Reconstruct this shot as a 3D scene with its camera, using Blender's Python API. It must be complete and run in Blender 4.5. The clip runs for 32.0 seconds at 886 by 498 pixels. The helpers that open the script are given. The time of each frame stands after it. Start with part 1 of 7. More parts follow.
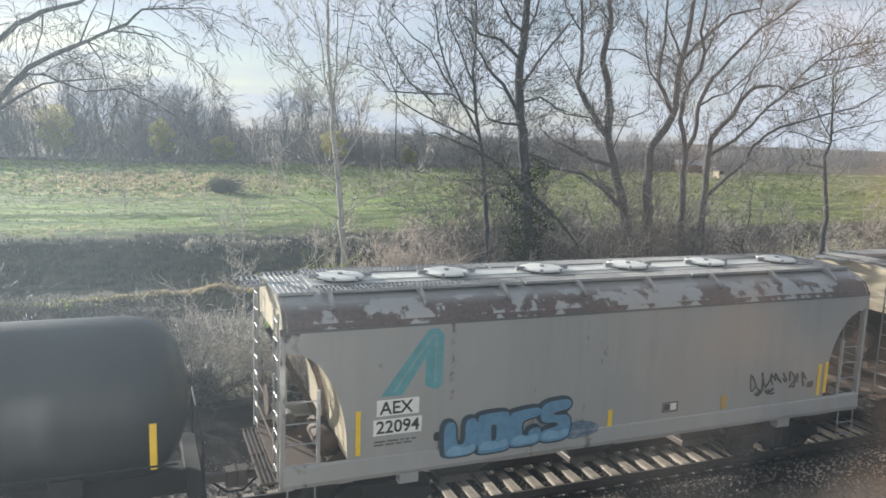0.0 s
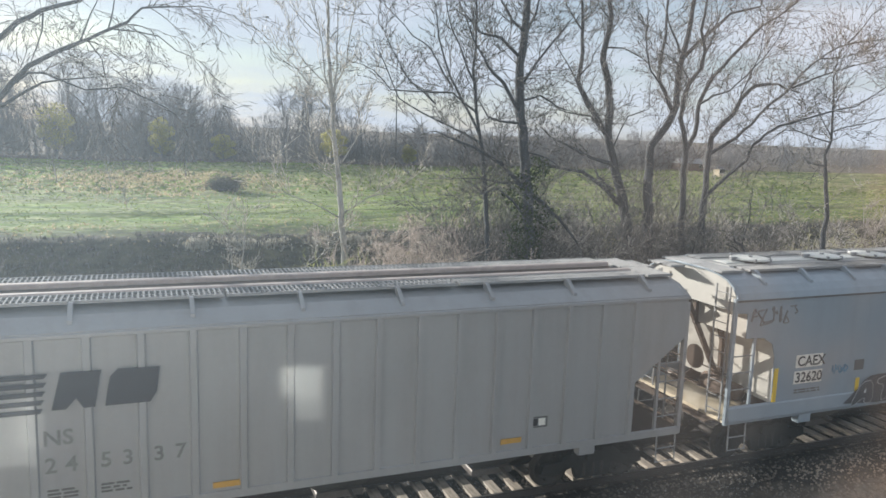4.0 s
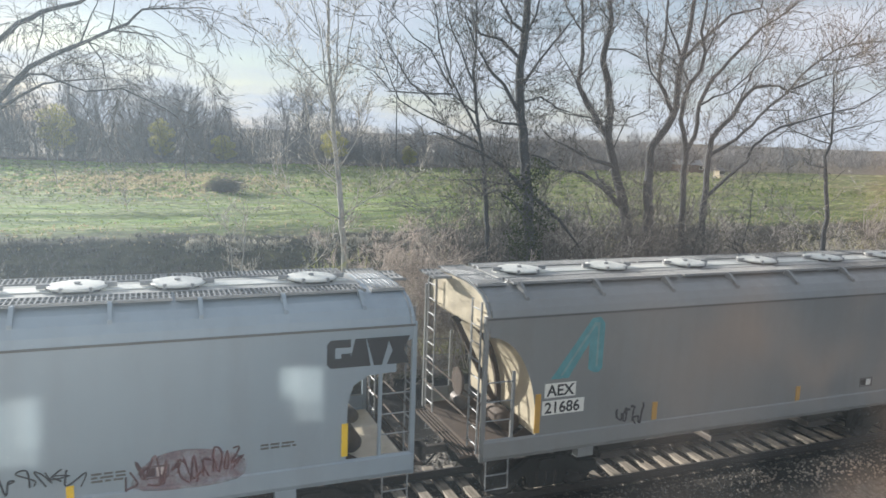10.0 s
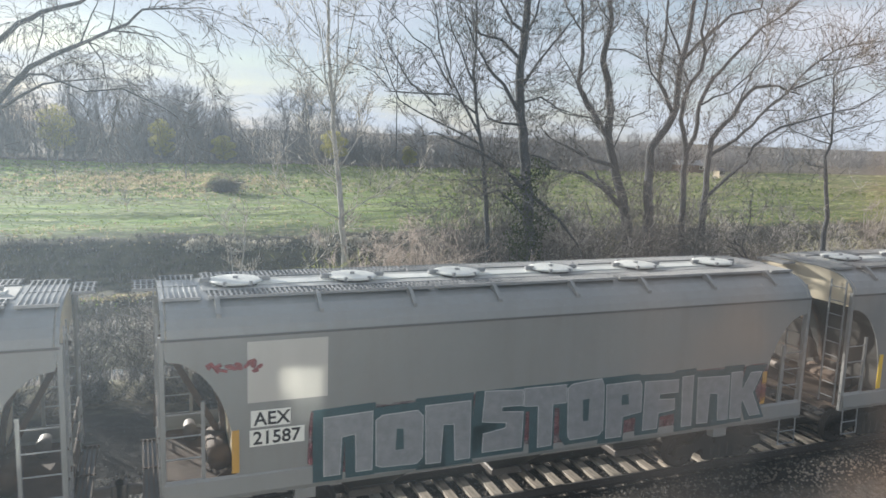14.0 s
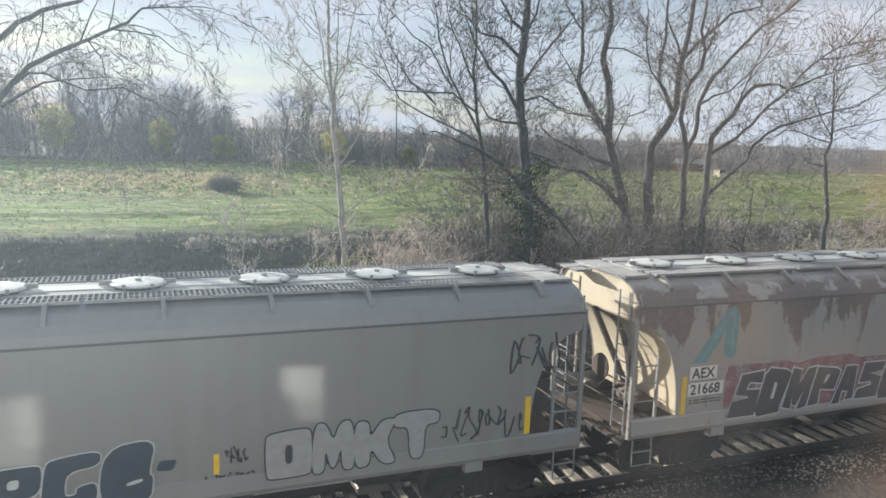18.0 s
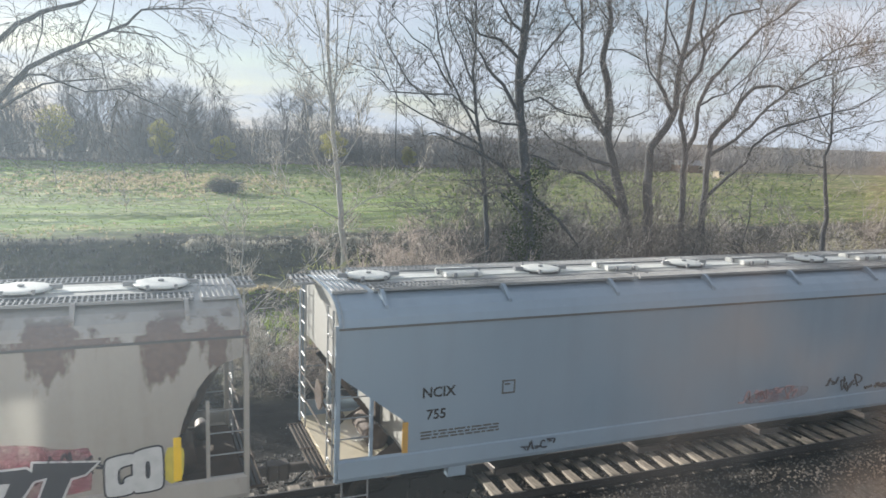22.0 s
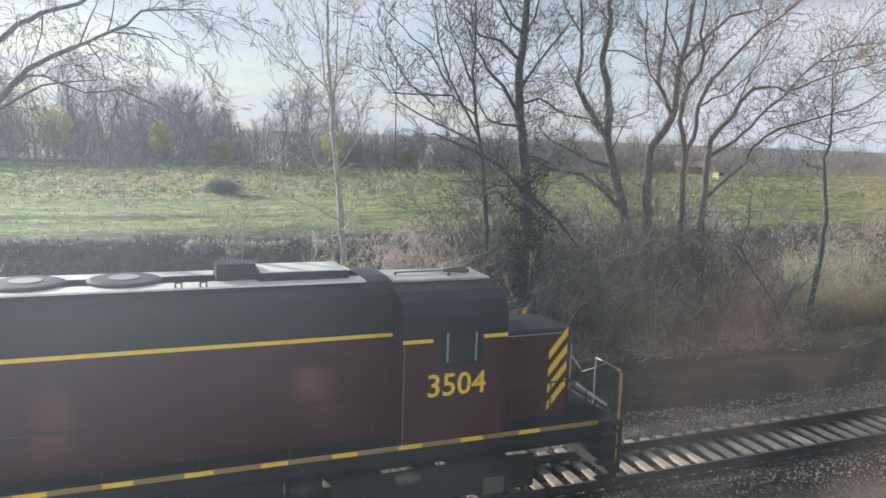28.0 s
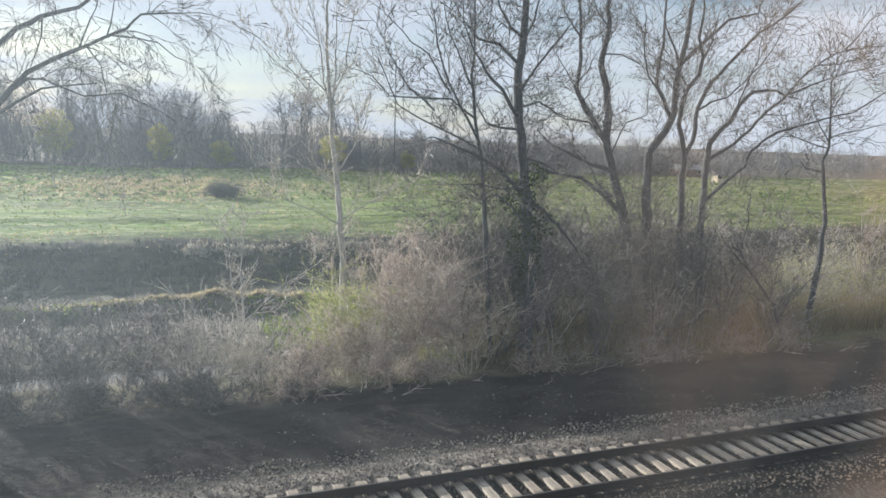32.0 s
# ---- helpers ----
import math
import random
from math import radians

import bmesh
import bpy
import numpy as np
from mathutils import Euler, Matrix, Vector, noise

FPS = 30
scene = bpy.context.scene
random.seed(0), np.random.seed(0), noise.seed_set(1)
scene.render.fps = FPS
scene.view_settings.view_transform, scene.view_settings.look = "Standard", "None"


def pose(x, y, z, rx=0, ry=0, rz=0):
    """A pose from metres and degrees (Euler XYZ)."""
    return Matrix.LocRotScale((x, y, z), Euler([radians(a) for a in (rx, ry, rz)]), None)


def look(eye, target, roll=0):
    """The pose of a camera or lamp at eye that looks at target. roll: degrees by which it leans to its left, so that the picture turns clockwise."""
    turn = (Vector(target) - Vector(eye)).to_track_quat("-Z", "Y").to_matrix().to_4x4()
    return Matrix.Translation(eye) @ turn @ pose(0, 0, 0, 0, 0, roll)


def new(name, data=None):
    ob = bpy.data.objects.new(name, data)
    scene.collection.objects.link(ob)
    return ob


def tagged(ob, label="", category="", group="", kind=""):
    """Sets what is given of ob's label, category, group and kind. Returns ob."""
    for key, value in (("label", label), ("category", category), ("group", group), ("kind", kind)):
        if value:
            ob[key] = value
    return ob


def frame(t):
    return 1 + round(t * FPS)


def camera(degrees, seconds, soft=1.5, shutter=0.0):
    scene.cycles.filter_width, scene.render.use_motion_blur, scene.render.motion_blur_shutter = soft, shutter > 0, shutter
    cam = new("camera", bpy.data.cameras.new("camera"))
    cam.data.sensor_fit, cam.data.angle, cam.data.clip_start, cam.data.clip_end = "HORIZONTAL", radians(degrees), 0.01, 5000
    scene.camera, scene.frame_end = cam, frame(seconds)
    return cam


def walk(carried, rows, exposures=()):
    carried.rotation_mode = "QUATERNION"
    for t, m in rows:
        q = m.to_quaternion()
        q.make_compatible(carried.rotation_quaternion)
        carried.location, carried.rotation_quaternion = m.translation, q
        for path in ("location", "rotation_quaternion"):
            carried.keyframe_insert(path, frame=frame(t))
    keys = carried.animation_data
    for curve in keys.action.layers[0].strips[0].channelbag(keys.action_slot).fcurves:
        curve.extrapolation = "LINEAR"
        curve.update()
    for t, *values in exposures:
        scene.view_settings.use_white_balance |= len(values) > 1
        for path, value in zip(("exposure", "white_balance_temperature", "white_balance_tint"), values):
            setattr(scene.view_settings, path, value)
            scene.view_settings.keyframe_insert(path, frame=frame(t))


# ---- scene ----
# ---- camera: held in a raised window beside the line ----
LENS = 61.06
EYE = Vector((0.0, -13.836, 7.382))
HEADING, DIP, LEAN = 67.787, 8.739, 2.01
cam = camera(LENS, 32.0, soft=1.6, shutter=0.12)


def aim(swing, lift):
    a, b = radians(HEADING + swing), radians(DIP - lift)
    way = Vector((math.cos(a) * math.cos(b), math.sin(a) * math.cos(b), -math.sin(b)))
    return look(EYE, EYE + way * 10, LEAN)


SWAY = [(0, -.039, .044), (1, -.023, .09), (2, -.027, -.046), (3, -.02, -.073), (6, -.02, -.069), (7, 0, -.022), (8, 0, -.003),
        (9, 0, .017), (10, -.005, .032), (11, 0, .094), (12, .003, .082), (13, -.008, .04), (14, 0, .043), (17, 0, -.018),
        (18, -.005, -.046), (19, -.008, -.073), (20, -.024, .001), (21, -.043, .04), (22, -.039, .059), (23, -.05, .132),
        (24, -.055, .172), (25, -.062, .215), (28, -.058, .136), (29, -.062, .25), (30, -.062, .199), (31, -.062, .172), (31.5, -.07, .2), (32, -.109, .385)]
walk(cam, [(t, aim(a, b)) for t, a, b in SWAY], [(0, 1.04, 6100, 9), (32, 1.04, 6100, 9)])

# ---- daylight ----
SUN_EL, SUN_AZ = 15.0, 118.0  # degrees; azimuth counter-clockwise from +x
sun_dir = Vector((math.cos(radians(SUN_AZ)) * math.cos(radians(SUN_EL)), math.sin(radians(SUN_AZ)) * math.cos(radians(SUN_EL)), math.sin(radians(SUN_EL))))
sun = new("sun", bpy.data.lights.new("sun", "SUN"))
sun.data.energy, sun.data.angle, sun.data.color = 5.0, radians(0.6), (1.0, 0.93, 0.82)
sun.matrix_world = look((0, 0, 60), Vector((0, 0, 60)) - sun_dir)

world = bpy.data.worlds.new("sky")
scene.world = world
world.use_nodes = True
wn, wl = world.node_tree.nodes, world.node_tree.links
wn.clear()
w_out, w_bg = wn.new("ShaderNodeOutputWorld"), wn.new("ShaderNodeBackground")
w_sky = wn.new("ShaderNodeTexSky")
w_sky.sky_type, w_sky.sun_disc = "NISHITA", False
w_sky.sun_elevation, w_sky.sun_rotation = radians(SUN_EL), radians(90 - SUN_AZ)
w_sky.air_density, w_sky.dust_density, w_sky.ozone_density = 1.0, 0.6, 1.5
w_geo, w_map, w_noise, w_ramp, w_mix = (wn.new("ShaderNodeTexCoord"), wn.new("ShaderNodeMapping"), wn.new("ShaderNodeTexNoise"),
                                         wn.new("ShaderNodeValToRGB"), wn.new("ShaderNodeMixRGB"))
w_map.inputs["Scale"].default_value = (1.6, 1.6, 7.0)
w_map.inputs["Rotation"].default_value = (0, 0, radians(25))
w_noise.inputs["Scale"].default_value, w_noise.inputs["Detail"].default_value, w_noise.inputs["Roughness"].default_value = 2.2, 7.0, 0.55
w_ramp.color_ramp.elements[0].position, w_ramp.color_ramp.elements[1].position = 0.29, 0.57
w_mix.inputs["Color2"].default_value = (6.3, 6.75, 7.4, 1)
wl.new(w_geo.outputs["Generated"], w_map.inputs["Vector"])
wl.new(w_map.outputs["Vector"], w_noise.inputs["Vector"])
wl.new(w_noise.outputs["Fac"], w_ramp.inputs["Fac"])
wl.new(w_ramp.outputs["Color"], w_mix.inputs["Fac"])
wl.new(w_sky.outputs["Color"], w_mix.inputs["Color1"])
wl.new(w_mix.outputs["Color"], w_bg.inputs["Color"])
wl.new(w_bg.outputs["Background"], w_out.inputs["Surface"])
w_bg.inputs["Strength"].default_value = 0.05


# ---- materials ----
def shader(name, base=(.5, .5, .5), rough=.6, metal=0.0, spec=.4):
    m = bpy.data.materials.new(name)
    m.use_nodes = True
    n, l = m.node_tree.nodes, m.node_tree.links
    b = n["Principled BSDF"]
    b.inputs["Base Color"].default_value, b.inputs["Roughness"].default_value = (*base, 1), rough
    b.inputs["Metallic"].default_value, b.inputs["Specular IOR Level"].default_value = metal, spec
    return m, n, l, b


def coords(n, l, scale=(1, 1, 1), kind="Object"):
    c, m = n.new("ShaderNodeTexCoord"), n.new("ShaderNodeMapping")
    m.inputs["Scale"].default_value = scale
    l.new(c.outputs[kind], m.inputs["Vector"])
    return m.outputs["Vector"]


def grain(n, l, vec, scale, detail=4.0, rough=.55, lo=.35, hi=.65):
    t, r = n.new("ShaderNodeTexNoise"), n.new("ShaderNodeMapRange")
    t.inputs["Scale"].default_value, t.inputs["Detail"].default_value, t.inputs["Roughness"].default_value = scale, detail, rough
    r.inputs["From Min"].default_value, r.inputs["From Max"].default_value = lo, hi
    l.new(vec, t.inputs["Vector"])
    l.new(t.outputs["Fac"], r.inputs["Value"])
    return r.outputs["Result"]


def blend(n, l, fac, a, b, mode="MIX", amount=None):
    x = n.new("ShaderNodeMixRGB")
    x.blend_type = mode
    for sock, v in ((x.inputs["Fac"], fac), (x.inputs["Color1"], a), (x.inputs["Color2"], b)):
        if isinstance(v, bpy.types.NodeSocket):
            l.new(v, sock)
        elif isinstance(v, (int, float)):
            sock.default_value = v
        else:
            sock.default_value = (*v, 1)
    return x.outputs["Color"]


def times(n, l, a, b, op="MULTIPLY"):
    x = n.new("ShaderNodeMath")
    x.operation, x.use_clamp = op, True
    for sock, v in ((x.inputs[0], a), (x.inputs[1], b)):
        if isinstance(v, bpy.types.NodeSocket):
            l.new(v, sock)
        else:
            sock.default_value = v
    return x.outputs[0]


def bump(n, l, b, height, strength=.3, distance=.01):
    x = n.new("ShaderNodeBump")
    x.inputs["Strength"].default_value, x.inputs["Distance"].default_value = strength, distance
    l.new(height, x.inputs["Height"])
    l.new(x.outputs["Normal"], b.inputs["Normal"])


def plain(name, base, rough=.6, metal=0.0, vary=.25, scale=6.0):
    """One colour with soft dirt at two scales and fine relief."""
    m, n, l, b = shader(name, base, rough, metal)
    v = coords(n, l)
    g1, g2 = grain(n, l, v, scale), grain(n, l, v, scale * 9)
    c = blend(n, l, times(n, l, g1, vary), base, tuple(x * .45 for x in base))
    c = blend(n, l, times(n, l, g2, vary * .6), c, tuple(min(1, x * 1.35 + .01) for x in base))
    l.new(c, b.inputs["Base Color"])
    bump(n, l, b, g2, .15, .004)
    return m


def car_paint(name, base, dirt=(.16, .13, .11), soil=.5, rust=0.0, rust_low=3.3, rust_high=4.25, metal=0.0, rough=.42, seed=0.0, coat=.35, columns=None):
    """Weathered rolling-stock enamel: grime streaks that run down, blotches, and rust where rust > 0."""
    m, n, l, b = shader(name, base, rough, metal, .5 if coat > .2 else .22)
    b.inputs["Coat Weight"].default_value, b.inputs["Coat Roughness"].default_value = coat, .22
    v = coords(n, l)
    off = n.new("ShaderNodeMapping")
    off.inputs["Location"].default_value = (seed * 7.3, 0, 0)
    l.new(v, off.inputs["Vector"])
    v = off.outputs["Vector"]
    st = n.new("ShaderNodeMapping")
    st.inputs["Scale"].default_value = (1.5, 1, .13)
    l.new(v, st.inputs["Vector"])
    streak = grain(n, l, st.outputs["Vector"], 2.0, 6, .6, .45, .75)
    blot = grain(n, l, v, .55, 4, .6, .4, .7)
    fine = grain(n, l, v, 14, 5, .6, .4, .7)
    c = blend(n, l, times(n, l, streak, soil * .36), base, dirt)
    c = blend(n, l, times(n, l, blot, soil * .35), c, tuple(x * .62 for x in base))
    c = blend(n, l, times(n, l, fine, soil * .25), c, tuple(min(1, x * 1.18) for x in base))
    ro = blend(n, l, times(n, l, streak, .6), (rough,) * 3, (.75,) * 3)
    if rust:
        sep = n.new("ShaderNodeSeparateXYZ")
        l.new(v, sep.inputs[0])
        band = n.new("ShaderNodeMapRange")
        band.inputs["From Min"].default_value, band.inputs["From Max"].default_value = rust_low, rust_high
        band.interpolation_type = "SMOOTHSTEP"
        l.new(sep.outputs["Z"], band.inputs["Value"])
        top = n.new("ShaderNodeMapRange")
        top.inputs["From Min"].default_value, top.inputs["From Max"].default_value = rust_high + .3, rust_high + .08
        top.interpolation_type = "SMOOTHSTEP"
        l.new(sep.outputs["Z"], top.inputs["Value"])
        rs = n.new("ShaderNodeMapping")
        rs.inputs["Scale"].default_value = (.85, 1, .08 if rust_low > 3 else .22)
        l.new(v, rs.inputs["Vector"])
        rn = n.new("ShaderNodeTexNoise")
        rn.inputs["Scale"].default_value, rn.inputs["Detail"].default_value, rn.inputs["Roughness"].default_value = 1.7, 6, .58
        l.new(rs.outputs["Vector"], rn.inputs["Vector"])
        clump = n.new("ShaderNodeMapRange")
        clump.inputs["From Min"].default_value, clump.inputs["From Max"].default_value = .36, .64
        l.new(rn.outputs["Fac"], clump.inputs["Value"])
        ragged = times(n, l, times(n, l, clump.outputs["Result"], .8), times(n, l, grain(n, l, v, 4.5, 5, .65, .25, .75), .2), "ADD")
        s1 = n.new("ShaderNodeMath")
        s1.operation = "MULTIPLY_ADD"
        l.new(band.outputs["Result"], s1.inputs[0])
        s1.inputs[1].default_value = .42
        l.new(ragged, s1.inputs[2])
        seam = n.new("ShaderNodeMath")
        seam.operation = "COMPARE"
        l.new(sep.outputs["Z"], seam.inputs[0])
        seam.inputs[1].default_value, seam.inputs[2].default_value = 4.06, .06
        s1 = times(n, l, s1.outputs[0], times(n, l, seam.outputs[0], .3 if rust > .9 else .06), "ADD")
        if columns:  # rust that ran down between the roof hatches: spacing and place along the wagon
            turn = n.new("ShaderNodeMath")
            turn.operation = "MULTIPLY_ADD"
            l.new(sep.outputs["X"], turn.inputs[0])
            turn.inputs[1].default_value = 2 * math.pi / columns[0]
            turn.inputs[2].default_value = -(columns[1] + seed * 7.3) * 2 * math.pi / columns[0]
            pulse = n.new("ShaderNodeMath")
            pulse.operation = "COSINE"
            l.new(turn.outputs[0], pulse.inputs[0])
            run_down = n.new("ShaderNodeMapRange")
            run_down.inputs["From Min"].default_value, run_down.inputs["From Max"].default_value = 2.9, 3.6
            l.new(sep.outputs["Z"], run_down.inputs["Value"])
            s1 = times(n, l, s1, times(n, l, times(n, l, pulse.outputs[0], .34), run_down.outputs["Result"]), "ADD")
        s2 = n.new("ShaderNodeMapRange")
        s2.inputs["From Min"].default_value, s2.inputs["From Max"].default_value = 1.28 - rust * .36, (1.36 if rust_low > 3 else 1.45) - rust * .36
        l.new(s1, s2.inputs["Value"])
        mask = times(n, l, s2.outputs["Result"], top.outputs["Result"])
        rc = blend(n, l, fine, (.045, .027, .023), (.105, .06, .05)) if rust_low > 3 else blend(n, l, fine, (.065, .034, .028), (.13, .07, .056))
        c = blend(n, l, times(n, l, mask, .9), c, rc)
        ro = blend(n, l, mask, ro, (.9,) * 3)
    l.new(c, b.inputs["Base Color"])
    l.new(ro, b.inputs["Roughness"])
    bump(n, l, b, blot, .12, .03)
    return m


def bark(name, base, scale=5.0):
    m, n, l, b = shader(name, base, .9)
    v = coords(n, l, (1, 1, .3))
    g1, g2 = grain(n, l, v, scale), grain(n, l, v, scale * 6)
    c = blend(n, l, g1, tuple(x * .55 for x in base), base)
    c = blend(n, l, times(n, l, g2, .5), c, tuple(min(1, x * 1.6) for x in base))
    l.new(c, b.inputs["Base Color"])
    bump(n, l, b, g2, .5, .02)
    return m


def leafy(name, a, b_col, through_light=0.0, rough=.95, spec=.08):
    """Loose vegetation: each blade or twig takes its own tone; thin blades let light through."""
    m, n, l, b = shader(name, a, rough, 0, spec)
    g = n.new("ShaderNodeNewGeometry")
    c = blend(n, l, g.outputs["Random Per Island"], a, b_col)
    l.new(c, b.inputs["Base Color"])
    if through_light:
        t, x = n.new("ShaderNodeBsdfTranslucent"), n.new("ShaderNodeMixShader")
        l.new(c, t.inputs["Color"])
        x.inputs["Fac"].default_value = through_light
        l.new(b.outputs[0], x.inputs[1])
        l.new(t.outputs[0], x.inputs[2])
        l.new(x.outputs[0], n["Material Output"].inputs["Surface"])
    return m


GREY_A = car_paint("grey_enamel_warm", (0.205, 0.209, 0.205), soil=.55, rust=.36, rust_low=4.0, rust_high=4.22, seed=15)
GREY_B = car_paint("grey_enamel_rust_spots", (.186, .193, .194), soil=.6, rust=.66, rust_low=4.0, rust_high=4.22, seed=21)
GREY_RUST = car_paint("grey_enamel_roof_rust", (0.278, 0.278, 0.266), soil=.6, rust=1.12, rust_low=3.9, rust_high=4.2, seed=1)
GREY_RUST2 = car_paint("grey_enamel_heavy_rust", (0.300, 0.284, 0.262), soil=.7, rust=1.16, rust_low=2.7, rust_high=4.2, seed=2, columns=(1.60, 0.65))
GREY_C = car_paint("pale_grey_enamel", (0.235, 0.284, 0.328), soil=.4, seed=3)
GREY_N = car_paint("blue_grey_enamel", (0.214, 0.274, 0.338), soil=.25, seed=4)
GREY_S = car_paint("dull_grey_enamel", (0.257, 0.262, 0.267), soil=.6, seed=5)
GREY_PATCH = car_paint("pale_patch_paint", (.42, .41, .38), soil=.3, seed=6)
TANK = car_paint("black_tank_enamel", (.022, .025, .027), (.06, .055, .05), soil=.5, rough=.5, seed=7, coat=.15)
MAROON = car_paint("maroon_enamel", (.040, .008, .013), (.03, .02, .02), soil=.3, rough=.5, seed=8, coat=.12)
BLACK_P = car_paint("blue_black_enamel", (.006, .008, .012), (.018, .017, .017), soil=.3, rough=.5, seed=9, coat=.12)
GALV = plain("galvanised_grating", (.25, .255, .26), .55, .3)
# near-black grime that also stands in for shade in recesses and under hoppers
GRIME_SHADE = car_paint("grimy_shaded_steel", (.045, .042, .038), (.05, .045, .04), soil=.6, rough=.7, seed=12)
HATCH = plain("pale_hatch_paint", (.62, .62, .58), .5)
RUSTY = plain("rusty_brown_steel", (.075, .052, .038), .85, vary=.6)
DECK = plain("dusty_roof_steel", (.36, .355, .335), .6, vary=.4, scale=2.0)
ROSE = plain("sun_bleached_primer", (.40, .34, .31), .7, vary=.4)
DARK = plain("grimy_underframe", (.014, .013, .012), .85)
# tan end paint, lightened and yellowed to carry warm sun on the ends
SUNLIT_ENDS = car_paint("sunlit_tan_end_paint", (.56, .49, .36), soil=.6, seed=13)
WHEEL = plain("grimy_wheel_steel", (.035, .03, .027), .7, .3)
STEEL = plain("worn_steel", (.12, .105, .095), .6, .5)
SEAM = plain("seam_dirt", (.10, .10, .10), .7)
YELLOW = plain("reflective_yellow", (.72, .48, .02), .45)
DULL_YELLOW = plain("dull_yellow_stripe", (.24, .16, .05), .6)
AMBER = plain("faded_amber_reflector", (.45, .26, .05), .5)
WHITE = plain("stencil_white", (.66, .66, .62), .6, vary=.15)
INK = plain("stencil_black", (.022, .022, .025), .6, vary=.1)
TEAL = plain("faded_teal_paint", (.09, .26, .29), .6, vary=.4)
RAIL = plain("rusty_rail_web", (.028, .021, .018), .8)
RAILTOP = plain("dull_rail_head", (.11, .10, .095), .55, .6, vary=.1)
GLASSY = plain("dark_cab_glass", (.015, .02, .024), .12)


def tie_wood():
    m, n, l, b = shader("weathered_tie_wood", (.3, .26, .21), .85)
    v = coords(n, l, (6, 1.2, 6))
    g1, g2 = grain(n, l, v, 2.5, 6), grain(n, l, v, 14, 4)
    o = n.new("ShaderNodeObjectInfo")
    c = blend(n, l, g1, (.22, .19, .155), (.47, .42, .35))
    c = blend(n, l, times(n, l, o.outputs["Random"], .5), c, (.24, .19, .145))
    raw = n.new("ShaderNodeTexCoord")
    sp = n.new("ShaderNodeSeparateXYZ")
    l.new(raw.outputs["Object"], sp.inputs[0])
    away = n.new("ShaderNodeMath")
    away.operation = "ABSOLUTE"
    l.new(sp.outputs["Y"], away.inputs[0])
    gap = n.new("ShaderNodeMath")
    gap.operation = "SUBTRACT"
    l.new(away.outputs[0], gap.inputs[0])
    gap.inputs[1].default_value = .7525
    dist = n.new("ShaderNodeMath")
    dist.operation = "ABSOLUTE"
    l.new(gap.outputs[0], dist.inputs[0])
    # rail shadow painted into the tie colour on both sides of each rail
    rail_shade = n.new("ShaderNodeMapRange")
    rail_shade.inputs["From Min"].default_value, rail_shade.inputs["From Max"].default_value = .44, .24
    l.new(dist.outputs[0], rail_shade.inputs["Value"])
    c = blend(n, l, times(n, l, rail_shade.outputs["Result"], .75), c, (.045, .036, .03))
    l.new(c, b.inputs["Base Color"])
    bump(n, l, b, g2, .5, .006)
    return m


TIE = tie_wood()


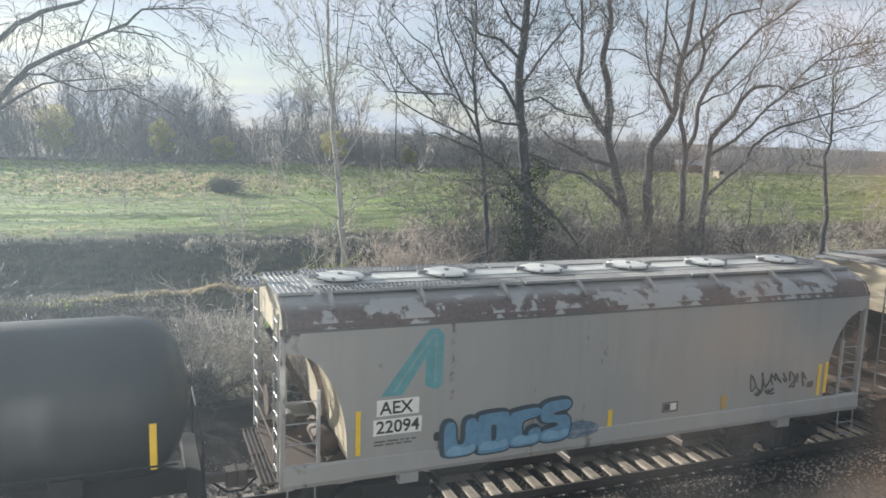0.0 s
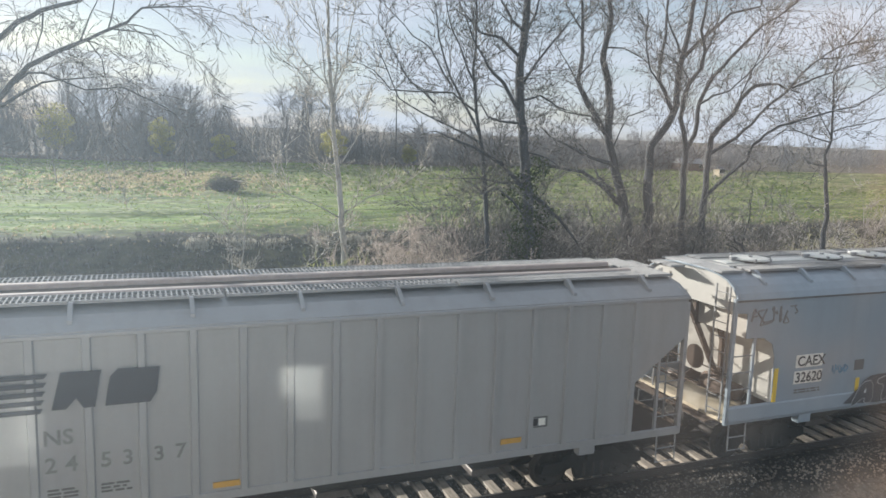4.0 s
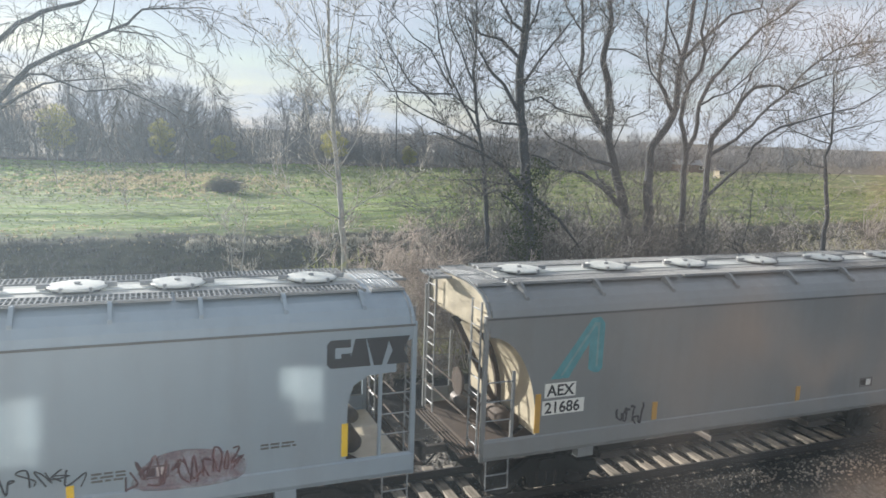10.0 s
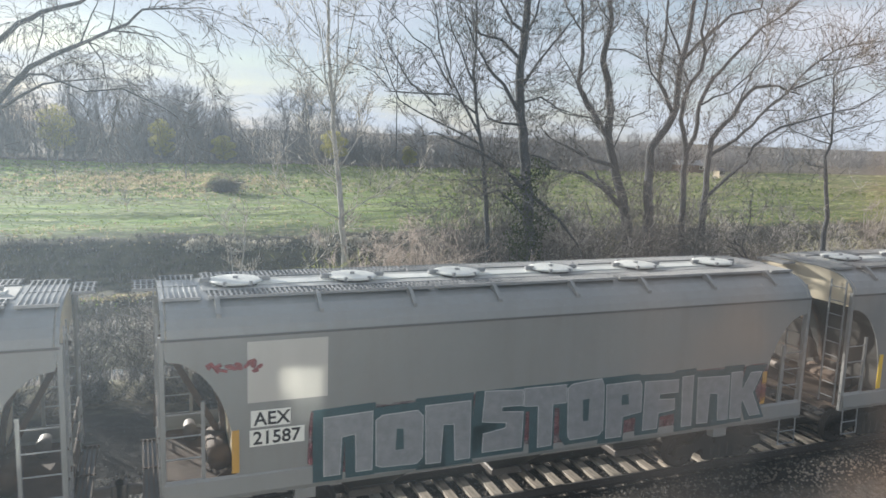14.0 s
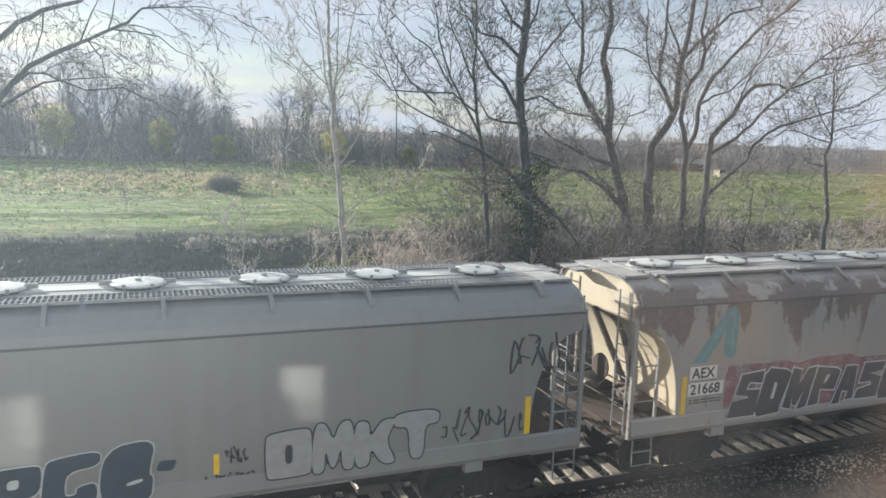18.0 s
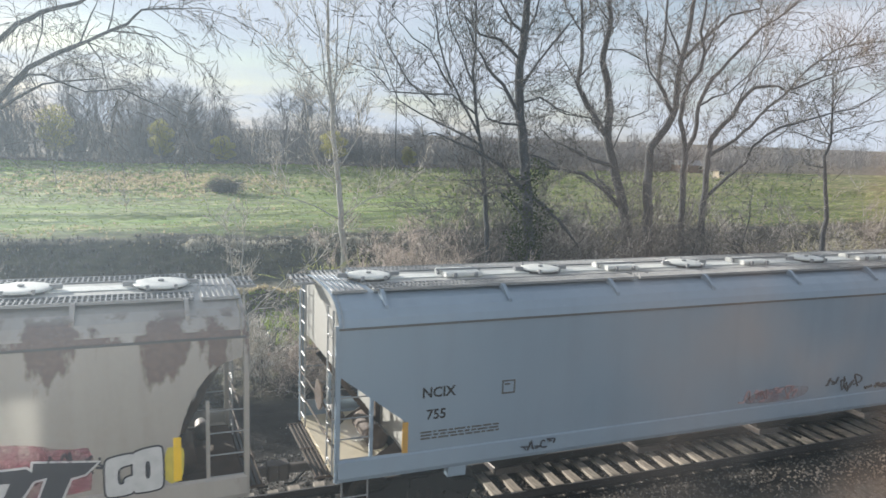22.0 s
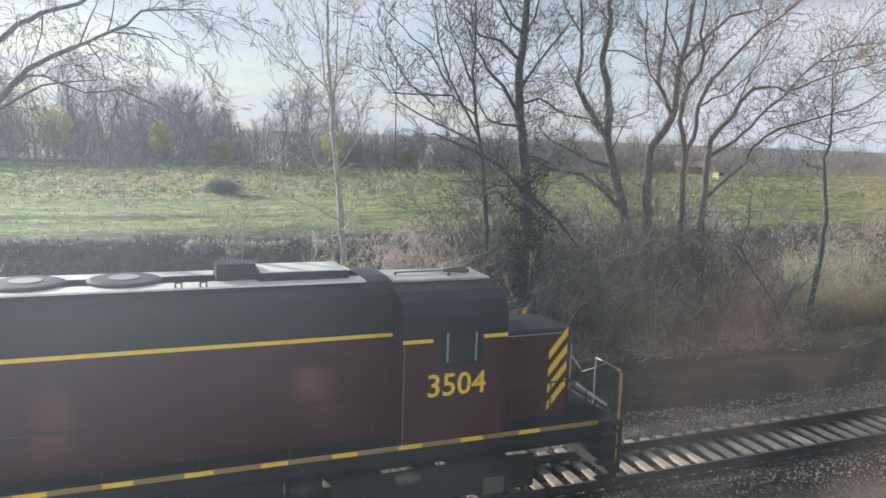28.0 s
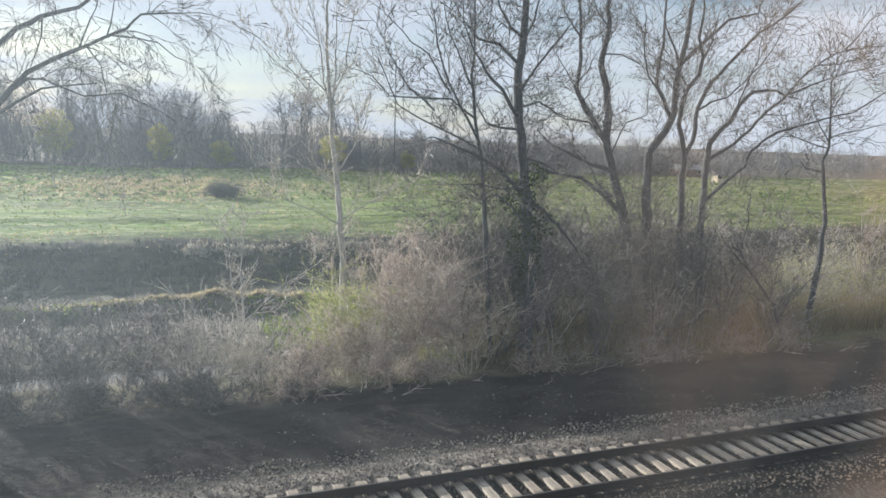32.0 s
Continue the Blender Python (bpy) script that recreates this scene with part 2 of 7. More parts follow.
def ground_material():
    """Dirt and leaf litter by the line, bank, grass on the meadow: by place across the line. Shade on the verge, the
    bank and the near side is put into their colours.
    """
    m, n, l, b = shader("ground_cover", (.2, .2, .15), .95, 0, .2)
    geo = n.new("ShaderNodeNewGeometry")
    sep = n.new("ShaderNodeSeparateXYZ")
    l.new(geo.outputs["Position"], sep.inputs[0])
    pos = geo.outputs["Position"]

    def mapped(s):
        mp = n.new("ShaderNodeMapping")
        mp.inputs["Scale"].default_value = s
        l.new(pos, mp.inputs["Vector"])
        return mp.outputs["Vector"]

    fine = grain(n, l, mapped((1, 1, 1)), 7, 6, .65, .3, .7)
    mid = grain(n, l, mapped((.5, 1, 1)), .8, 5, .6, .36, .66)
    long = grain(n, l, mapped((.12, 1, 1)), .16, 5, .62, .40, .60)
    patch = grain(n, l, mapped((.16, 1, 1)), .3, 6, .65, .46, .62)
    stones = n.new("ShaderNodeTexVoronoi")
    stones.inputs["Scale"].default_value = 24
    l.new(mapped((1, 1, 1)), stones.inputs["Vector"])
    tan = blend(n, l, fine, (.20, .17, .10), (.36, .31, .19))
    green = blend(n, l, mid, (.155, .285, .026), (.28, .44, .06))
    green = blend(n, l, times(n, l, fine, .45), green, (.05, .09, .02))
    field = blend(n, l, times(n, l, long, .5), green, tan)
    field = blend(n, l, times(n, l, patch, .75), field, (.085, .12, .04))
    # verge dirt kept near black: the thicket's shade is put into its colour
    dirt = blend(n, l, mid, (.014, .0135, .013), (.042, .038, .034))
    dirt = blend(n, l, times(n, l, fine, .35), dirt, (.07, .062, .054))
    # bank colour lowered too, for its shadowed face
    bank = blend(n, l, mid, (.045, .044, .034), (.125, .118, .08))
    gravel = blend(n, l, stones.outputs["Distance"], (.30, .27, .235), (.05, .045, .04))
    litter = blend(n, l, fine, (.05, .041, .03), (.24, .205, .15))
    litter = blend(n, l, times(n, l, patch, .6), litter, (.13, .15, .06))
    wob = times(n, l, mid, 1.0)

    def step(a, z):
        r = n.new("ShaderNodeMapRange")
        r.inputs["From Min"].default_value, r.inputs["From Max"].default_value = a - z, a + z
        shift = n.new("ShaderNodeMath")
        shift.operation = "MULTIPLY_ADD"
        l.new(wob, shift.inputs[0])
        shift.inputs[1].default_value = z * 1.6
        l.new(sep.outputs["Y"], shift.inputs[2])
        l.new(shift.outputs[0], r.inputs["Value"])
        return r.outputs["Result"]

    sand = blend(n, l, fine, (.16, .125, .095), (.34, .28, .22))
    # near side darkened: the train's shadow is put into the ground colour
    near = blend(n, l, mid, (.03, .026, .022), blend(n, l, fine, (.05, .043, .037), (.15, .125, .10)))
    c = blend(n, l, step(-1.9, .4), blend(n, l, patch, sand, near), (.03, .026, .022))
    c = blend(n, l, step(1.4, .5), c, gravel)
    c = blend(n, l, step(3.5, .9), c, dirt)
    c = blend(n, l, step(9.6, .7), c, litter)
    c = blend(n, l, step(16.0, 2.5), c, bank)
    rough = blend(n, l, times(n, l, patch, .8), field, (.10, .12, .05))
    rough = blend(n, l, times(n, l, long, .42), rough, (.33, .27, .17))
    field = blend(n, l, step(70.0, 5.0), field, rough)
    lines = grain(n, l, mapped((.022, .4, 1)), 1.0, 6, .7, .44, .6)
    clumps = grain(n, l, mapped((.3, .8, 1)), 1.0, 6, .75, .46, .62)
    east = n.new("ShaderNodeMapRange")
    east.inputs["From Min"].default_value, east.inputs["From Max"].default_value = 14.0, 46.0
    l.new(sep.outputs["X"], east.inputs["Value"])
    field = blend(n, l, times(n, l, east.outputs["Result"], .78), field, blend(n, l, patch, (.125, .13, .058), (.22, .18, .11)))
    field = blend(n, l, times(n, l, lines, .6), field, (.05, .08, .024))
    field = blend(n, l, times(n, l, clumps, .62), field, (.05, .07, .024))
    pale = grain(n, l, mapped((.2, .7, 1)), 1.7, 5, .7, .52, .66)
    field = blend(n, l, times(n, l, pale, .65), field, (.42, .42, .2))
    c = blend(n, l, step(46.0, 1.2), c, field)
    c = blend(n, l, step(153.0, 2.0), c, blend(n, l, mid, (.09, .075, .06), (.16, .14, .11)))
    away = n.new("ShaderNodeMath")
    away.operation = "ABSOLUTE"
    l.new(sep.outputs["Y"], away.inputs[0])
    gap = n.new("ShaderNodeMath")
    gap.operation = "SUBTRACT"
    l.new(away.outputs[0], gap.inputs[0])
    gap.inputs[1].default_value = .7525
    dist = n.new("ShaderNodeMath")
    dist.operation = "ABSOLUTE"
    l.new(gap.outputs[0], dist.inputs[0])
    # dark bands along the rails: grease, and rail shadow put into the colour
    oil_shade = n.new("ShaderNodeMapRange")
    oil_shade.inputs["From Min"].default_value, oil_shade.inputs["From Max"].default_value = .55, .32
    l.new(dist.outputs[0], oil_shade.inputs["Value"])
    c = blend(n, l, times(n, l, oil_shade.outputs["Result"], .85), c, (.022, .019, .017))
    l.new(c, b.inputs["Base Color"])
    bump(n, l, b, fine, .6, .06)
    return m


GROUND = ground_material()


def ballast_material():
    m, n, l, b = shader("crushed_stone", (.3, .28, .26), .9)
    g = n.new("ShaderNodeNewGeometry")
    c = blend(n, l, g.outputs["Random Per Island"], (.06, .055, .05), (.40, .365, .32))
    v = coords(n, l)
    c = blend(n, l, times(n, l, grain(n, l, v, 1.1), .5), c, (.13, .105, .085))
    # stones about the rails darkened for oil and for the train's shade
    sep, oil_and_shade = n.new("ShaderNodeSeparateXYZ"), n.new("ShaderNodeMapRange")
    l.new(v, sep.inputs[0])
    oil_and_shade.inputs["From Min"].default_value, oil_and_shade.inputs["From Max"].default_value = 1.8, 1.2
    mid_off = n.new("ShaderNodeMath")
    mid_off.operation = "ABSOLUTE"
    l.new(sep.outputs["Y"], mid_off.inputs[0])
    l.new(mid_off.outputs[0], oil_and_shade.inputs["Value"])
    c = blend(n, l, times(n, l, oil_and_shade.outputs["Result"], .86), c, (.05, .041, .034))
    # near-side stones darkened: the train's shadow is put into their colour
    near_side = n.new("ShaderNodeMapRange")
    near_side.inputs["From Min"].default_value, near_side.inputs["From Max"].default_value = -1.3, -1.7
    l.new(sep.outputs["Y"], near_side.inputs["Value"])
    sandy = n.new("ShaderNodeMapRange")
    sandy.inputs["From Min"].default_value, sandy.inputs["From Max"].default_value = 12.5, 15.0
    l.new(sep.outputs["X"], sandy.inputs["Value"])
    c = blend(n, l, times(n, l, near_side.outputs["Result"], .8), c, (.042, .035, .03))
    c = blend(n, l, times(n, l, times(n, l, near_side.outputs["Result"], sandy.outputs["Result"]), .85), c, (.34, .27, .21))
    l.new(c, b.inputs["Base Color"])
    return m


BALLAST = ballast_material()
WATER, _n, _l, _b = shader("still_creek_water", (.04, .045, .035), .06, 0, .5)
bump(_n, _l, _b, grain(_n, _l, coords(_n, _l, (1, .4, 1)), 3.0), .06, .02)


# ---- mesh helpers ----
class Shape:
    """Collects vertices and faces for one mesh."""

    def __init__(self):
        self.v, self.f = [], []

    def add(self, verts, faces):
        k = len(self.v)
        self.v += [tuple(p) for p in verts]
        self.f += [tuple(i + k for i in q) for q in faces]
        return self

    def box(self, x0, x1, y0, y1, z0, z1, c=0.0):
        """A block; c chamfers its long edges along x, y or z (the longest)."""
        if c <= 0:
            p = [(x, y, z) for x in (x0, x1) for y in (y0, y1) for z in (z0, z1)]
            return self.add(p, [(0, 1, 3, 2), (4, 6, 7, 5), (0, 4, 5, 1), (2, 3, 7, 6), (0, 2, 6, 4), (1, 5, 7, 3)])
        d = (x1 - x0, y1 - y0, z1 - z0)
        ax = d.index(max(d))
        lo, hi = ((y0, z0), (y1, z1)) if ax == 0 else ((x0, z0), (x1, z1)) if ax == 1 else ((x0, y0), (x1, y1))
        a0, b0, a1, b1 = lo[0], lo[1], hi[0], hi[1]
        prof = [(a0 + c, b0), (a1 - c, b0), (a1, b0 + c), (a1, b1 - c), (a1 - c, b1), (a0 + c, b1), (a0, b1 - c), (a0, b0 + c)]
        s0, s1 = ((x0, x1), (y0, y1), (z0, z1))[ax]
        put = (lambda s, p: (s, p[0], p[1])) if ax == 0 else (lambda s, p: (p[0], s, p[1])) if ax == 1 else (lambda s, p: (p[0], p[1], s))
        return self.loft([[put(s, p) for p in prof] for s in (s0, s1)])

    def loft(self, rings, close=True, caps=True):
        k, m = len(rings), len(rings[0])
        v = [p for r in rings for p in r]
        f = [(i * m + j, i * m + (j + 1) % m, (i + 1) * m + (j + 1) % m, (i + 1) * m + j)
             for i in range(k - 1) for j in range(m if close else m - 1)]
        if caps:
            f += [tuple(reversed(range(m))), tuple(range((k - 1) * m, k * m))]
        return self.add(v, f)

    def plate(self, poly, y0, y1):
        """An upright plate: an outline in x and z, between two depths."""
        return self.loft([[(x, y, z) for x, z in poly] for y in (y0, y1)])

    def tube(self, path, r, sides=8, r1=None):
        path = [Vector(p) for p in path]
        rings, up = [], None
        for i, p in enumerate(path):
            d = (path[min(i + 1, len(path) - 1)] - path[max(i - 1, 0)]).normalized()
            if up is None:
                up = d.orthogonal().normalized()
            up = (up - d * up.dot(d)).normalized()
            w = d.cross(up)
            rr = r if r1 is None else r + (r1 - r) * i / (len(path) - 1)
            rings.append([p + (up * math.cos(a) + w * math.sin(a)) * rr for a in (2 * math.pi * k / sides for k in range(sides))])
        return self.loft(rings)

    def disc(self, x, y, z0, z1, r, sides=24, dome=0.0, r1=None):
        r1 = r if r1 is None else r1
        ring = lambda rr, z: [(x + rr * math.cos(2 * math.pi * k / sides), y + rr * math.sin(2 * math.pi * k / sides), z) for k in range(sides)]
        rings = [ring(r, z0), ring(r1, z1 - dome)]
        if dome:
            rings += [ring(r1 * .9, z1 - dome * .4), ring(r1 * .45, z1)]
        return self.loft(rings)

    def mesh(self, name, mat, smooth=False):
        me = bpy.data.meshes.new(name)
        me.from_pydata(self.v, [], self.f)
        me.materials.append(mat)
        if smooth:
            me.polygons.foreach_set("use_smooth", [True] * len(me.polygons))
        me.update()
        return me


def part(name, shape, mat, parent=None, label="", smooth=False, bevel=0.0, kind=""):
    me = shape if isinstance(shape, bpy.types.Mesh) else shape.mesh(name, mat, smooth)
    bm = bmesh.new()
    bm.from_mesh(me)
    if not isinstance(shape, bpy.types.Mesh):
        bmesh.ops.recalc_face_normals(bm, faces=bm.faces)
        if bevel:
            es = [e for e in bm.edges if len(e.link_faces) == 2 and e.calc_face_angle(0) > .6]
            bmesh.ops.bevel(bm, geom=es, offset=bevel, segments=2, affect="EDGES", clamp_overlap=True)
        bm.to_mesh(me)
    bm.free()
    ob = new(name, me)
    if parent:
        ob.parent = parent
    if label:
        ob["label"] = label
    if kind:
        ob["kind"] = kind
    return ob


def spread(name, verts, faces, mat, smooth=False):
    """A large mesh from arrays of vertices and of triangles or quads."""
    me = bpy.data.meshes.new(name)
    verts, faces = np.asarray(verts, np.float32), np.asarray(faces, np.int32)
    k = faces.shape[1]
    me.vertices.add(len(verts))
    me.vertices.foreach_set("co", verts.ravel())
    me.loops.add(faces.size)
    me.loops.foreach_set("vertex_index", faces.ravel())
    me.polygons.add(len(faces))
    me.polygons.foreach_set("loop_start", np.arange(0, faces.size, k, dtype=np.int32))
    me.polygons.foreach_set("use_smooth", np.full(len(faces), smooth))
    me.update(calc_edges=True)
    me.materials.append(mat)
    return me


def lettering(name, text, height, mat, parent, x, y, z, depth=.004, label=""):
    """Upright letters on the side that faces the camera; x, z: lower left corner."""
    cu = bpy.data.curves.new(name, "FONT")
    cu.body, cu.size, cu.extrude, cu.resolution_u, cu.offset = text, height * 1.38, depth / 2, 3, .006
    tmp = bpy.data.objects.new(name, cu)
    scene.collection.objects.link(tmp)
    bpy.context.view_layer.update()
    me = bpy.data.meshes.new_from_object(tmp.evaluated_get(bpy.context.evaluated_depsgraph_get()))
    bpy.data.objects.remove(tmp)
    bpy.data.curves.remove(cu)
    me.materials.clear()
    me.materials.append(mat)
    me.transform(Matrix.Rotation(radians(90), 4, "X"))
    co = np.empty(len(me.vertices) * 3, np.float32)
    me.vertices.foreach_get("co", co)
    co = co.reshape(-1, 3)
    co -= (co[:, 0].min(), 0, co[:, 2].min())
    co += (x, y, z)
    me.vertices.foreach_set("co", co.ravel())
    me.update()
    return part(name, me, mat, parent, label)


# ---- ground ----
PROFILE_Y = [-900, -60, -12, -4.2, -2.9, -2.0, -1.5, -.95, -.86, 1.95, 3.0, 4.2, 8.0, 12.0, 13.6, 15.4, 16.2, 20.2, 21.6, 25.5, 30.2, 30.9, 31.7, 33.4, 38.6, 39.6, 42.4, 43.2, 46, 49, 54.3, 55.0, 55.5, 56.2, 150, 170, 420, 1200, 2600]
PROFILE_Z = [-1.5, -1.2, -.9, -.75, -.62, -.22, -.13, -.145, -.24, -.24, -.6, -.72, -.78, -.95, -1.5, -3.0, -3.6, -3.6, -3.05, -2.9, -3.2, -2.55, -2.42, -2.9, -2.95, -2.85, -1.05, -.85, -.5, -.42, -.42, -.80, -.80, -.40, -.5, -.4, -.2, 1.0, 2.4]


def ground_z(x, y):
    z = np.interp(y, PROFILE_Y, PROFILE_Z)
    far = np.clip((np.abs(y) - 2.2) / 4.0, 0, 1)
    rough = .07 * np.sin(x * 1.7 + y * .9) * np.sin(x * .6 - y * 1.9) + .10 * np.sin(x * .37 + 1.3) * np.sin(y * .45 + x * .11) + .05 * np.sin(x * 3.1 + 2 * np.sin(y * 1.3))
    ledge = (.55 * np.exp(-((x - 5.0) / 4.6) ** 2) + .16 * np.sin(x * 1.9) * np.exp(-((x - 4.5) / 4) ** 2) - .25) * np.clip(1 - np.abs(y - 31.4) / 1.5, 0, 1)
    hump = np.sin(x * 1.7 + 2.2 * np.sin(y * .55)) * np.sin(y * 1.15 + 1.9 * np.sin(x * .63)) + .8 * np.sin(x * .71 + y * .33) * np.sin(y * .49 - x * .23) + .5 * np.sin(x * 3.3 + y) * np.sin(y * 2.3)
    tussock = .25 * hump * np.clip((y - 74) / 6, 0, 1) * np.clip((152 - y) / 6, 0, 1) + .035 * hump * np.clip((y - 44) / 3, 0, 1)
    mound = .16 * np.sin(x * .11 + np.sin(y * .07) * 2) * np.clip((y - 44) / 8, 0, 1)
    return z + ledge + tussock + far * (rough + mound)


def build_ground():
    xs = np.concatenate([np.linspace(-900, -60, 22), np.arange(-55, 150, 1.1), np.linspace(152, 2000, 44)])
    ys = np.unique(np.concatenate([np.array([-900, -300, -120, -60, -30, -20]), np.arange(-14, -2.2, .5), np.array([-2.0, -1.7, -1.5, -1.2, -.96, -.86, -.6, 0, .6, 1.2]), np.arange(1.6, 14, .5), np.arange(14, 52, .7), np.arange(52, 160, 1.1), np.linspace(165, 2600, 40)]))
    gx, gy = np.meshgrid(xs, ys, indexing="ij")
    gz = ground_z(gx, gy)
    nx, ny = gx.shape
    i = np.arange(nx * ny).reshape(nx, ny)
    f = np.stack([i[:-1, :-1], i[1:, :-1], i[1:, 1:], i[:-1, 1:]], -1).reshape(-1, 4)
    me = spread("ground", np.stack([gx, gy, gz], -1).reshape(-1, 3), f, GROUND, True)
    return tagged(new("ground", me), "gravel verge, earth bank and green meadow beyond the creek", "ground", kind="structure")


build_ground()
wx = np.linspace(-200, 300, 60)
wv = [(x, y, -3.33) for x in wx for y in (13.0, 22.5)]
wf = [(2 * k, 2 * k + 2, 2 * k + 3, 2 * k + 1) for k in range(len(wx) - 1)]
tagged(new("water", spread("water", wv, wf, WATER)), "still murky creek water below the banks", "creek", kind="structure")


# ---- track ----
track = tagged(new("track"), "single railway track on weathered wooden ties", "track", kind="structure")


def rail_shape(y, x0, x1):
    half = [(.07, -.175), (.07, -.163), (.012, -.145), (.012, -.045), (.036, -.035), (.036, -.006), (.026, 0)]
    prof = [(a, b) for a, b in half] + [(-a, b) for a, b in reversed(half)]
    return Shape().loft([[(x, y + a, b) for a, b in prof] for x in (x0, x1)])


for side in (-.7525, .7525):
    part("rail", rail_shape(side, -260, 420), RAIL, track, "rusty steel rail")
    part("rail_head", Shape().box(-260, 420, side - .022, side + .022, .0005, .0035), RAILTOP, track, "worn shiny running surface")


def tie_mesh(seed):
    rng = random.Random(seed)
    sh = Shape().box(-.115, .115, -1.3, 1.3, -.34, -.172, .012)
    sh.v = [(x + rng.uniform(-.006, .006), y + rng.uniform(-.03, .03) * (abs(y) > 1), z + rng.uniform(-.004, .004)) for x, y, z in sh.v]
    return sh.mesh("tie", TIE)


TIES = [tie_mesh(k) for k in range(5)]
TIE_STEP, TIE_START = .502, 9.48
rng = random.Random(11)
for k in range(-70, 200):
    t_ob = new("tie", TIES[rng.randrange(5)])
    t_ob.parent = track
    t_ob.matrix_basis = pose(TIE_START + k * TIE_STEP + rng.uniform(-.02, .02), rng.uniform(-.04, .04), rng.uniform(-.012, .006), 0, 0, rng.uniform(-1.2, 1.2))
rest = Shape()
for k in list(range(-420, -70)) + list(range(200, 700)):
    x = TIE_START + k * TIE_STEP
    rest.box(x - .115, x + .115, -1.3, 1.3, -.34, -.172)
part("far_ties", rest, TIE, track, kind="stuff")
fix = Shape()
for k in range(-40, 120):
    x = TIE_START + k * TIE_STEP
    for side in (-.7525, .7525):
        fix.box(x - .09, x + .09, side - .17, side + .17, -.172, -.160)
        for dy in (-.1, .1):
            fix.box(x - .02, x + .02, side + dy - .012, side + dy + .012, -.16, -.135)
part("tie_plates", fix, RAIL, track, "rusty tie plates and spikes", kind="stuff")


def stones(name, n, x0, x1, band, size, seed):
    """Crushed stone: jittered eight-faced lumps."""
    r = np.random.RandomState(seed)
    x, y = r.uniform(x0, x1, n), band(r, n)
    base = np.array([(1, 0, 0), (-1, 0, 0), (0, 1, 0), (0, -1, 0), (0, 0, 1), (0, 0, -1)], float)
    tri = np.array([(0, 2, 4), (2, 1, 4), (1, 3, 4), (3, 0, 4), (2, 0, 5), (1, 2, 5), (3, 1, 5), (0, 3, 5)])
    s = r.uniform(.6, 1.5, (n, 1, 1)) * size
    v = base[None] * r.uniform(.55, 1.2, (n, 6, 1)) * s + r.uniform(-.25, .25, (n, 6, 3)) * s
    a = r.uniform(0, 6.3, n)
    c, d = np.cos(a)[:, None], np.sin(a)[:, None]
    v[..., 0], v[..., 1] = v[..., 0] * c - v[..., 1] * d, v[..., 0] * d + v[..., 1] * c
    z = ground_z(x, y) + size * .25
    hid = (np.abs(np.abs(y) - .7525) < .34)
    z = np.where(hid, z - .1, z)
    v += np.stack([x, y, z], -1)[:, None]
    f = tri[None] + (np.arange(n) * 6)[:, None, None]
    return spread(name, v.reshape(-1, 3), f.reshape(-1, 3), BALLAST)


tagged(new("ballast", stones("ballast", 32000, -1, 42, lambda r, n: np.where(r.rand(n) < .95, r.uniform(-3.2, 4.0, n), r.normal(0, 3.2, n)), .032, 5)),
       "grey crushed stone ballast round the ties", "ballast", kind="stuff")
tagged(new("litter", stones("litter", 3000, -6, 50, lambda r, n: 3.8 + np.abs(r.normal(0, 2.2, n)), .016, 6)),
       "scattered stones and litter on the dark verge", "rubble", kind="stuff")


# ---- bare trees and scrub ----
def sticks(p0, p1, r0, r1, sides=3):
    """Tapered prisms for arrays of segments."""
    p0, p1 = np.asarray(p0, float), np.asarray(p1, float)
    r0, r1 = np.asarray(r0, float), np.asarray(r1, float)
    d = p1 - p0
    d /= np.linalg.norm(d, axis=1, keepdims=True) + 1e-9
    ref = np.where(np.abs(d[:, 2:3]) > .9, np.array([[1., 0, 0]]), np.array([[0, 0, 1.]]))
    u = np.cross(d, ref)
    u /= np.linalg.norm(u, axis=1, keepdims=True) + 1e-9
    w = np.cross(d, u)
    n = len(p0)
    a = np.arange(sides) * 2 * math.pi / sides
    off = u[:, None] * np.cos(a)[None, :, None] + w[:, None] * np.sin(a)[None, :, None]
    v = np.concatenate([p0[:, None] + off * r0[:, None, None], p1[:, None] + off * r1[:, None, None]], 1).reshape(-1, 3)
    k = np.arange(sides)
    q = np.stack([k, (k + 1) % sides, (k + 1) % sides + sides, k + sides], -1)
    f = q[None] + (np.arange(n) * 2 * sides)[:, None, None]
    return v, f.reshape(-1, 4)


def merge(parts):
    vs, fs, k = [], [], 0
    for v, f in parts:
        vs.append(v), fs.append(f + k)
        k += len(v)
    return np.concatenate(vs), np.concatenate(fs)


def ribbons(p0, p1, r0, r1, seed=1):
    """The finest twigs: one tapered blade a segment, each turned its own way."""
    p0, p1 = np.asarray(p0, float), np.asarray(p1, float)
    d = p1 - p0
    d /= np.linalg.norm(d, axis=1, keepdims=True) + 1e-9
    ref = np.where(np.abs(d[:, 2:3]) > .9, np.array([[1., 0, 0]]), np.array([[0, 0, 1.]]))
    u = np.cross(d, ref)
    u /= np.linalg.norm(u, axis=1, keepdims=True) + 1e-9
    w = np.cross(d, u)
    a = np.random.RandomState(seed).uniform(0, math.pi, len(p0))[:, None]
    off = u * np.cos(a) + w * np.sin(a)
    b0, b1 = np.asarray(r0, float)[:, None] * 1.3, np.asarray(r1, float)[:, None] * 1.3
    v = np.stack([p0 - off * b0, p0 + off * b0, p1 + off * b1, p1 - off * b1], 1).reshape(-1, 3)
    return v, np.arange(len(v)).reshape(-1, 4)


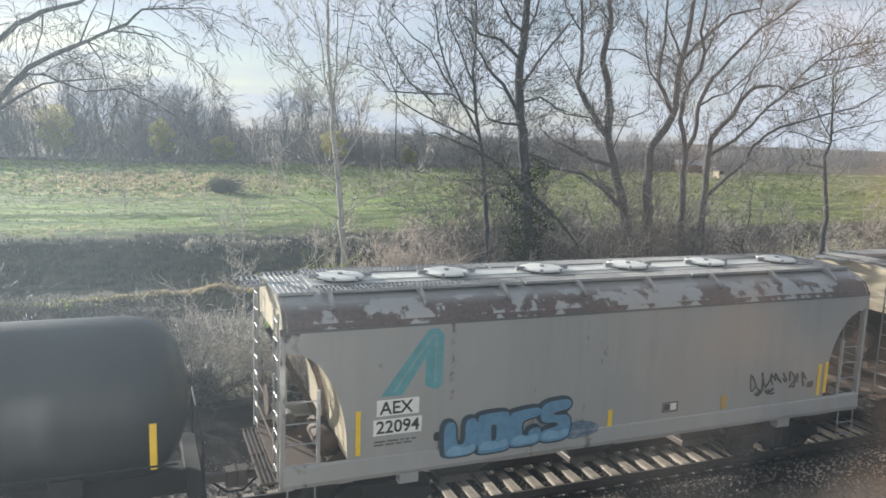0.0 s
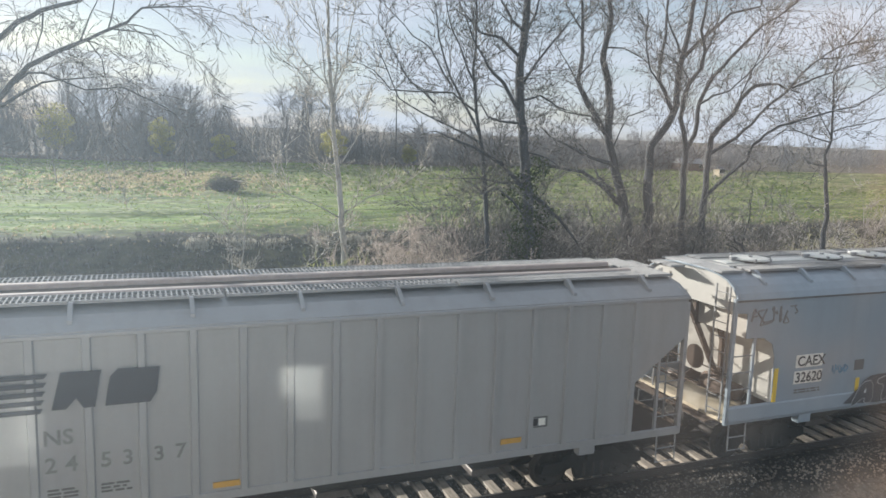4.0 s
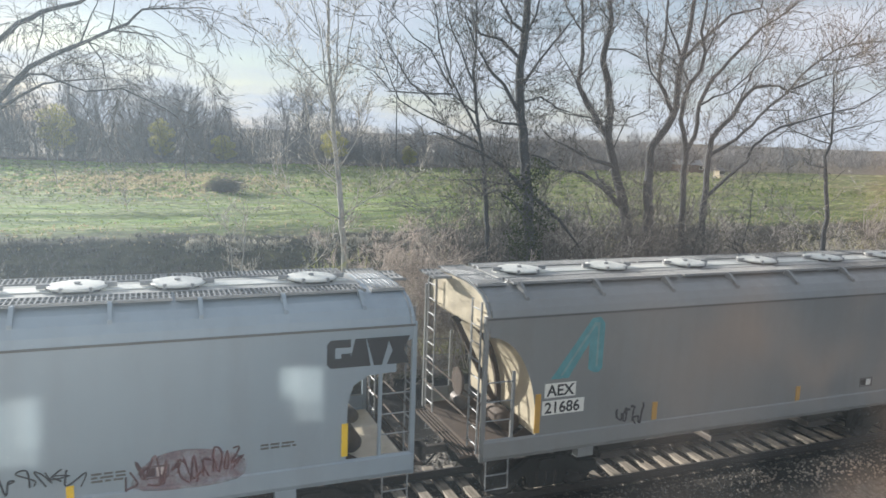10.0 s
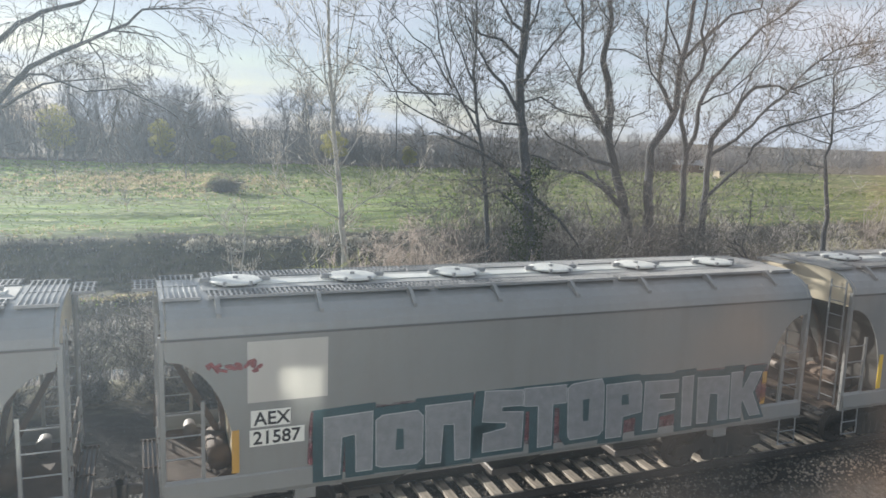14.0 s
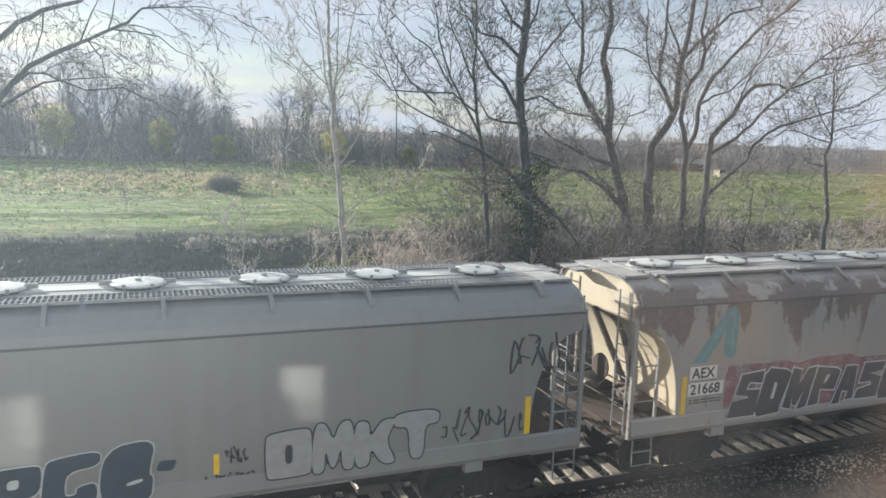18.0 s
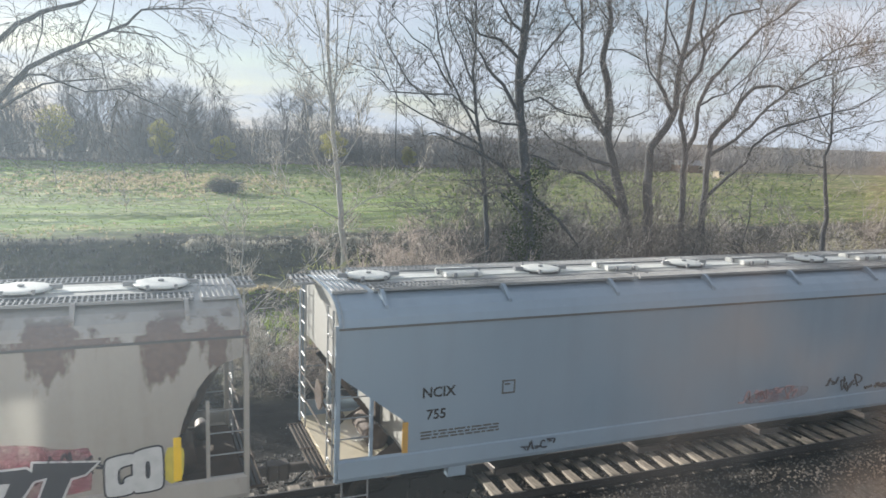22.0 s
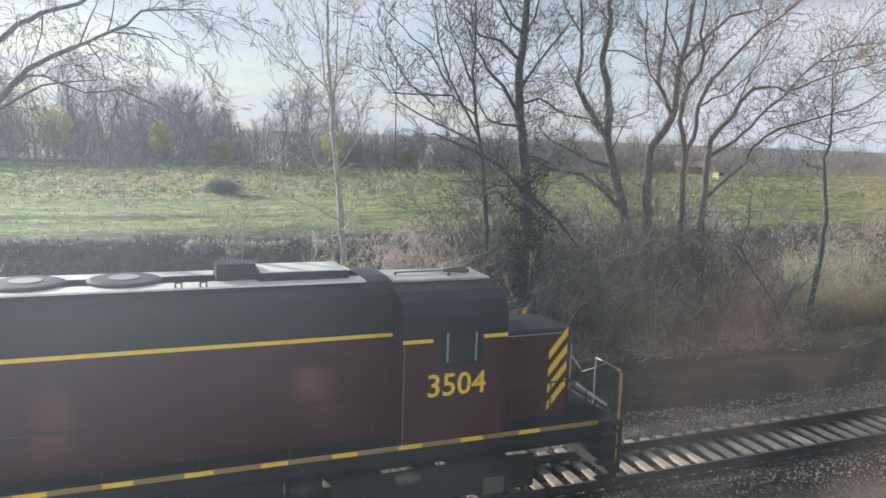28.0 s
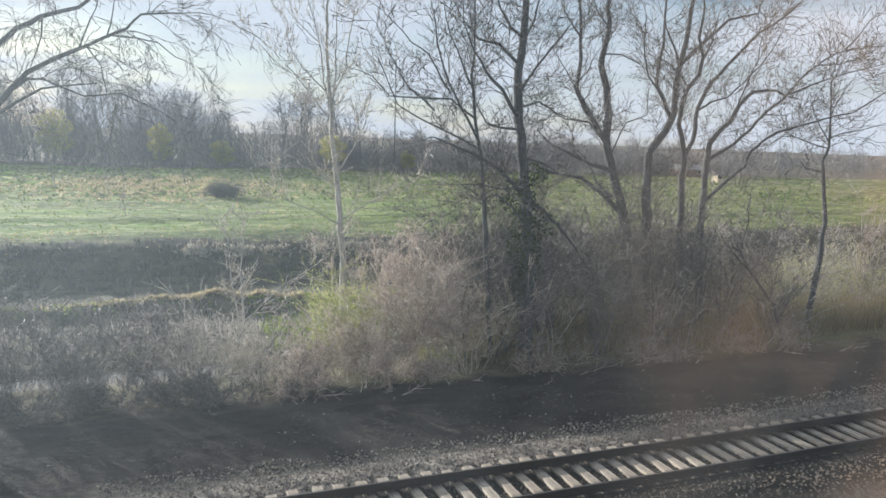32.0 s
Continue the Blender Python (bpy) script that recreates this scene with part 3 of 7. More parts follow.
def wisps(a, b, n, length, r, seed, lift=.5):
    """n loose twigs that spring from given segments."""
    R = np.random.RandomState(seed)
    a, b = np.asarray(a, float), np.asarray(b, float)
    k = R.randint(0, len(a), n)
    p = a[k] + (b[k] - a[k]) * R.rand(n, 1)
    d = b[k] - a[k]
    d = d / (np.linalg.norm(d, axis=1, keepdims=True) + 1e-9) * .8 + R.normal(0, .55, (n, 3)) + np.array([0, 0, lift])
    d /= np.linalg.norm(d, axis=1, keepdims=True)
    ln = length * R.uniform(.35, 1.3, (n, 1))
    m = p + d * ln * .5
    e = d + R.normal(0, .22, (n, 3))
    q = m + e / np.linalg.norm(e, axis=1, keepdims=True) * ln * .5
    return np.concatenate([p, m]), np.concatenate([m, q]), np.concatenate([np.full(n, r), np.full(n, r * .75)]), np.concatenate([np.full(n, r * .75), np.full(n, r * .4)])


class Growth:
    def __init__(self, seed):
        self.r, self.crook = random.Random(seed), .27
        self.a, self.b, self.ra, self.rb = [], [], [], []

    def seg(self, p, q, r0, r1):
        self.a.append(tuple(p)), self.b.append(tuple(q)), self.ra.append(r0), self.rb.append(r1)

    def branch(self, p, d, length, r, level, spread_=.7, droop=0.0, steps=4, kids=5, floor=.004):
        """A crooked branch that gives off thinner ones."""
        R = self.r
        p, d = Vector(p), Vector(d).normalized()
        for s in range(steps):
            d = (d + Vector((R.gauss(0, self.crook), R.gauss(0, self.crook), R.gauss(.04, self.crook * .8) - droop))).normalized()
            q = p + d * (length / steps)
            r0, r1 = max(floor, r * (1 - .75 * s / steps)), max(floor, r * (1 - .75 * (s + 1) / steps))
            self.seg(p, q, r0, r1)
            if level > 0:
                for _ in range(kids // steps + (R.random() < (kids % steps) / steps)):
                    side = Vector((R.gauss(0, 1), R.gauss(0, 1), R.gauss(.1, .7)))
                    nd = (d + side.normalized() * spread_ * R.uniform(.6, 1.3)).normalized()
                    self.branch(p.lerp(q, R.random()), nd, length * R.uniform(.42, .78), r1 * .55, level - 1, spread_, droop, max(2, steps - 1), kids, floor)
            p = q

    def fine_mesh(self, name, mat, thick=.011, haze=0, length=.5, r=.004, lift=.5, seed=1, above=-9):
        """Stems as prisms; twigs thinner than `thick` and loose wisps as blades."""
        a, b, ra, rb = (np.array(q, float) for q in (self.a, self.b, self.ra, self.rb))
        big = ra > thick
        parts = []
        if big.any():
            parts.append(sticks(a[big], b[big], ra[big], rb[big]))
        if (~big).any():
            parts.append(ribbons(a[~big], b[~big], ra[~big], rb[~big], seed))
        if haze:
            k = b[:, 2] > above
            parts.append(ribbons(*wisps(a[k], b[k], haze, length, r, seed, lift), seed + 1))
        return spread(name, *merge(parts), mat)

    def mesh(self, name, mat, sides=3):
        v, f = sticks(self.a, self.b, self.ra, self.rb, sides)
        return spread(name, v, f, mat, sides > 4)


BARK_DARK = bark("dark_bark", (.068, .071, .077))
BARK_BROWN = bark("brown_bark", (.075, .075, .078))
BARK_PALE = bark("pale_bark", (.38, .37, .34))
TWIG_DARK = leafy("dark_twigs", (.05, .047, .044), (.21, .195, .18), 0.0, .6, .22)
TWIG_BROWN = leafy("brown_twigs", (.14, .128, .118), (.52, .485, .445), .35, .6, .22)
TWIG_PALE = leafy("pale_twigs", (.22, .20, .165), (.68, .62, .53), 0.0, .6, .22)
TWIG_GREEN = leafy("budding_green", (.19, .225, .065), (.42, .43, .18), .6)
IVY = leafy("ivy_leaves", (.02, .032, .014), (.07, .09, .04), .25)
TWIG_BARE = leafy("bare_crown_twigs", (.055, .051, .048), (.26, .24, .22), 0.0, .7, .15)
BRAMBLE = leafy("bramble_canes", (.15, .122, .105), (.64, .55, .475), .35, .6, .22)
DRYGRASS = leafy("dry_grass", (.24, .20, .12), (.50, .43, .28), .65)
GRASS = leafy("meadow_grass", (.14, .20, .05), (.30, .36, .10), .5)
# far wood paled towards grey: distance haze is put into its colour
HAZY_WOOD = leafy("hazy_far_wood_twigs", (.185, .183, .188), (.30, .293, .29))
TUSSOCK = leafy("rough_tussocks", (.065, .10, .035), (.25, .31, .10), .4)
FRINGE = leafy("bleached_grass", (.36, .33, .26), (.72, .68, .58), .4)
# far leaves paled for haze as well
HAZY_GREEN = leafy("hazy_far_green", (.30, .30, .12), (.48, .44, .19), .5)

BOUGHS = {}


def limb(tree_name, depth, r0, r1, *points):
    """A main limb: radii at both ends, and its bends in x and z."""
    BOUGHS.setdefault(tree_name, (depth, []))[1].append((r0, r1, points))


limb("pale_slender", 15, 0.15, 0.04, (7.56, -0.78), (7.56, 2.59), (7.34, 4.75), (7.09, 6.92), (6.98, 8.64), (6.81, 10.21), (6.81, 11.45), (6.83, 13.29))
limb("pale_slender", 15, 0.04, 0.02, (7.03, 8.11), (6.69, 9.36), (6.59, 10.40), (6.41, 11.21), (6.06, 12.30))
limb("pale_slender", 15, 0.04, 0.02, (7.03, 8.43), (7.16, 9.71), (7.17, 11.07), (7.17, 12.51))
limb("pale_slender", 15, 0.036, 0.018, (7.13, 9.07), (7.54, 9.94), (7.67, 11.11), (7.92, 12.48))
limb("pale_slender", 15, 0.03, 0.015, (6.75, 9.05), (5.95, 9.78), (5.52, 10.36), (5.27, 11.16))
limb("pale_slender", 15, 0.03, 0.014, (6.83, 8.10), (6.06, 9.07), (5.52, 9.66), (5.00, 10.12))
limb("pale_slender", 15, 0.026, 0.014, (6.50, 10.81), (5.94, 11.27), (5.20, 12.00))
limb("pale_slender", 15, 0.03, 0.014, (7.14, 6.82), (6.73, 7.34), (6.53, 7.98), (6.39, 8.50))
limb("pale_slender", 15, 0.03, 0.016, (7.31, 5.95), (7.92, 6.95), (8.36, 7.84), (8.51, 8.82))
limb("pale_slender", 15, 0.03, 0.014, (7.49, 3.83), (6.45, 4.42), (5.24, 4.86))
limb("pale_slender", 15, 0.028, 0.014, (7.45, 4.08), (8.50, 4.73), (9.44, 4.98))
limb("pale_slender", 15, 0.026, 0.014, (7.38, 5.29), (6.41, 6.11), (6.07, 7.22))
limb("thin_leaning", 10.9, 0.1, 0.03, (12.25, -0.88), (11.97, 2.48), (11.66, 5.62), (11.49, 6.84), (11.21, 8.13), (11.01, 9.59), (11.10, 10.46), (11.07, 11.51), (10.91, 12.82))
limb("thin_leaning", 10.9, 0.065, 0.024, (11.43, 7.24), (10.60, 8.59), (10.14, 9.34), (9.67, 10.64), (9.53, 11.56))
limb("thin_leaning", 10.9, 0.05, 0.02, (11.07, 9.20), (10.65, 9.99), (10.18, 10.87), (9.89, 11.87))
limb("thin_leaning", 10.9, 0.045, 0.02, (11.44, 7.04), (10.32, 7.56), (9.13, 8.04), (8.30, 8.48), (7.60, 9.93))
limb("thin_leaning", 10.9, 0.045, 0.02, (11.21, 8.13), (10.27, 8.77), (9.01, 8.74), (7.99, 8.75), (7.38, 9.36))
limb("thin_leaning", 10.9, 0.04, 0.018, (9.65, 8.35), (8.69, 9.07), (8.16, 9.88), (7.83, 10.40))
limb("thin_leaning", 10.9, 0.04, 0.018, (10.26, 8.96), (9.37, 10.24), (8.74, 10.57), (8.02, 11.24))
limb("ivy_oak", 10.3, 0.23, 0.12, (13.38, -0.93), (13.37, 2.22), (13.15, 4.75), (12.94, 6.41), (12.64, 8.08), (12.55, 9.26), (12.64, 10.43), (12.70, 11.58), (12.71, 13.28))
limb("ivy_oak", 10.3, 0.085, 0.03, (12.63, 8.18), (11.93, 9.18), (11.29, 9.72), (10.97, 10.21), (10.55, 10.93))
limb("ivy_oak", 10.3, 0.075, 0.03, (12.57, 10.04), (11.74, 10.70), (10.98, 10.79), (10.37, 11.37))
limb("ivy_oak", 10.3, 0.07, 0.03, (12.65, 10.97), (12.14, 11.30), (11.74, 11.87), (11.45, 12.59))
limb("ivy_oak", 10.3, 0.06, 0.025, (12.79, 7.79), (11.89, 7.84), (11.37, 7.99), (11.07, 8.44))
limb("ivy_oak", 10.3, 0.06, 0.025, (12.59, 8.97), (13.23, 9.98), (13.97, 10.88), (14.55, 11.59))
limb("ivy_oak", 10.3, 0.06, 0.03, (12.70, 10.82), (13.08, 11.61), (13.30, 12.49))
limb("ivy_oak", 10.3, 0.1, 0.04, (13.07, 5.37), (11.96, 6.37), (10.95, 6.89), (9.76, 7.30))
limb("ivy_oak", 10.3, 0.1, 0.05, (13.16, 5.37), (13.90, 4.85), (14.53, 4.32), (15.33, 3.45))
limb("ivy_oak", 10.3, 0.045, 0.02, (12.98, 6.79), (13.78, 6.61), (14.27, 6.35))
limb("ivy_oak", 10.3, 0.05, 0.02, (12.68, 8.58), (13.41, 8.81), (14.13, 8.45), (14.74, 8.31))
limb("ivy_oak", 10.3, 0.045, 0.02, (13.07, 5.68), (12.11, 5.67), (11.22, 5.82), (10.46, 5.82))
limb("ivy_oak", 10.3, 0.05, 0.02, (13.30, 4.23), (12.49, 5.06), (11.90, 5.47), (11.24, 5.26))
limb("twisted", 13, 0.24, 0.085, (20.18, -1.61), (19.47, 3.82), (18.90, 5.52), (18.56, 6.47), (18.19, 7.63), (18.25, 8.56), (18.05, 9.70), (17.73, 10.54), (17.84, 11.27), (18.00, 11.95), (17.88, 12.83), (17.95, 13.93))
limb("twisted", 13, 0.15, 0.06, (18.26, 7.40), (17.46, 8.41), (16.86, 9.18), (16.62, 9.62), (16.75, 10.74), (16.67, 11.84), (16.47, 13.56))
limb("twisted", 13, 0.05, 0.02, (17.77, 8.04), (17.03, 8.74), (16.57, 9.62), (16.07, 10.30), (15.56, 10.92))
limb("twisted", 13, 0.13, 0.05, (19.27, 4.44), (17.97, 5.47), (17.10, 5.97), (15.61, 6.18), (14.67, 6.58))
limb("twisted", 13, 0.11, 0.04, (18.69, 6.28), (17.61, 6.52), (16.49, 6.96), (15.81, 7.22))
limb("twisted", 13, 0.08, 0.04, (18.70, 5.16), (17.89, 5.75), (17.66, 6.22))
limb("twisted", 13, 0.05, 0.02, (17.79, 7.74), (17.34, 8.25), (16.12, 8.36), (15.45, 8.62))
limb("twisted", 13, 0.035, 0.016, (18.54, 7.06), (19.14, 8.32), (20.18, 8.67), (20.16, 9.82))
limb("twisted", 13, 0.04, 0.018, (17.80, 11.04), (18.68, 11.08), (19.49, 10.80), (20.24, 10.48))
limb("twisted", 13, 0.045, 0.02, (16.66, 9.84), (17.18, 10.37), (17.48, 11.02))
limb("twisted", 13, 0.05, 0.02, (16.69, 11.62), (16.12, 12.23), (15.68, 12.94))
limb("twisted", 13, 0.04, 0.02, (17.93, 12.17), (17.40, 12.67), (17.08, 13.40))
limb("many_stemmed", 12, 0.23, 0.08, (20.45, -1.51), (19.80, 3.94), (19.65, 5.60), (19.65, 7.12), (20.37, 7.95), (20.78, 8.77), (20.79, 10.04), (20.97, 11.07), (21.19, 12.33), (21.28, 13.89))
limb("many_stemmed", 12, 0.11, 0.05, (20.65, 8.54), (20.18, 9.32), (19.79, 9.84), (19.86, 10.88), (19.97, 12.00), (19.99, 13.76))
limb("many_stemmed", 12, 0.1, 0.03, (20.95, 10.77), (21.66, 11.46), (22.39, 12.02), (23.21, 12.73), (24.79, 13.15), (25.05, 13.82))
limb("many_stemmed", 12, 0.2, 0.06, (22.17, -1.72), (21.53, 3.92), (21.48, 5.61), (21.43, 7.23), (21.06, 8.30), (21.13, 9.02), (21.42, 9.84), (21.92, 10.38), (22.05, 11.15), (21.75, 11.92), (21.92, 13.06))
limb("many_stemmed", 12, 0.12, 0.04, (21.48, 7.00), (21.86, 7.65), (21.91, 8.59), (22.18, 9.42), (22.60, 10.14), (23.37, 10.89), (24.20, 11.65), (25.04, 12.42), (26.23, 13.11), (27.35, 14.00))
limb("many_stemmed", 12, 0.05, 0.02, (22.02, 8.95), (22.70, 9.33), (23.52, 9.56), (24.37, 10.25), (25.22, 11.02), (25.91, 11.90), (26.33, 12.82))
limb("many_stemmed", 12, 0.06, 0.03, (20.79, 10.94), (20.24, 11.84), (19.93, 12.44))
limb("many_stemmed", 12, 0.05, 0.02, (21.45, 9.84), (21.13, 10.17), (20.44, 10.69), (19.71, 10.98))
limb("many_stemmed", 12, 0.06, 0.025, (22.06, 11.03), (22.42, 11.75), (22.68, 12.91))
limb("many_stemmed", 12, 0.05, 0.02, (20.17, 9.43), (19.36, 10.18), (19.02, 11.48), (19.03, 12.58))
limb("reaching", 11.5, 0.15, 0.07, (22.68, -1.66), (22.22, 3.97), (22.27, 5.42), (22.24, 6.80), (22.33, 7.55), (22.60, 7.89), (23.34, 8.53), (23.77, 9.25), (24.41, 9.80), (25.25, 9.92))
limb("reaching", 11.5, 0.09, 0.03, (22.26, 6.84), (23.09, 7.29), (23.66, 7.59), (24.46, 8.21), (25.21, 8.96), (26.24, 9.66), (27.04, 10.50), (27.94, 11.16), (28.95, 11.72), (29.94, 11.99), (31.90, 12.29))
limb("reaching", 11.5, 0.085, 0.025, (22.22, 5.03), (23.48, 6.05), (24.34, 6.65), (24.63, 7.33), (25.21, 7.76), (25.99, 8.17), (27.98, 8.66), (29.37, 9.02), (30.40, 9.19), (32.27, 10.18))
limb("reaching", 11.5, 0.05, 0.02, (26.48, 9.82), (27.74, 10.30), (29.70, 10.91), (32.04, 11.49))
limb("reaching", 11.5, 0.04, 0.02, (28.01, 11.17), (29.29, 11.28), (30.63, 11.72), (32.02, 12.45))
limb("reaching", 11.5, 0.04, 0.016, (29.53, 11.96), (30.44, 12.82), (31.54, 13.95))
limb("reaching", 11.5, 0.035, 0.016, (25.16, 8.89), (26.45, 8.90), (26.36, 8.36))
limb("reaching", 11.5, 0.04, 0.018, (23.59, 9.01), (24.18, 10.44), (24.55, 11.17), (24.65, 12.10))
limb("dark_sapling", 11, 0.13, 0.035, (28.39, -1.16), (28.64, 1.62), (28.79, 2.92), (28.87, 4.21), (28.58, 5.49), (28.28, 6.99), (28.59, 7.62), (28.49, 8.98), (28.29, 10.43))
limb("dark_sapling", 11, 0.04, 0.02, (28.54, 7.55), (27.56, 7.72), (26.54, 7.98), (25.88, 8.00), (25.29, 7.70))
limb("dark_sapling", 11, 0.035, 0.016, (28.64, 8.00), (29.19, 8.21), (30.56, 8.44), (31.95, 8.77))
limb("dark_sapling", 11, 0.035, 0.016, (28.64, 7.75), (27.95, 8.46), (27.31, 9.41))
limb("dark_sapling", 11, 0.03, 0.014, (28.39, 6.49), (27.39, 6.60), (26.94, 7.01))
limb("dark_sapling", 11, 0.03, 0.014, (28.49, 8.98), (29.21, 10.24), (29.82, 10.76))
limb("fallen_lean", 9.5, 0.07, 0.035, (25.56, -0.57), (24.69, 0.96), (23.32, 2.34), (22.60, 3.29), (22.17, 3.53))
limb("fallen_lean", 9.5, 0.03, 0.015, (22.60, 3.29), (22.88, 4.40), (22.89, 5.47))
limb("fallen_lean", 9.5, 0.04, 0.02, (23.32, 2.34), (22.27, 3.19), (21.75, 3.36))
limb("weeping", 12, 0.25, 0.2, (-7.29, -0.48), (-6.90, 3.53), (-6.61, 6.57))
limb("weeping", 12, 0.14, 0.055, (-6.61, 6.57), (-4.83, 8.35), (-3.63, 9.67), (-3.17, 10.15), (-2.53, 10.54), (-1.50, 10.90), (-1.10, 11.32))
limb("weeping", 12, 0.12, 0.03, (-6.65, 5.98), (-4.62, 6.99), (-3.71, 7.96), (-3.36, 8.44), (-2.93, 8.92), (-2.16, 9.38), (-1.70, 9.60), (-1.30, 9.80), (-0.66, 10.16), (-0.18, 10.40), (0.24, 10.86), (1.06, 10.97))
limb("weeping", 12, 0.03, 0.014, (-0.66, 10.16), (0.06, 10.14), (0.71, 10.05), (1.23, 9.64), (1.62, 9.51))
limb("weeping", 12, 0.06, 0.02, (-3.72, 7.68), (-2.96, 8.21), (-2.58, 8.45), (-2.04, 8.56), (-1.03, 8.70))
limb("weeping", 12, 0.045, 0.02, (-3.37, 8.35), (-2.94, 8.71), (-2.56, 8.73), (-2.27, 8.61), (-1.43, 8.29), (-0.39, 8.43), (0.83, 7.88))
limb("weeping", 12, 0.035, 0.016, (-2.49, 10.48), (-2.53, 9.96), (-2.85, 9.06))
limb("weeping", 12, 0.03, 0.014, (-1.30, 9.76), (-0.93, 9.25), (-0.82, 8.58))
limb("weeping", 12, 0.03, 0.014, (-0.75, 10.11), (-0.57, 10.79), (-0.47, 11.46))
limb("weeping", 12, 0.03, 0.014, (-1.54, 9.68), (-1.20, 10.57), (-0.94, 11.25))
limb("creek_birch", 13, 0.05, 0.02, (3.34, -1.01), (3.43, 0.89), (3.30, 2.51), (3.42, 3.54))
limb("creek_birch", 13, 0.03, 0.014, (3.39, 0.66), (4.06, 1.27), (4.79, 1.94), (6.00, 2.63))
limb("creek_birch", 13, 0.03, 0.014, (3.40, 0.06), (3.08, 1.73), (2.92, 3.35))

STYLE = {  # bark, twigs, droop, density, twig length, label
    "pale_slender": (BARK_PALE, TWIG_PALE, -.05, 1.5, 1.2, "slender pale-barked bare tree above the creek"),
    "thin_leaning": (BARK_DARK, TWIG_DARK, 0, 2.3, 1.4, "thin dark leaning bare tree in the scrub"),
    "ivy_oak": (BARK_DARK, TWIG_DARK, 0, 2.9, 1.5, "tall dark bare tree with ivy on its trunk"),
    "twisted": (BARK_BROWN, TWIG_BARE, .0, 2.4, 1.4, "twisting brown bare tree with a low limb"),
    "many_stemmed": (BARK_DARK, TWIG_BARE, .0, 2.3, 1.5, "many-stemmed bare tree with crooked limbs"),
    "reaching": (BARK_DARK, TWIG_BARE, .0, 2.3, 1.5, "bare tree with a long reaching limb"),
    "dark_sapling": (BARK_DARK, TWIG_DARK, 0, 2.2, 1.5, "young dark bare tree beside the line"),
    "fallen_lean": (BARK_BROWN, TWIG_BARE, .05, 1.5, .9, "leaning broken sapling in the scrub"),
    "weeping": (BARK_BROWN, TWIG_BARE, .14, 1.9, 1.5, "large bare tree with weeping twigs"),
    "creek_birch": (BARK_PALE, TWIG_PALE, -.03, 2.0, .8, "small pale multi-stemmed sapling by the creek"),
}


def build_tree(key, seed):
    depth, limbs = BOUGHS[key]
    wood, twig, droop, dense, reach, label = STYLE[key]
    base = limbs[0][2][0]
    origin = Vector((base[0], depth, float(ground_z(base[0], depth)) - .12))
    root = tagged(new("tree"), label, "tree", "bare trees by the line")
    root.location = origin
    R = random.Random(seed)
    crown = Growth(seed + 1)
    crown.crook = .2
    sh = Shape()
    for k, (r0, r1, pts) in enumerate(limbs):
        r0, r1 = (r0 * 1.22, r1 * .9) if k == 0 else (r0 * .88, r1 * .8)
        lean = 0 if k == 0 else R.uniform(-.35, .35)
        path, run = [], 0.0
        for j, (x, z) in enumerate(pts):
            if j:
                run += math.hypot(x - pts[j - 1][0], z - pts[j - 1][1])
            far = Vector((x, depth, z)) - EYE
            path.append(EYE + far * (1 + lean * run / far.length) - origin)
        if k == 0 or pts[0][1] < 0:
            path[0].z = 0
        fine = []
        for a, b in zip(path, path[1:]):
            cuts = max(2, int((b - a).length / .5))
            for c in range(cuts):
                fine.append(a.lerp(b, c / cuts) + Vector((R.gauss(0, .025), R.gauss(0, .03), 0)) * (c > 0))
        fine.append(path[-1])
        if pts[0][1] < 0:
            sh.tube([fine[0] + Vector((0, 0, -.05)), fine[0] + Vector((0, 0, .3))], r0 * 1.5, 9, r0 * 1.02)
        sh.tube(fine, r0, 9, r1)
        total = sum((b - a).length for a, b in zip(path, path[1:]))
        count = int(total * .84 * dense)
        for _ in range(count):
            s = R.random() ** .75
            i = min(len(fine) - 2, int(s * (len(fine) - 1)))
            at = fine[i].lerp(fine[i + 1], R.random())
            if at.z < (2.2 if key in ("weeping", "dark_sapling") else 1.2) and key not in ("creek_birch", "fallen_lean"):
                continue
            along = (fine[i + 1] - fine[i]).normalized()
            side = Vector((R.gauss(0, 1), R.gauss(0, 1), R.gauss(.35, .6))).normalized()
            rr = r0 + (r1 - r0) * s
            crown.branch(at, along * .7 + side, reach * R.uniform(.5, 1.5), min(rr * .55, .02), 2, .75, droop, 6, 5, .006)
        crown.branch(fine[-1], fine[-1] - fine[-2], reach * 1.4, r1, 3, .75, droop, 5, 4, .006)
    part("trunk", sh, wood, root, "", True)
    part("crown", crown.fine_mesh("crown", twig, .0095, seed=seed), twig, root)
    return root, origin


ROOTS = {}
for k_i, key in enumerate(BOUGHS):
    ROOTS[key] = build_tree(key, 100 + 7 * k_i)


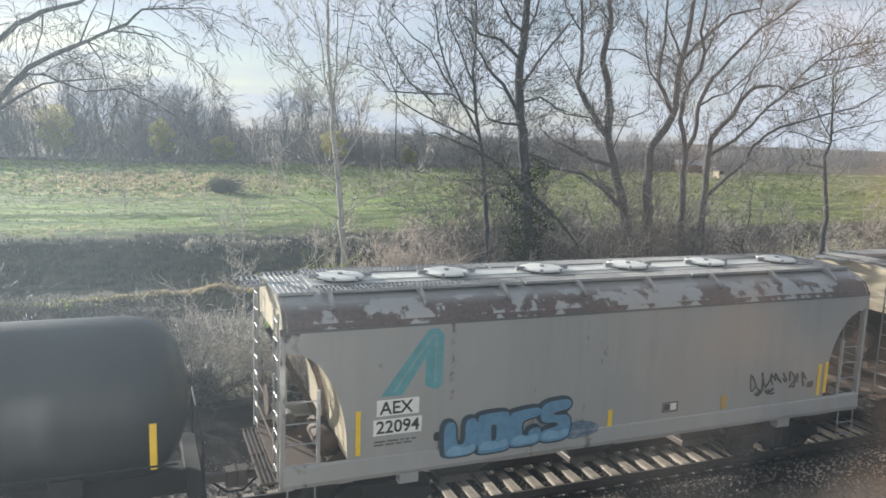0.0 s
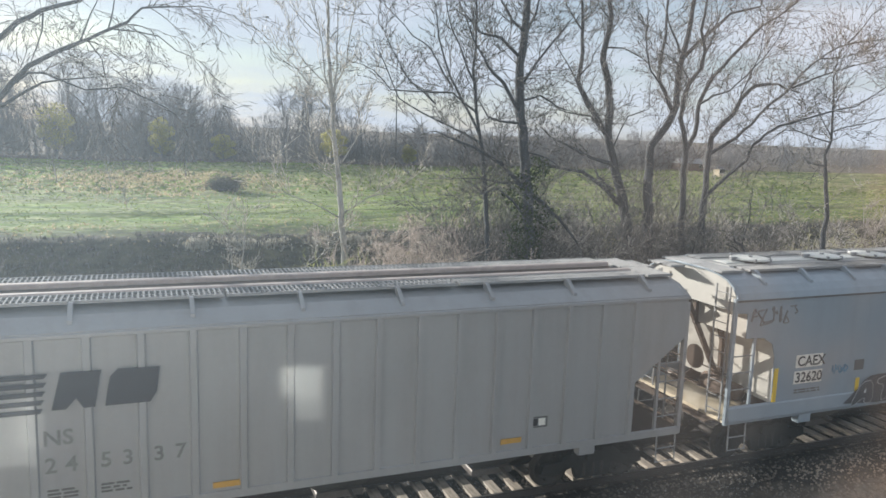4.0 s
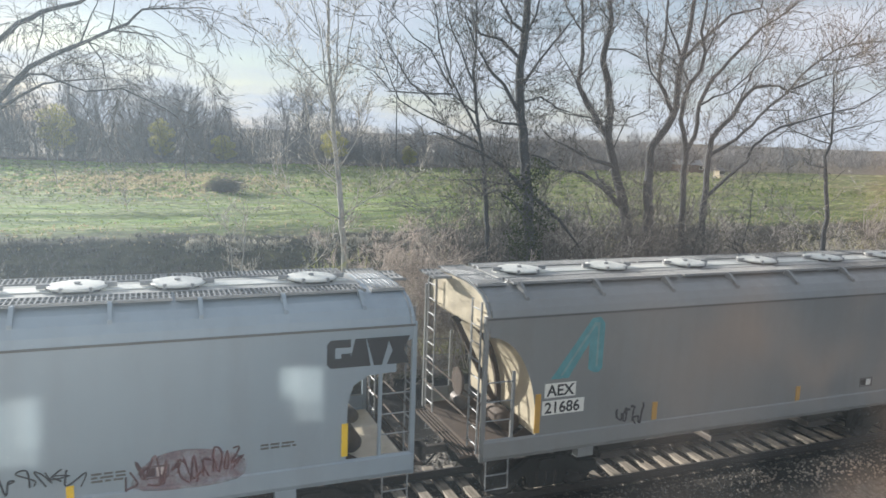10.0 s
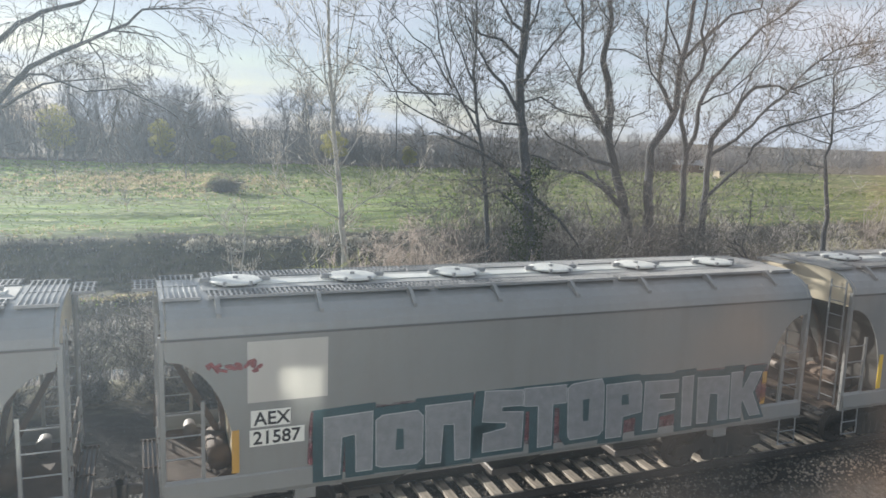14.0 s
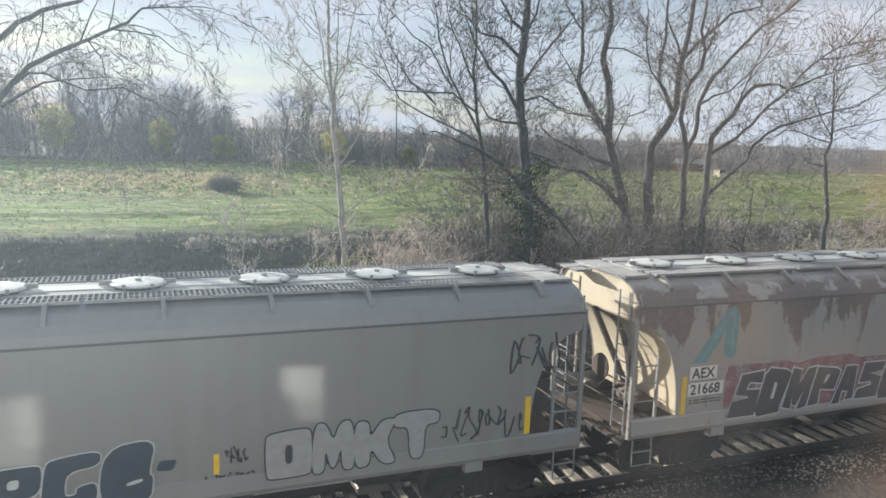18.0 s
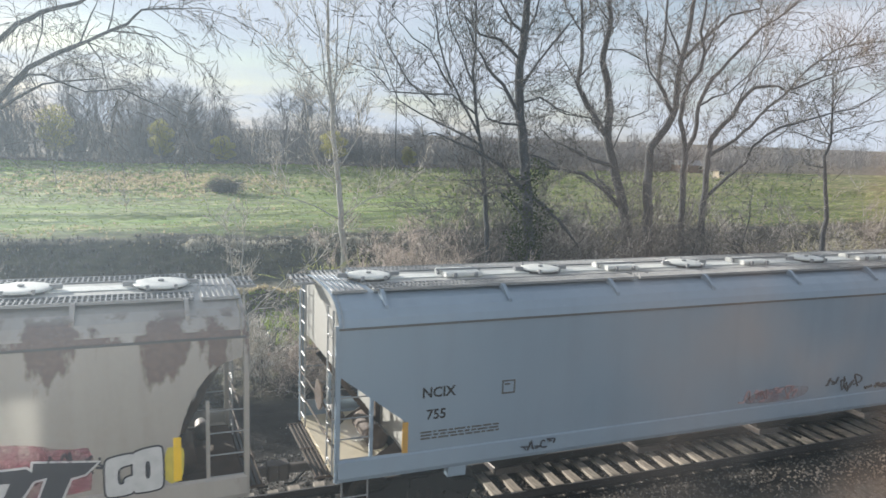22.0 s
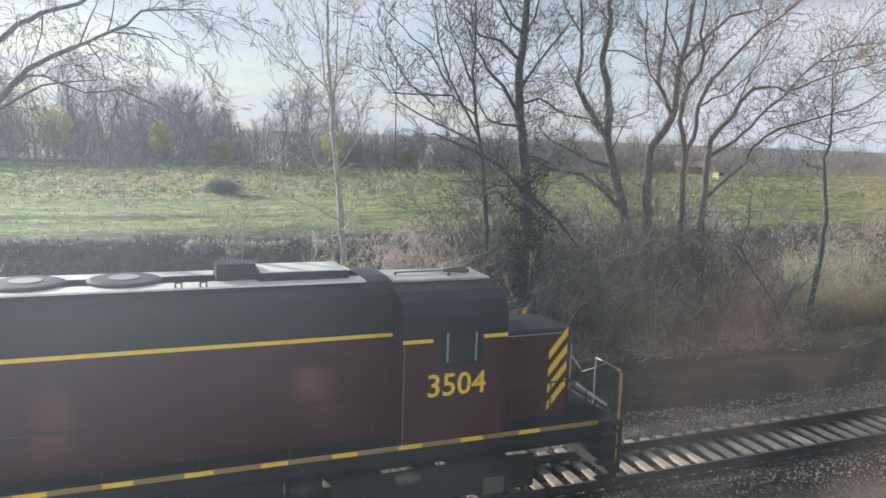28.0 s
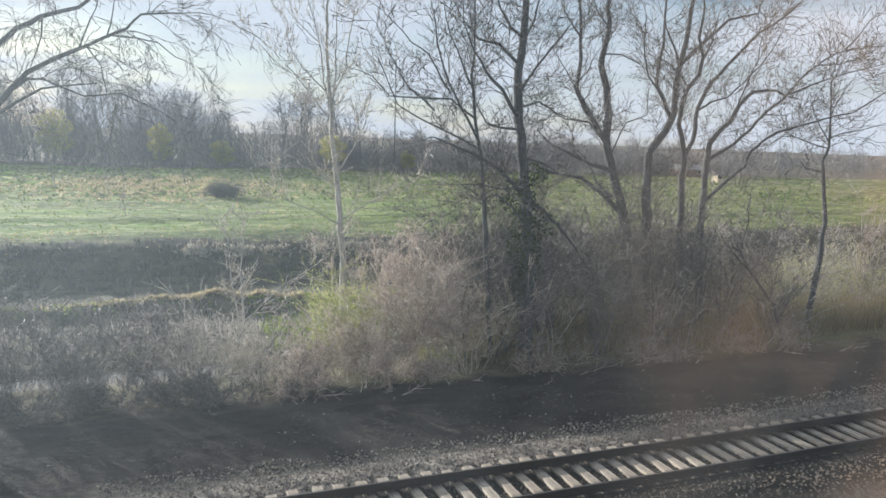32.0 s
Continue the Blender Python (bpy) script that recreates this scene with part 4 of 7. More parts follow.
def leaves(n, center, radii, size, seed, tall=1.0):
    """Loose pointed leaves in a rough egg-shaped cloud; returns vertices and triangles."""
    r = np.random.RandomState(seed)
    p = r.normal(0, 1, (n, 3))
    p /= np.linalg.norm(p, axis=1, keepdims=True)
    p = p * (r.uniform(.25, 1, (n, 1)) ** .5) * np.array(radii) + np.array(center)
    d, e = r.normal(0, 1, (n, 3)), r.normal(0, 1, (n, 3))
    d /= np.linalg.norm(d, axis=1, keepdims=True)
    e = np.cross(d, e)
    e /= np.linalg.norm(e, axis=1, keepdims=True)
    s = r.uniform(.6, 1.4, (n, 1)) * size
    v = np.stack([p - e * s * .5, p + d * s * tall, p + e * s * .5, p - d * s * .6], 1).reshape(-1, 3)
    f = (np.array([(0, 1, 2, 3)])[None] + (np.arange(n) * 4)[:, None, None]).reshape(-1, 4)
    return v, f


# ivy on the tall dark trunk
root, origin = ROOTS["ivy_oak"]
iv = merge([leaves(330, (13.15 - origin.x + .3 * math.sin(k * 1.7), .2 * math.cos(k), 3.2 + k * .5), (.5 + .45 * math.exp(-(k - 4) ** 2 / 6), .6, .5), .07, 40 + k) for k in range(9)])
part("ivy", spread("ivy", iv[0], iv[1], IVY), IVY, root, "dark ivy leaves on the trunk")


def shrub(x, y, width, height, twig, seed, label, stems=26, arch=.35, level=2, reach=.55, kids=5, mat2=None, leafn=0, category="shrub", haze=2600, wisp=.42, above=-9, girth=1.0, fine=.0042):
    g = Growth(seed)
    g.crook = .17
    R = g.r
    z0 = float(ground_z(x, y))
    for _ in range(stems):
        a, rad = R.uniform(0, 6.28), abs(R.gauss(0, .28)) * width * .5
        p = Vector((rad * math.cos(a) * 1.6, rad * math.sin(a), -.08))
        d = Vector((R.gauss(0, .42) * width / height, R.gauss(0, .3), 1)).normalized()
        ln = height * R.uniform(.65, 1.15)
        steps = 6
        r = R.uniform(.008, .02) * girth
        for s in range(steps):
            d = (d + Vector((R.gauss(0, .14), R.gauss(0, .14), -arch * R.uniform(.0, .8) * (s / steps)))).normalized()
            q = p + d * ln / steps
            rr0, rr1 = r * (1 - .7 * s / steps), r * (1 - .7 * (s + 1) / steps)
            g.seg(p, q, rr0, rr1)
            if s > 0:
                for _k in range(2):
                    side = Vector((R.gauss(0, 1), R.gauss(0, 1), R.gauss(.2, .6))).normalized()
                    g.branch(p.lerp(q, R.random()), d * .6 + side, ln * reach * R.uniform(.4, .9), rr1 * .6, level - 1, .7, arch * .12, 4, kids, .0055)
            p = q
    root = tagged(new("shrub"), label, category, "scrub along the bank")
    root.location = (x, y, z0)
    part("crown", g.fine_mesh("crown", twig, .011, haze, wisp, fine, .55, seed, above), twig, root)
    if leafn:
        v, f = leaves(leafn, (0, 0, height * .55), (width * .55, width * .4, height * .45), .05, seed)
        part("leaves", spread("leaves", v, f, mat2), mat2, root)
    return root


SCRUB = [  # x, y, width, height, twigs, label
    # the first three stand out of view, added to cast shade on the verge
    (-12.5, 11.6, 3.6, 4.6, TWIG_DARK, "tall dark unseen thicket added to shade the verge"), (-9.6, 11.0, 3.4, 4.4, TWIG_DARK, "tall dark unseen thicket added to shade the verge"), (-7.0, 11.8, 3.4, 4.2, TWIG_DARK, "tall dark unseen thicket added to shade the verge"),
    (-4.5, 12.0, 3.2, 3.4, TWIG_DARK, "grey-brown leafless thicket on the bank"), (-2.2, 11.0, 3.0, 3.1, TWIG_DARK, "grey-brown leafless thicket on the bank"),
    (-.2, 11.6, 3.0, 3.2, TWIG_DARK, "dark leafless thicket on the bank"), (1.6, 10.8, 2.8, 2.8, TWIG_BROWN, "grey-brown leafless thicket on the bank"),
    (3.3, 11.2, 2.4, 1.7, TWIG_PALE, "pale leafless thicket on the bank"), (5.0, 10.2, 2.4, 1.6, BRAMBLE, "low tangle of brown brambles"),
    (6.4, 10.4, 2.6, 2.3, BRAMBLE, "low tangle of brown brambles"), (8.6, 10.3, 3.0, 3.9, BRAMBLE, "high mound of brown brambles"),
    (10.2, 10.9, 3.0, 4.4, BRAMBLE, "high mound of brown brambles"), (11.8, 11.6, 2.6, 4.2, TWIG_BROWN, "dark leafless thicket under trees"),
    (14.4, 11.2, 3.0, 4.6, BRAMBLE, "brown leafless thicket under trees"), (16.4, 11.4, 3.2, 4.8, TWIG_BROWN, "dense brown thicket under the trees"),
    (18.4, 10.8, 3.0, 4.9, TWIG_BROWN, "dense brown thicket under the trees"), (20.6, 11.0, 3.4, 5.0, BRAMBLE, "dense brown thicket under the trees"),
    (23.0, 11.2, 3.2, 4.4, TWIG_BROWN, "dense brown thicket under the trees"), (25.5, 11.8, 3.2, 3.8, TWIG_BROWN, "brown leafless thicket on the bank"),
    (28.5, 12.0, 3.4, 4.0, BRAMBLE, "reddish-brown leafless thicket on the bank"), (31.8, 12.2, 3.6, 4.6, BRAMBLE, "reddish-brown leafless thicket on the bank"),
    (35.5, 12.0, 4.0, 5.0, TWIG_BROWN, "brown leafless thicket on the bank"), (40.0, 12.5, 4.4, 5.2, TWIG_BROWN, "brown leafless thicket on the bank"),
]
SCRUB += [(13.2 + 1.9 * k, 12.6 + .5 * math.sin(k * 2.3), 2.8, 4.6 + .9 * math.sin(k * 1.7), (TWIG_BROWN, BRAMBLE, TWIG_PALE)[k % 3], "mixed leafless thicket under the trees") for k in (0, 3, 6)]
SCRUB = [(x, y if x < 11 else y + 1.3, w, h if x < 11 else h * .98, tw if x < 13 or tw is TWIG_PALE else TWIG_DARK if int(x * 10) % 3 else TWIG_BROWN, lab) for x, y, w, h, tw, lab in SCRUB]
for k, (x, y, w, h, tw, lab) in enumerate(SCRUB):
    shrub(x, y, w, h, tw, 300 + k, lab, stems=int(14 + w * h * (1.2 if x < 3 else 1.4 if x < 11 else .15)), reach=.4, kids=3, haze=int(w * h * (150 if x < 3 else 380 if x < 11 else 45)), above=-9 if x < 11 else 1.7)
for k, (x, y, w, h, tw) in enumerate(((12.0, 11.6, 2.6, 6.4, TWIG_DARK), (13.3, 11.2, 2.4, 6.8, TWIG_DARK), (14.6, 11.8, 2.4, 5.6, TWIG_DARK), (17.0, 12.2, 2.6, 5.0, TWIG_BROWN), (18.9, 12.4, 2.6, 5.6, TWIG_DARK),
                                      (20.6, 12.6, 2.8, 6.4, TWIG_DARK), (22.4, 12.4, 2.8, 6.0, TWIG_DARK), (24.6, 12.4, 3.0, 4.8, TWIG_BROWN))):
    shrub(x, y + 1.1, w, h, tw, 360 + k, "tall dark tangle of twigs among the trunks", 16, .3, 2, .34, 4, haze=2300, wisp=.6, above=2.6, fine=.0068)
for k in range(9):
    shrub(23.5 + 2.3 * k + .6 * math.sin(k * 2.1), 15.0 + 1.2 * math.sin(k * 3.3), 1.5, 7.6 + 1.4 * math.sin(k * 1.3), TWIG_BROWN, 380 + k, "thin upright saplings on the creek's edge", 5, .12, 2, .2, 4, haze=1500)
shrub(6.7, 12.6, 2.1, 3.3, TWIG_GREEN, 400, "bright budding green bush", 24, .25, 2, .45, 4, TWIG_GREEN, 1300, haze=700)
for k in range(3, 16):  # pale arching canes in front of the thicket
    x = -3.5 + 1.9 * k + .7 * math.sin(k * 2.9)
    if x > 11.5 and k % 3:
        continue
    shrub(x, 9.7 + .5 * math.sin(k * 1.7), 2.4, (2.6 if x < 8 else 3.6) + .8 * math.sin(k * 2.2), TWIG_PALE, 460 + k, "pale arching dead canes on the bank", 7, .6, 1, .3, 3, haze=260)
for k in range(9):
    shrub(4.6 + 2.5 * k + .8 * math.sin(k * 2.7), 8.9 + .35 * math.sin(k * 3.1), 2.2, 1.15 + .35 * math.sin(k * 1.9), BRAMBLE, 490 + k, "low brown bramble at the verge's edge", 15 if k < 3 else 9, .5, 2, .5, 3, haze=1300 if k < 3 else 480, wisp=.3)
for k in range(8):  # dense thicket tops beside the line, added to shade the track
    shrub(8.2 + 2.2 * k, 12.7 + .4 * math.sin(k * 2.1), 2.8, 5.0 + .35 * math.sin(k * 1.3), (BRAMBLE if k < 2 else TWIG_DARK), 570 + k, "dense twiggy thicket on the bank", 9 if k < 2 else 6, .35, 2, .34, 3, haze=3000 if k < 2 else 1000, wisp=.36 if k < 2 else .5, above=3.4, fine=.0042 if k < 2 else .0062)
for k in range(11):  # dark low growth that hides the foot of the bank
    shrub(-13.5 + 1.75 * k + .5 * math.sin(k * 2.7), 9.6 + .5 * math.sin(k * 1.9), 2.6, 1.0 + .3 * math.sin(k * 2.3), TWIG_DARK, 540 + k, "low dark growth at the bank's foot", 16, .4, 2, .5, 3, haze=2200, wisp=.3)
GREENING = leafy("pale_greening_twigs", (.24, .235, .13), (.54, .51, .32), .6)
for k in range(11):
    shrub(12.5 + 2.3 * k, 14.2 + .5 * math.sin(k * 1.9), 3.4, 4.4 + .8 * math.sin(k * 2.7), GREENING, 440 + k, "pale greening thicket on the creek's edge", 16, .2, 2, .35, 2, GREENING, 700, haze=900)


# slender dark stems among the trunks
for k in range(20):
    shrub(11.2 + .82 * k + .4 * math.sin(k * 2.3), 10.9 + .9 * math.sin(k * 1.7), .9, 5.2 + 1.5 * math.sin(k * 2.9), TWIG_BARE, 600 + k, "slender dark bare saplings among the trunks", 3, .15, 2, .26, 4, haze=420, wisp=.6, girth=3.0, fine=.006)
# fallen branches at the foot of the thicket
for k, (x, y, ln, turn) in enumerate(((7.6, 7.6, .8, 12), (10.4, 8.4, .7, -25), (14.6, 8.3, 1.1, 8), (17.2, 8.6, 1.5, -6), (19.5, 8.0, .8, 30), (24.3, 8.4, 1.8, -18), (26.5, 7.6, 1.2, 6), (5.2, 8.3, .7, -30), (12.6, 7.2, .5, 55))):
    g = Growth(520 + k)
    g.crook = .16
    g.branch((0, 0, .05), (math.cos(radians(turn)), math.sin(radians(turn)), .06), ln, .022, 1, .6, .03, 6, 8, .006)
    root = tagged(new("fallen_branch"), "bleached fallen branch on the dark verge", "branch", "fallen branches")
    root.location = (x, y, float(ground_z(x, y)) + .02)
    part("wood", g.mesh("wood", BRAMBLE, 4), BRAMBLE, root)


# ---- beyond the creek: meadow, hedges, woods ----
def template(seed, height, kids, floor, limbs=9, depth=2, haze=130):
    """One bare far tree as segments about the origin."""
    g = Growth(seed)
    R = g.r
    p, d = Vector((0, 0, -.3)), Vector((0, 0, 1))
    n = 7
    for s in range(n):
        d = (d + Vector((R.gauss(0, .08), R.gauss(0, .08), 0))).normalized()
        q = p + d * height * .92 / n
        g.seg(p, q, height * .016 * (1 - .8 * s / n), height * .016 * (1 - .8 * (s + 1) / n))
        for _ in range(limbs // n + (1 if s > 1 else 0)):
            a = R.uniform(0, 6.28)
            nd = Vector((math.cos(a), math.sin(a), R.uniform(.5, 1.5)))
            g.branch(p.lerp(q, R.random()), nd, height * R.uniform(.2, .42) * (1.1 - .5 * s / n), floor * 1.8, depth, .7, 0, 3, kids, floor)
        p = q
    a, b, ra, rb = [np.array(q) for q in (g.a, g.b, g.ra, g.rb)]
    w = [q[:haze] for q in wisps(a[n:], b[n:], haze, height * .14, floor * .5, seed, .7)]
    return [np.concatenate(q) for q in zip((a, b, ra, rb), w)]


TEMPLATES = [template(700 + k, 1.0 * 12, 4, .018, 16, 1, 170) for k in range(7)]
BUSHY = [template(740 + k, 5.0, 4, .018, 16, 1) for k in range(4)]


def wood(name, spots, forms, mat, label, seed):
    r = np.random.RandomState(seed)
    A, B, RA, RB = [], [], [], []
    for x, y, scale in spots:
        a, b, ra, rb = forms[r.randint(len(forms))]
        th = r.uniform(0, 6.28)
        m = np.array([[math.cos(th), -math.sin(th), 0], [math.sin(th), math.cos(th), 0], [0, 0, 1]]) * scale
        at = np.array([x, y, float(ground_z(x, y)) - .1])
        A.append(a @ m.T + at), B.append(b @ m.T + at), RA.append(ra * max(scale, .8)), RB.append(rb * max(scale, .8))
    v, f = ribbons(np.concatenate(A), np.concatenate(B), np.concatenate(RA), np.concatenate(RB))
    return tagged(new(name, spread(name, v, f, mat)), label, "woodland", kind="stuff")


r = np.random.RandomState(77)
spots = []
for _ in range(190):  # tall wood behind the meadow, to one side
    x = r.uniform(-80, 20)
    spots.append((x, r.uniform(157, 190), (1.72 - .5 * np.clip((x - 9) / 8, 0, 1)) * r.uniform(.62, 1.05)))
for _ in range(150):
    x = r.uniform(16, 150)
    spots.append((x, r.uniform(157, 195), (.98 - .0025 * (x - 20)) * r.uniform(.65, 1.1)))
for _ in range(16):  # taller crowns that stand above the rest
    spots.append((r.uniform(31, 56), r.uniform(170, 195), r.uniform(1.4, 1.85)))
for _ in range(190):
    x = r.uniform(110, 520)
    spots.append((x, r.uniform(200, 330), r.uniform(.6, 1.05)))
wood("far_wood", spots, TEMPLATES, HAZY_WOOD, "grey-brown leafless wood behind the meadow", 5)
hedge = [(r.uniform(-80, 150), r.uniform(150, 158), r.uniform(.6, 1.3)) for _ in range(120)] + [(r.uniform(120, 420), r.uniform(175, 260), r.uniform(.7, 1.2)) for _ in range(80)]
wood("far_hedge", hedge, BUSHY, HAZY_WOOD, "dense leafless undergrowth at the wood's edge", 6)
# bare ground vegetation that closes the foot of the wood
vs = []
for k in range(370):
    if k < 210:
        x, y, hh = r.uniform(-85, 160), r.uniform(153, 172), r.uniform(4, 8)
        hh *= 1.5 if x < 14 else 1.0
    else:
        x, y, hh = r.uniform(110, 420), r.uniform(160, 270), r.uniform(5, 9)
    n = 250
    at = r.normal(0, .42, (n, 3)) * np.array([3.8, 2.4, 0]) + np.array([x, y, float(ground_z(x, y))])
    at[:, 2] += hh * r.beta(1.1, 1.7, n)
    up = r.normal(0, .38, (n, 3)) + np.array([0, 0, .9])
    vs.append(ribbons(at, at + up * r.uniform(.5, 1.9, (n, 1)), np.full(n, .036), np.full(n, .01), k))
v, f = merge(vs)
tagged(new("far_thicket", spread("far_thicket", v, f, HAZY_WOOD)), "dim brown thicket within the far wood", "woodland", kind="stuff")
# fresh green trees at the edge of the wood
for k, (x, y, hh, ww) in enumerate(((-14.5, 150, 11.5, 3.6), (4.6, 150.5, 9.5, 2.6), (16.6, 149.5, 6.4, 2.6), (40.6, 152, 8.0, 3.2), (57.3, 149, 5.2, 1.7))):
    root = tagged(new("tree"), "young tree in fresh yellow-green leaf at the wood's edge", "tree", "green trees at the wood")
    root.location = (x, y, float(ground_z(x, y)) - .1)
    a, b, ra, rb = TEMPLATES[k]
    s = hh / 12
    part("trunk", spread("trunk", *sticks(a * s, b * s, ra * s, rb * s), HAZY_WOOD), HAZY_WOOD, root)
    v, f = merge([leaves(620, (ww * .5 * math.sin(j * 2.1), ww * .4 * math.cos(j * 2.1), hh * (.3 + .09 * j)), (ww * .6, ww * .6, hh * .14), .17, 950 + 10 * k + j) for j in range(7)])
    part("crown", spread("crown", v, f, HAZY_GREEN), HAZY_GREEN, root)

# meadow: low dark bush, saplings, tussocks
shrub(9.4, 79, 4.2, 1.9, TWIG_DARK, 420, "low dark round bush in the meadow", 90, .5, 2, .5, 5, haze=5000)
for k, (x, y, hh) in enumerate(((-3.0, 82, 3.6), (-9.5, 92, 5.2), (29.3, 85, 4.2), (28.2, 86, 3.0), (1.5, 100, 2.6), (62, 90, 4.5), (75, 88, 3.8), (82, 96, 4.5), (-1.0, 60, 2.4))):
    a, b, ra, rb = TEMPLATES[k % 7]
    s = hh / 12
    root = tagged(new("sapling"), "thin bare sapling standing in the meadow", "sapling", "meadow saplings")
    root.location = (x, y, float(ground_z(x, y)) - .05)
    part("trunk", spread("trunk", *sticks(a * s, b * s, ra * s * 1.1, np.maximum(rb * s, .008)), TWIG_BROWN), TWIG_BROWN, root)


def tufts(name, n, sample, height, mat, seed, label, blades=6, width=.03):
    """Clumps of upright blades."""
    r = np.random.RandomState(seed)
    x, y = sample(r, n)
    z = ground_z(x, y)
    h = height * r.uniform(.5, 1.4, n)
    a = r.uniform(0, 6.28, (n, blades))
    out = h[:, None] * r.uniform(.15, .7, (n, blades))
    bx, by = x[:, None] + r.normal(0, .12, (n, blades)) * height * 2, y[:, None] + r.normal(0, .12, (n, blades)) * height * 2
    w = width * r.uniform(.6, 1.5, (n, blades))
    base = np.stack([bx, by, np.repeat(z[:, None], blades, 1) - .02], -1)
    side = np.stack([-np.sin(a), np.cos(a), np.zeros_like(a)], -1) * w[..., None]
    tip = base + np.stack([np.cos(a) * out, np.sin(a) * out, h[:, None] * r.uniform(.7, 1.1, (n, blades))], -1)
    v = np.stack([base - side, base + side, tip], 2).reshape(-1, 3)
    f = np.arange(n * blades * 3).reshape(-1, 3)
    return tagged(new(name, spread(name, v, f, mat)), label, "grass", kind="stuff")


def across(x0, x1, y0, y1):
    return lambda r, n: (r.uniform(x0, x1, n), r.uniform(y0, y1, n))


tufts("meadow_grass", 9000, across(-45, 130, 45.5, 76), .12, GRASS, 11, "short green meadow grass", 5, .05)
tufts("meadow_tussocks", 6500, across(-45, 120, 74, 149), .34, TUSSOCK, 22, "darker green tussocks in the meadow", 6, .07)
tufts("meadow_straw", 4600, lambda r, n: (r.normal(3, 9, n), r.normal(96, 10, n)), .3, DRYGRASS, 12, "dry tan tussocks in the meadow", 6, .05)
tufts("crest_fringe", 1100, lambda r, n: (4 + 2.9 * r.randint(0, 12, n) + r.normal(0, .6, n), r.normal(42.2, .3, n)), .3, FRINGE, 23, "bleached dead grass hanging over the bank", 6, .028)
tufts("bank_straw", 1600, across(-40, 110, 42, 50), .16, DRYGRASS, 13, "dry grass along the bank's crest", 6, .03)
tufts("bank_face_weeds", 4200, across(-40, 80, 38.5, 44), .34, TWIG_DARK, 21, "dark dead weeds on the far bank", 6, .022)
tufts("ledge_grass", 1600, across(-30, 70, 30.4, 33), .16, GRASS, 14, "green grass on the low ledge", 6, .03)
tufts("ledge_straw", 700, lambda r, n: (r.normal(4, 3.2, n), r.uniform(31.1, 32.3, n)), .22, DRYGRASS, 15, "tan reeds on the low ledge", 7, .03)
tufts("creek_grass", 9000, across(6, 75, 21.5, 31), .22, GRASS, 24, "short green grass on the flats beside the creek", 5, .035)
tufts("creek_reeds", 1500, across(-30, 70, 22, 30), .6, TWIG_BROWN, 16, "pale dead reeds beside the creek", 6, .018)
tufts("bank_weeds", 3000, across(-25, 60, 12.0, 15), .5, TWIG_BROWN, 17, "dry weeds along the near bank", 6, .014)
tufts("undergrowth", 8000, across(10, 60, 11.2, 18), 1.0, TWIG_GREEN, 19, "tall tan undergrowth behind the trees", 6, .015)

tufts("pale_undergrowth", 9000, lambda r, n: (r.uniform(11.5, 40, n), 11.0 + np.abs(r.normal(0, 2.2, n))), 1.5, DRYGRASS, 25, "pale backlit stalks under the trees", 5, .014)

# slim pole at the wood's edge
pole = tagged(new("utility_pole"), "thin grey utility pole at the edge of the wood", "pole")
pole.location = (54.6, 150, float(ground_z(54.6, 150)) - .2)
part("shaft", Shape().tube([(0, 0, 0), (-.3, 0, 26.6)], .14, 8, .09), BARK_DARK, pole)

# far farm buildings
def far_house(name, x, y, w, d, hh, roof_h, wall, roof, label, turn):
    root = tagged(new(name), label, "building")
    root.matrix_basis = pose(x, y, float(ground_z(x, y)) - .2, 0, 0, turn)
    part("wall", Shape().box(-w / 2, w / 2, -d / 2, d / 2, 0, hh), wall, root)
    part("roof", Shape().loft([[(s * (w / 2 + .3), -d / 2 - .4, hh - .1), (s * (w / 2 + .3), 0, hh + roof_h), (s * (w / 2 + .3), d / 2 + .4, hh - .1)] for s in (-1, 1)]), roof, root, "pitched pale roof")
    for k in (-.28, .28):
        win = part("window", Shape().box(k * w - .5, k * w + .5, -d / 2 - .03, -d / 2 + .02, 1.0, 2.1), WHITE, root)
        part("pane", Shape().box(k * w - .42, k * w + .42, -d / 2 - .05, -d / 2 - .031, 1.08, 2.02), GLASSY, win)


far_house("house", 136, 148, 7.5, 5, 2.2, 1.2, plain("far_brown_wall", (.16, .12, .10), .8), plain("far_pale_roof", (.26, .26, .26), .7), "small brown house with a pale roof beyond the meadow", -12)
far_house("shed", 124.5, 124, 1.5, 1.8, 2.0, .5, plain("far_cream_wall", (.62, .52, .38), .8), plain("far_dark_roof", (.12, .11, .11), .7), "little cream shed at the meadow's far edge", 10)


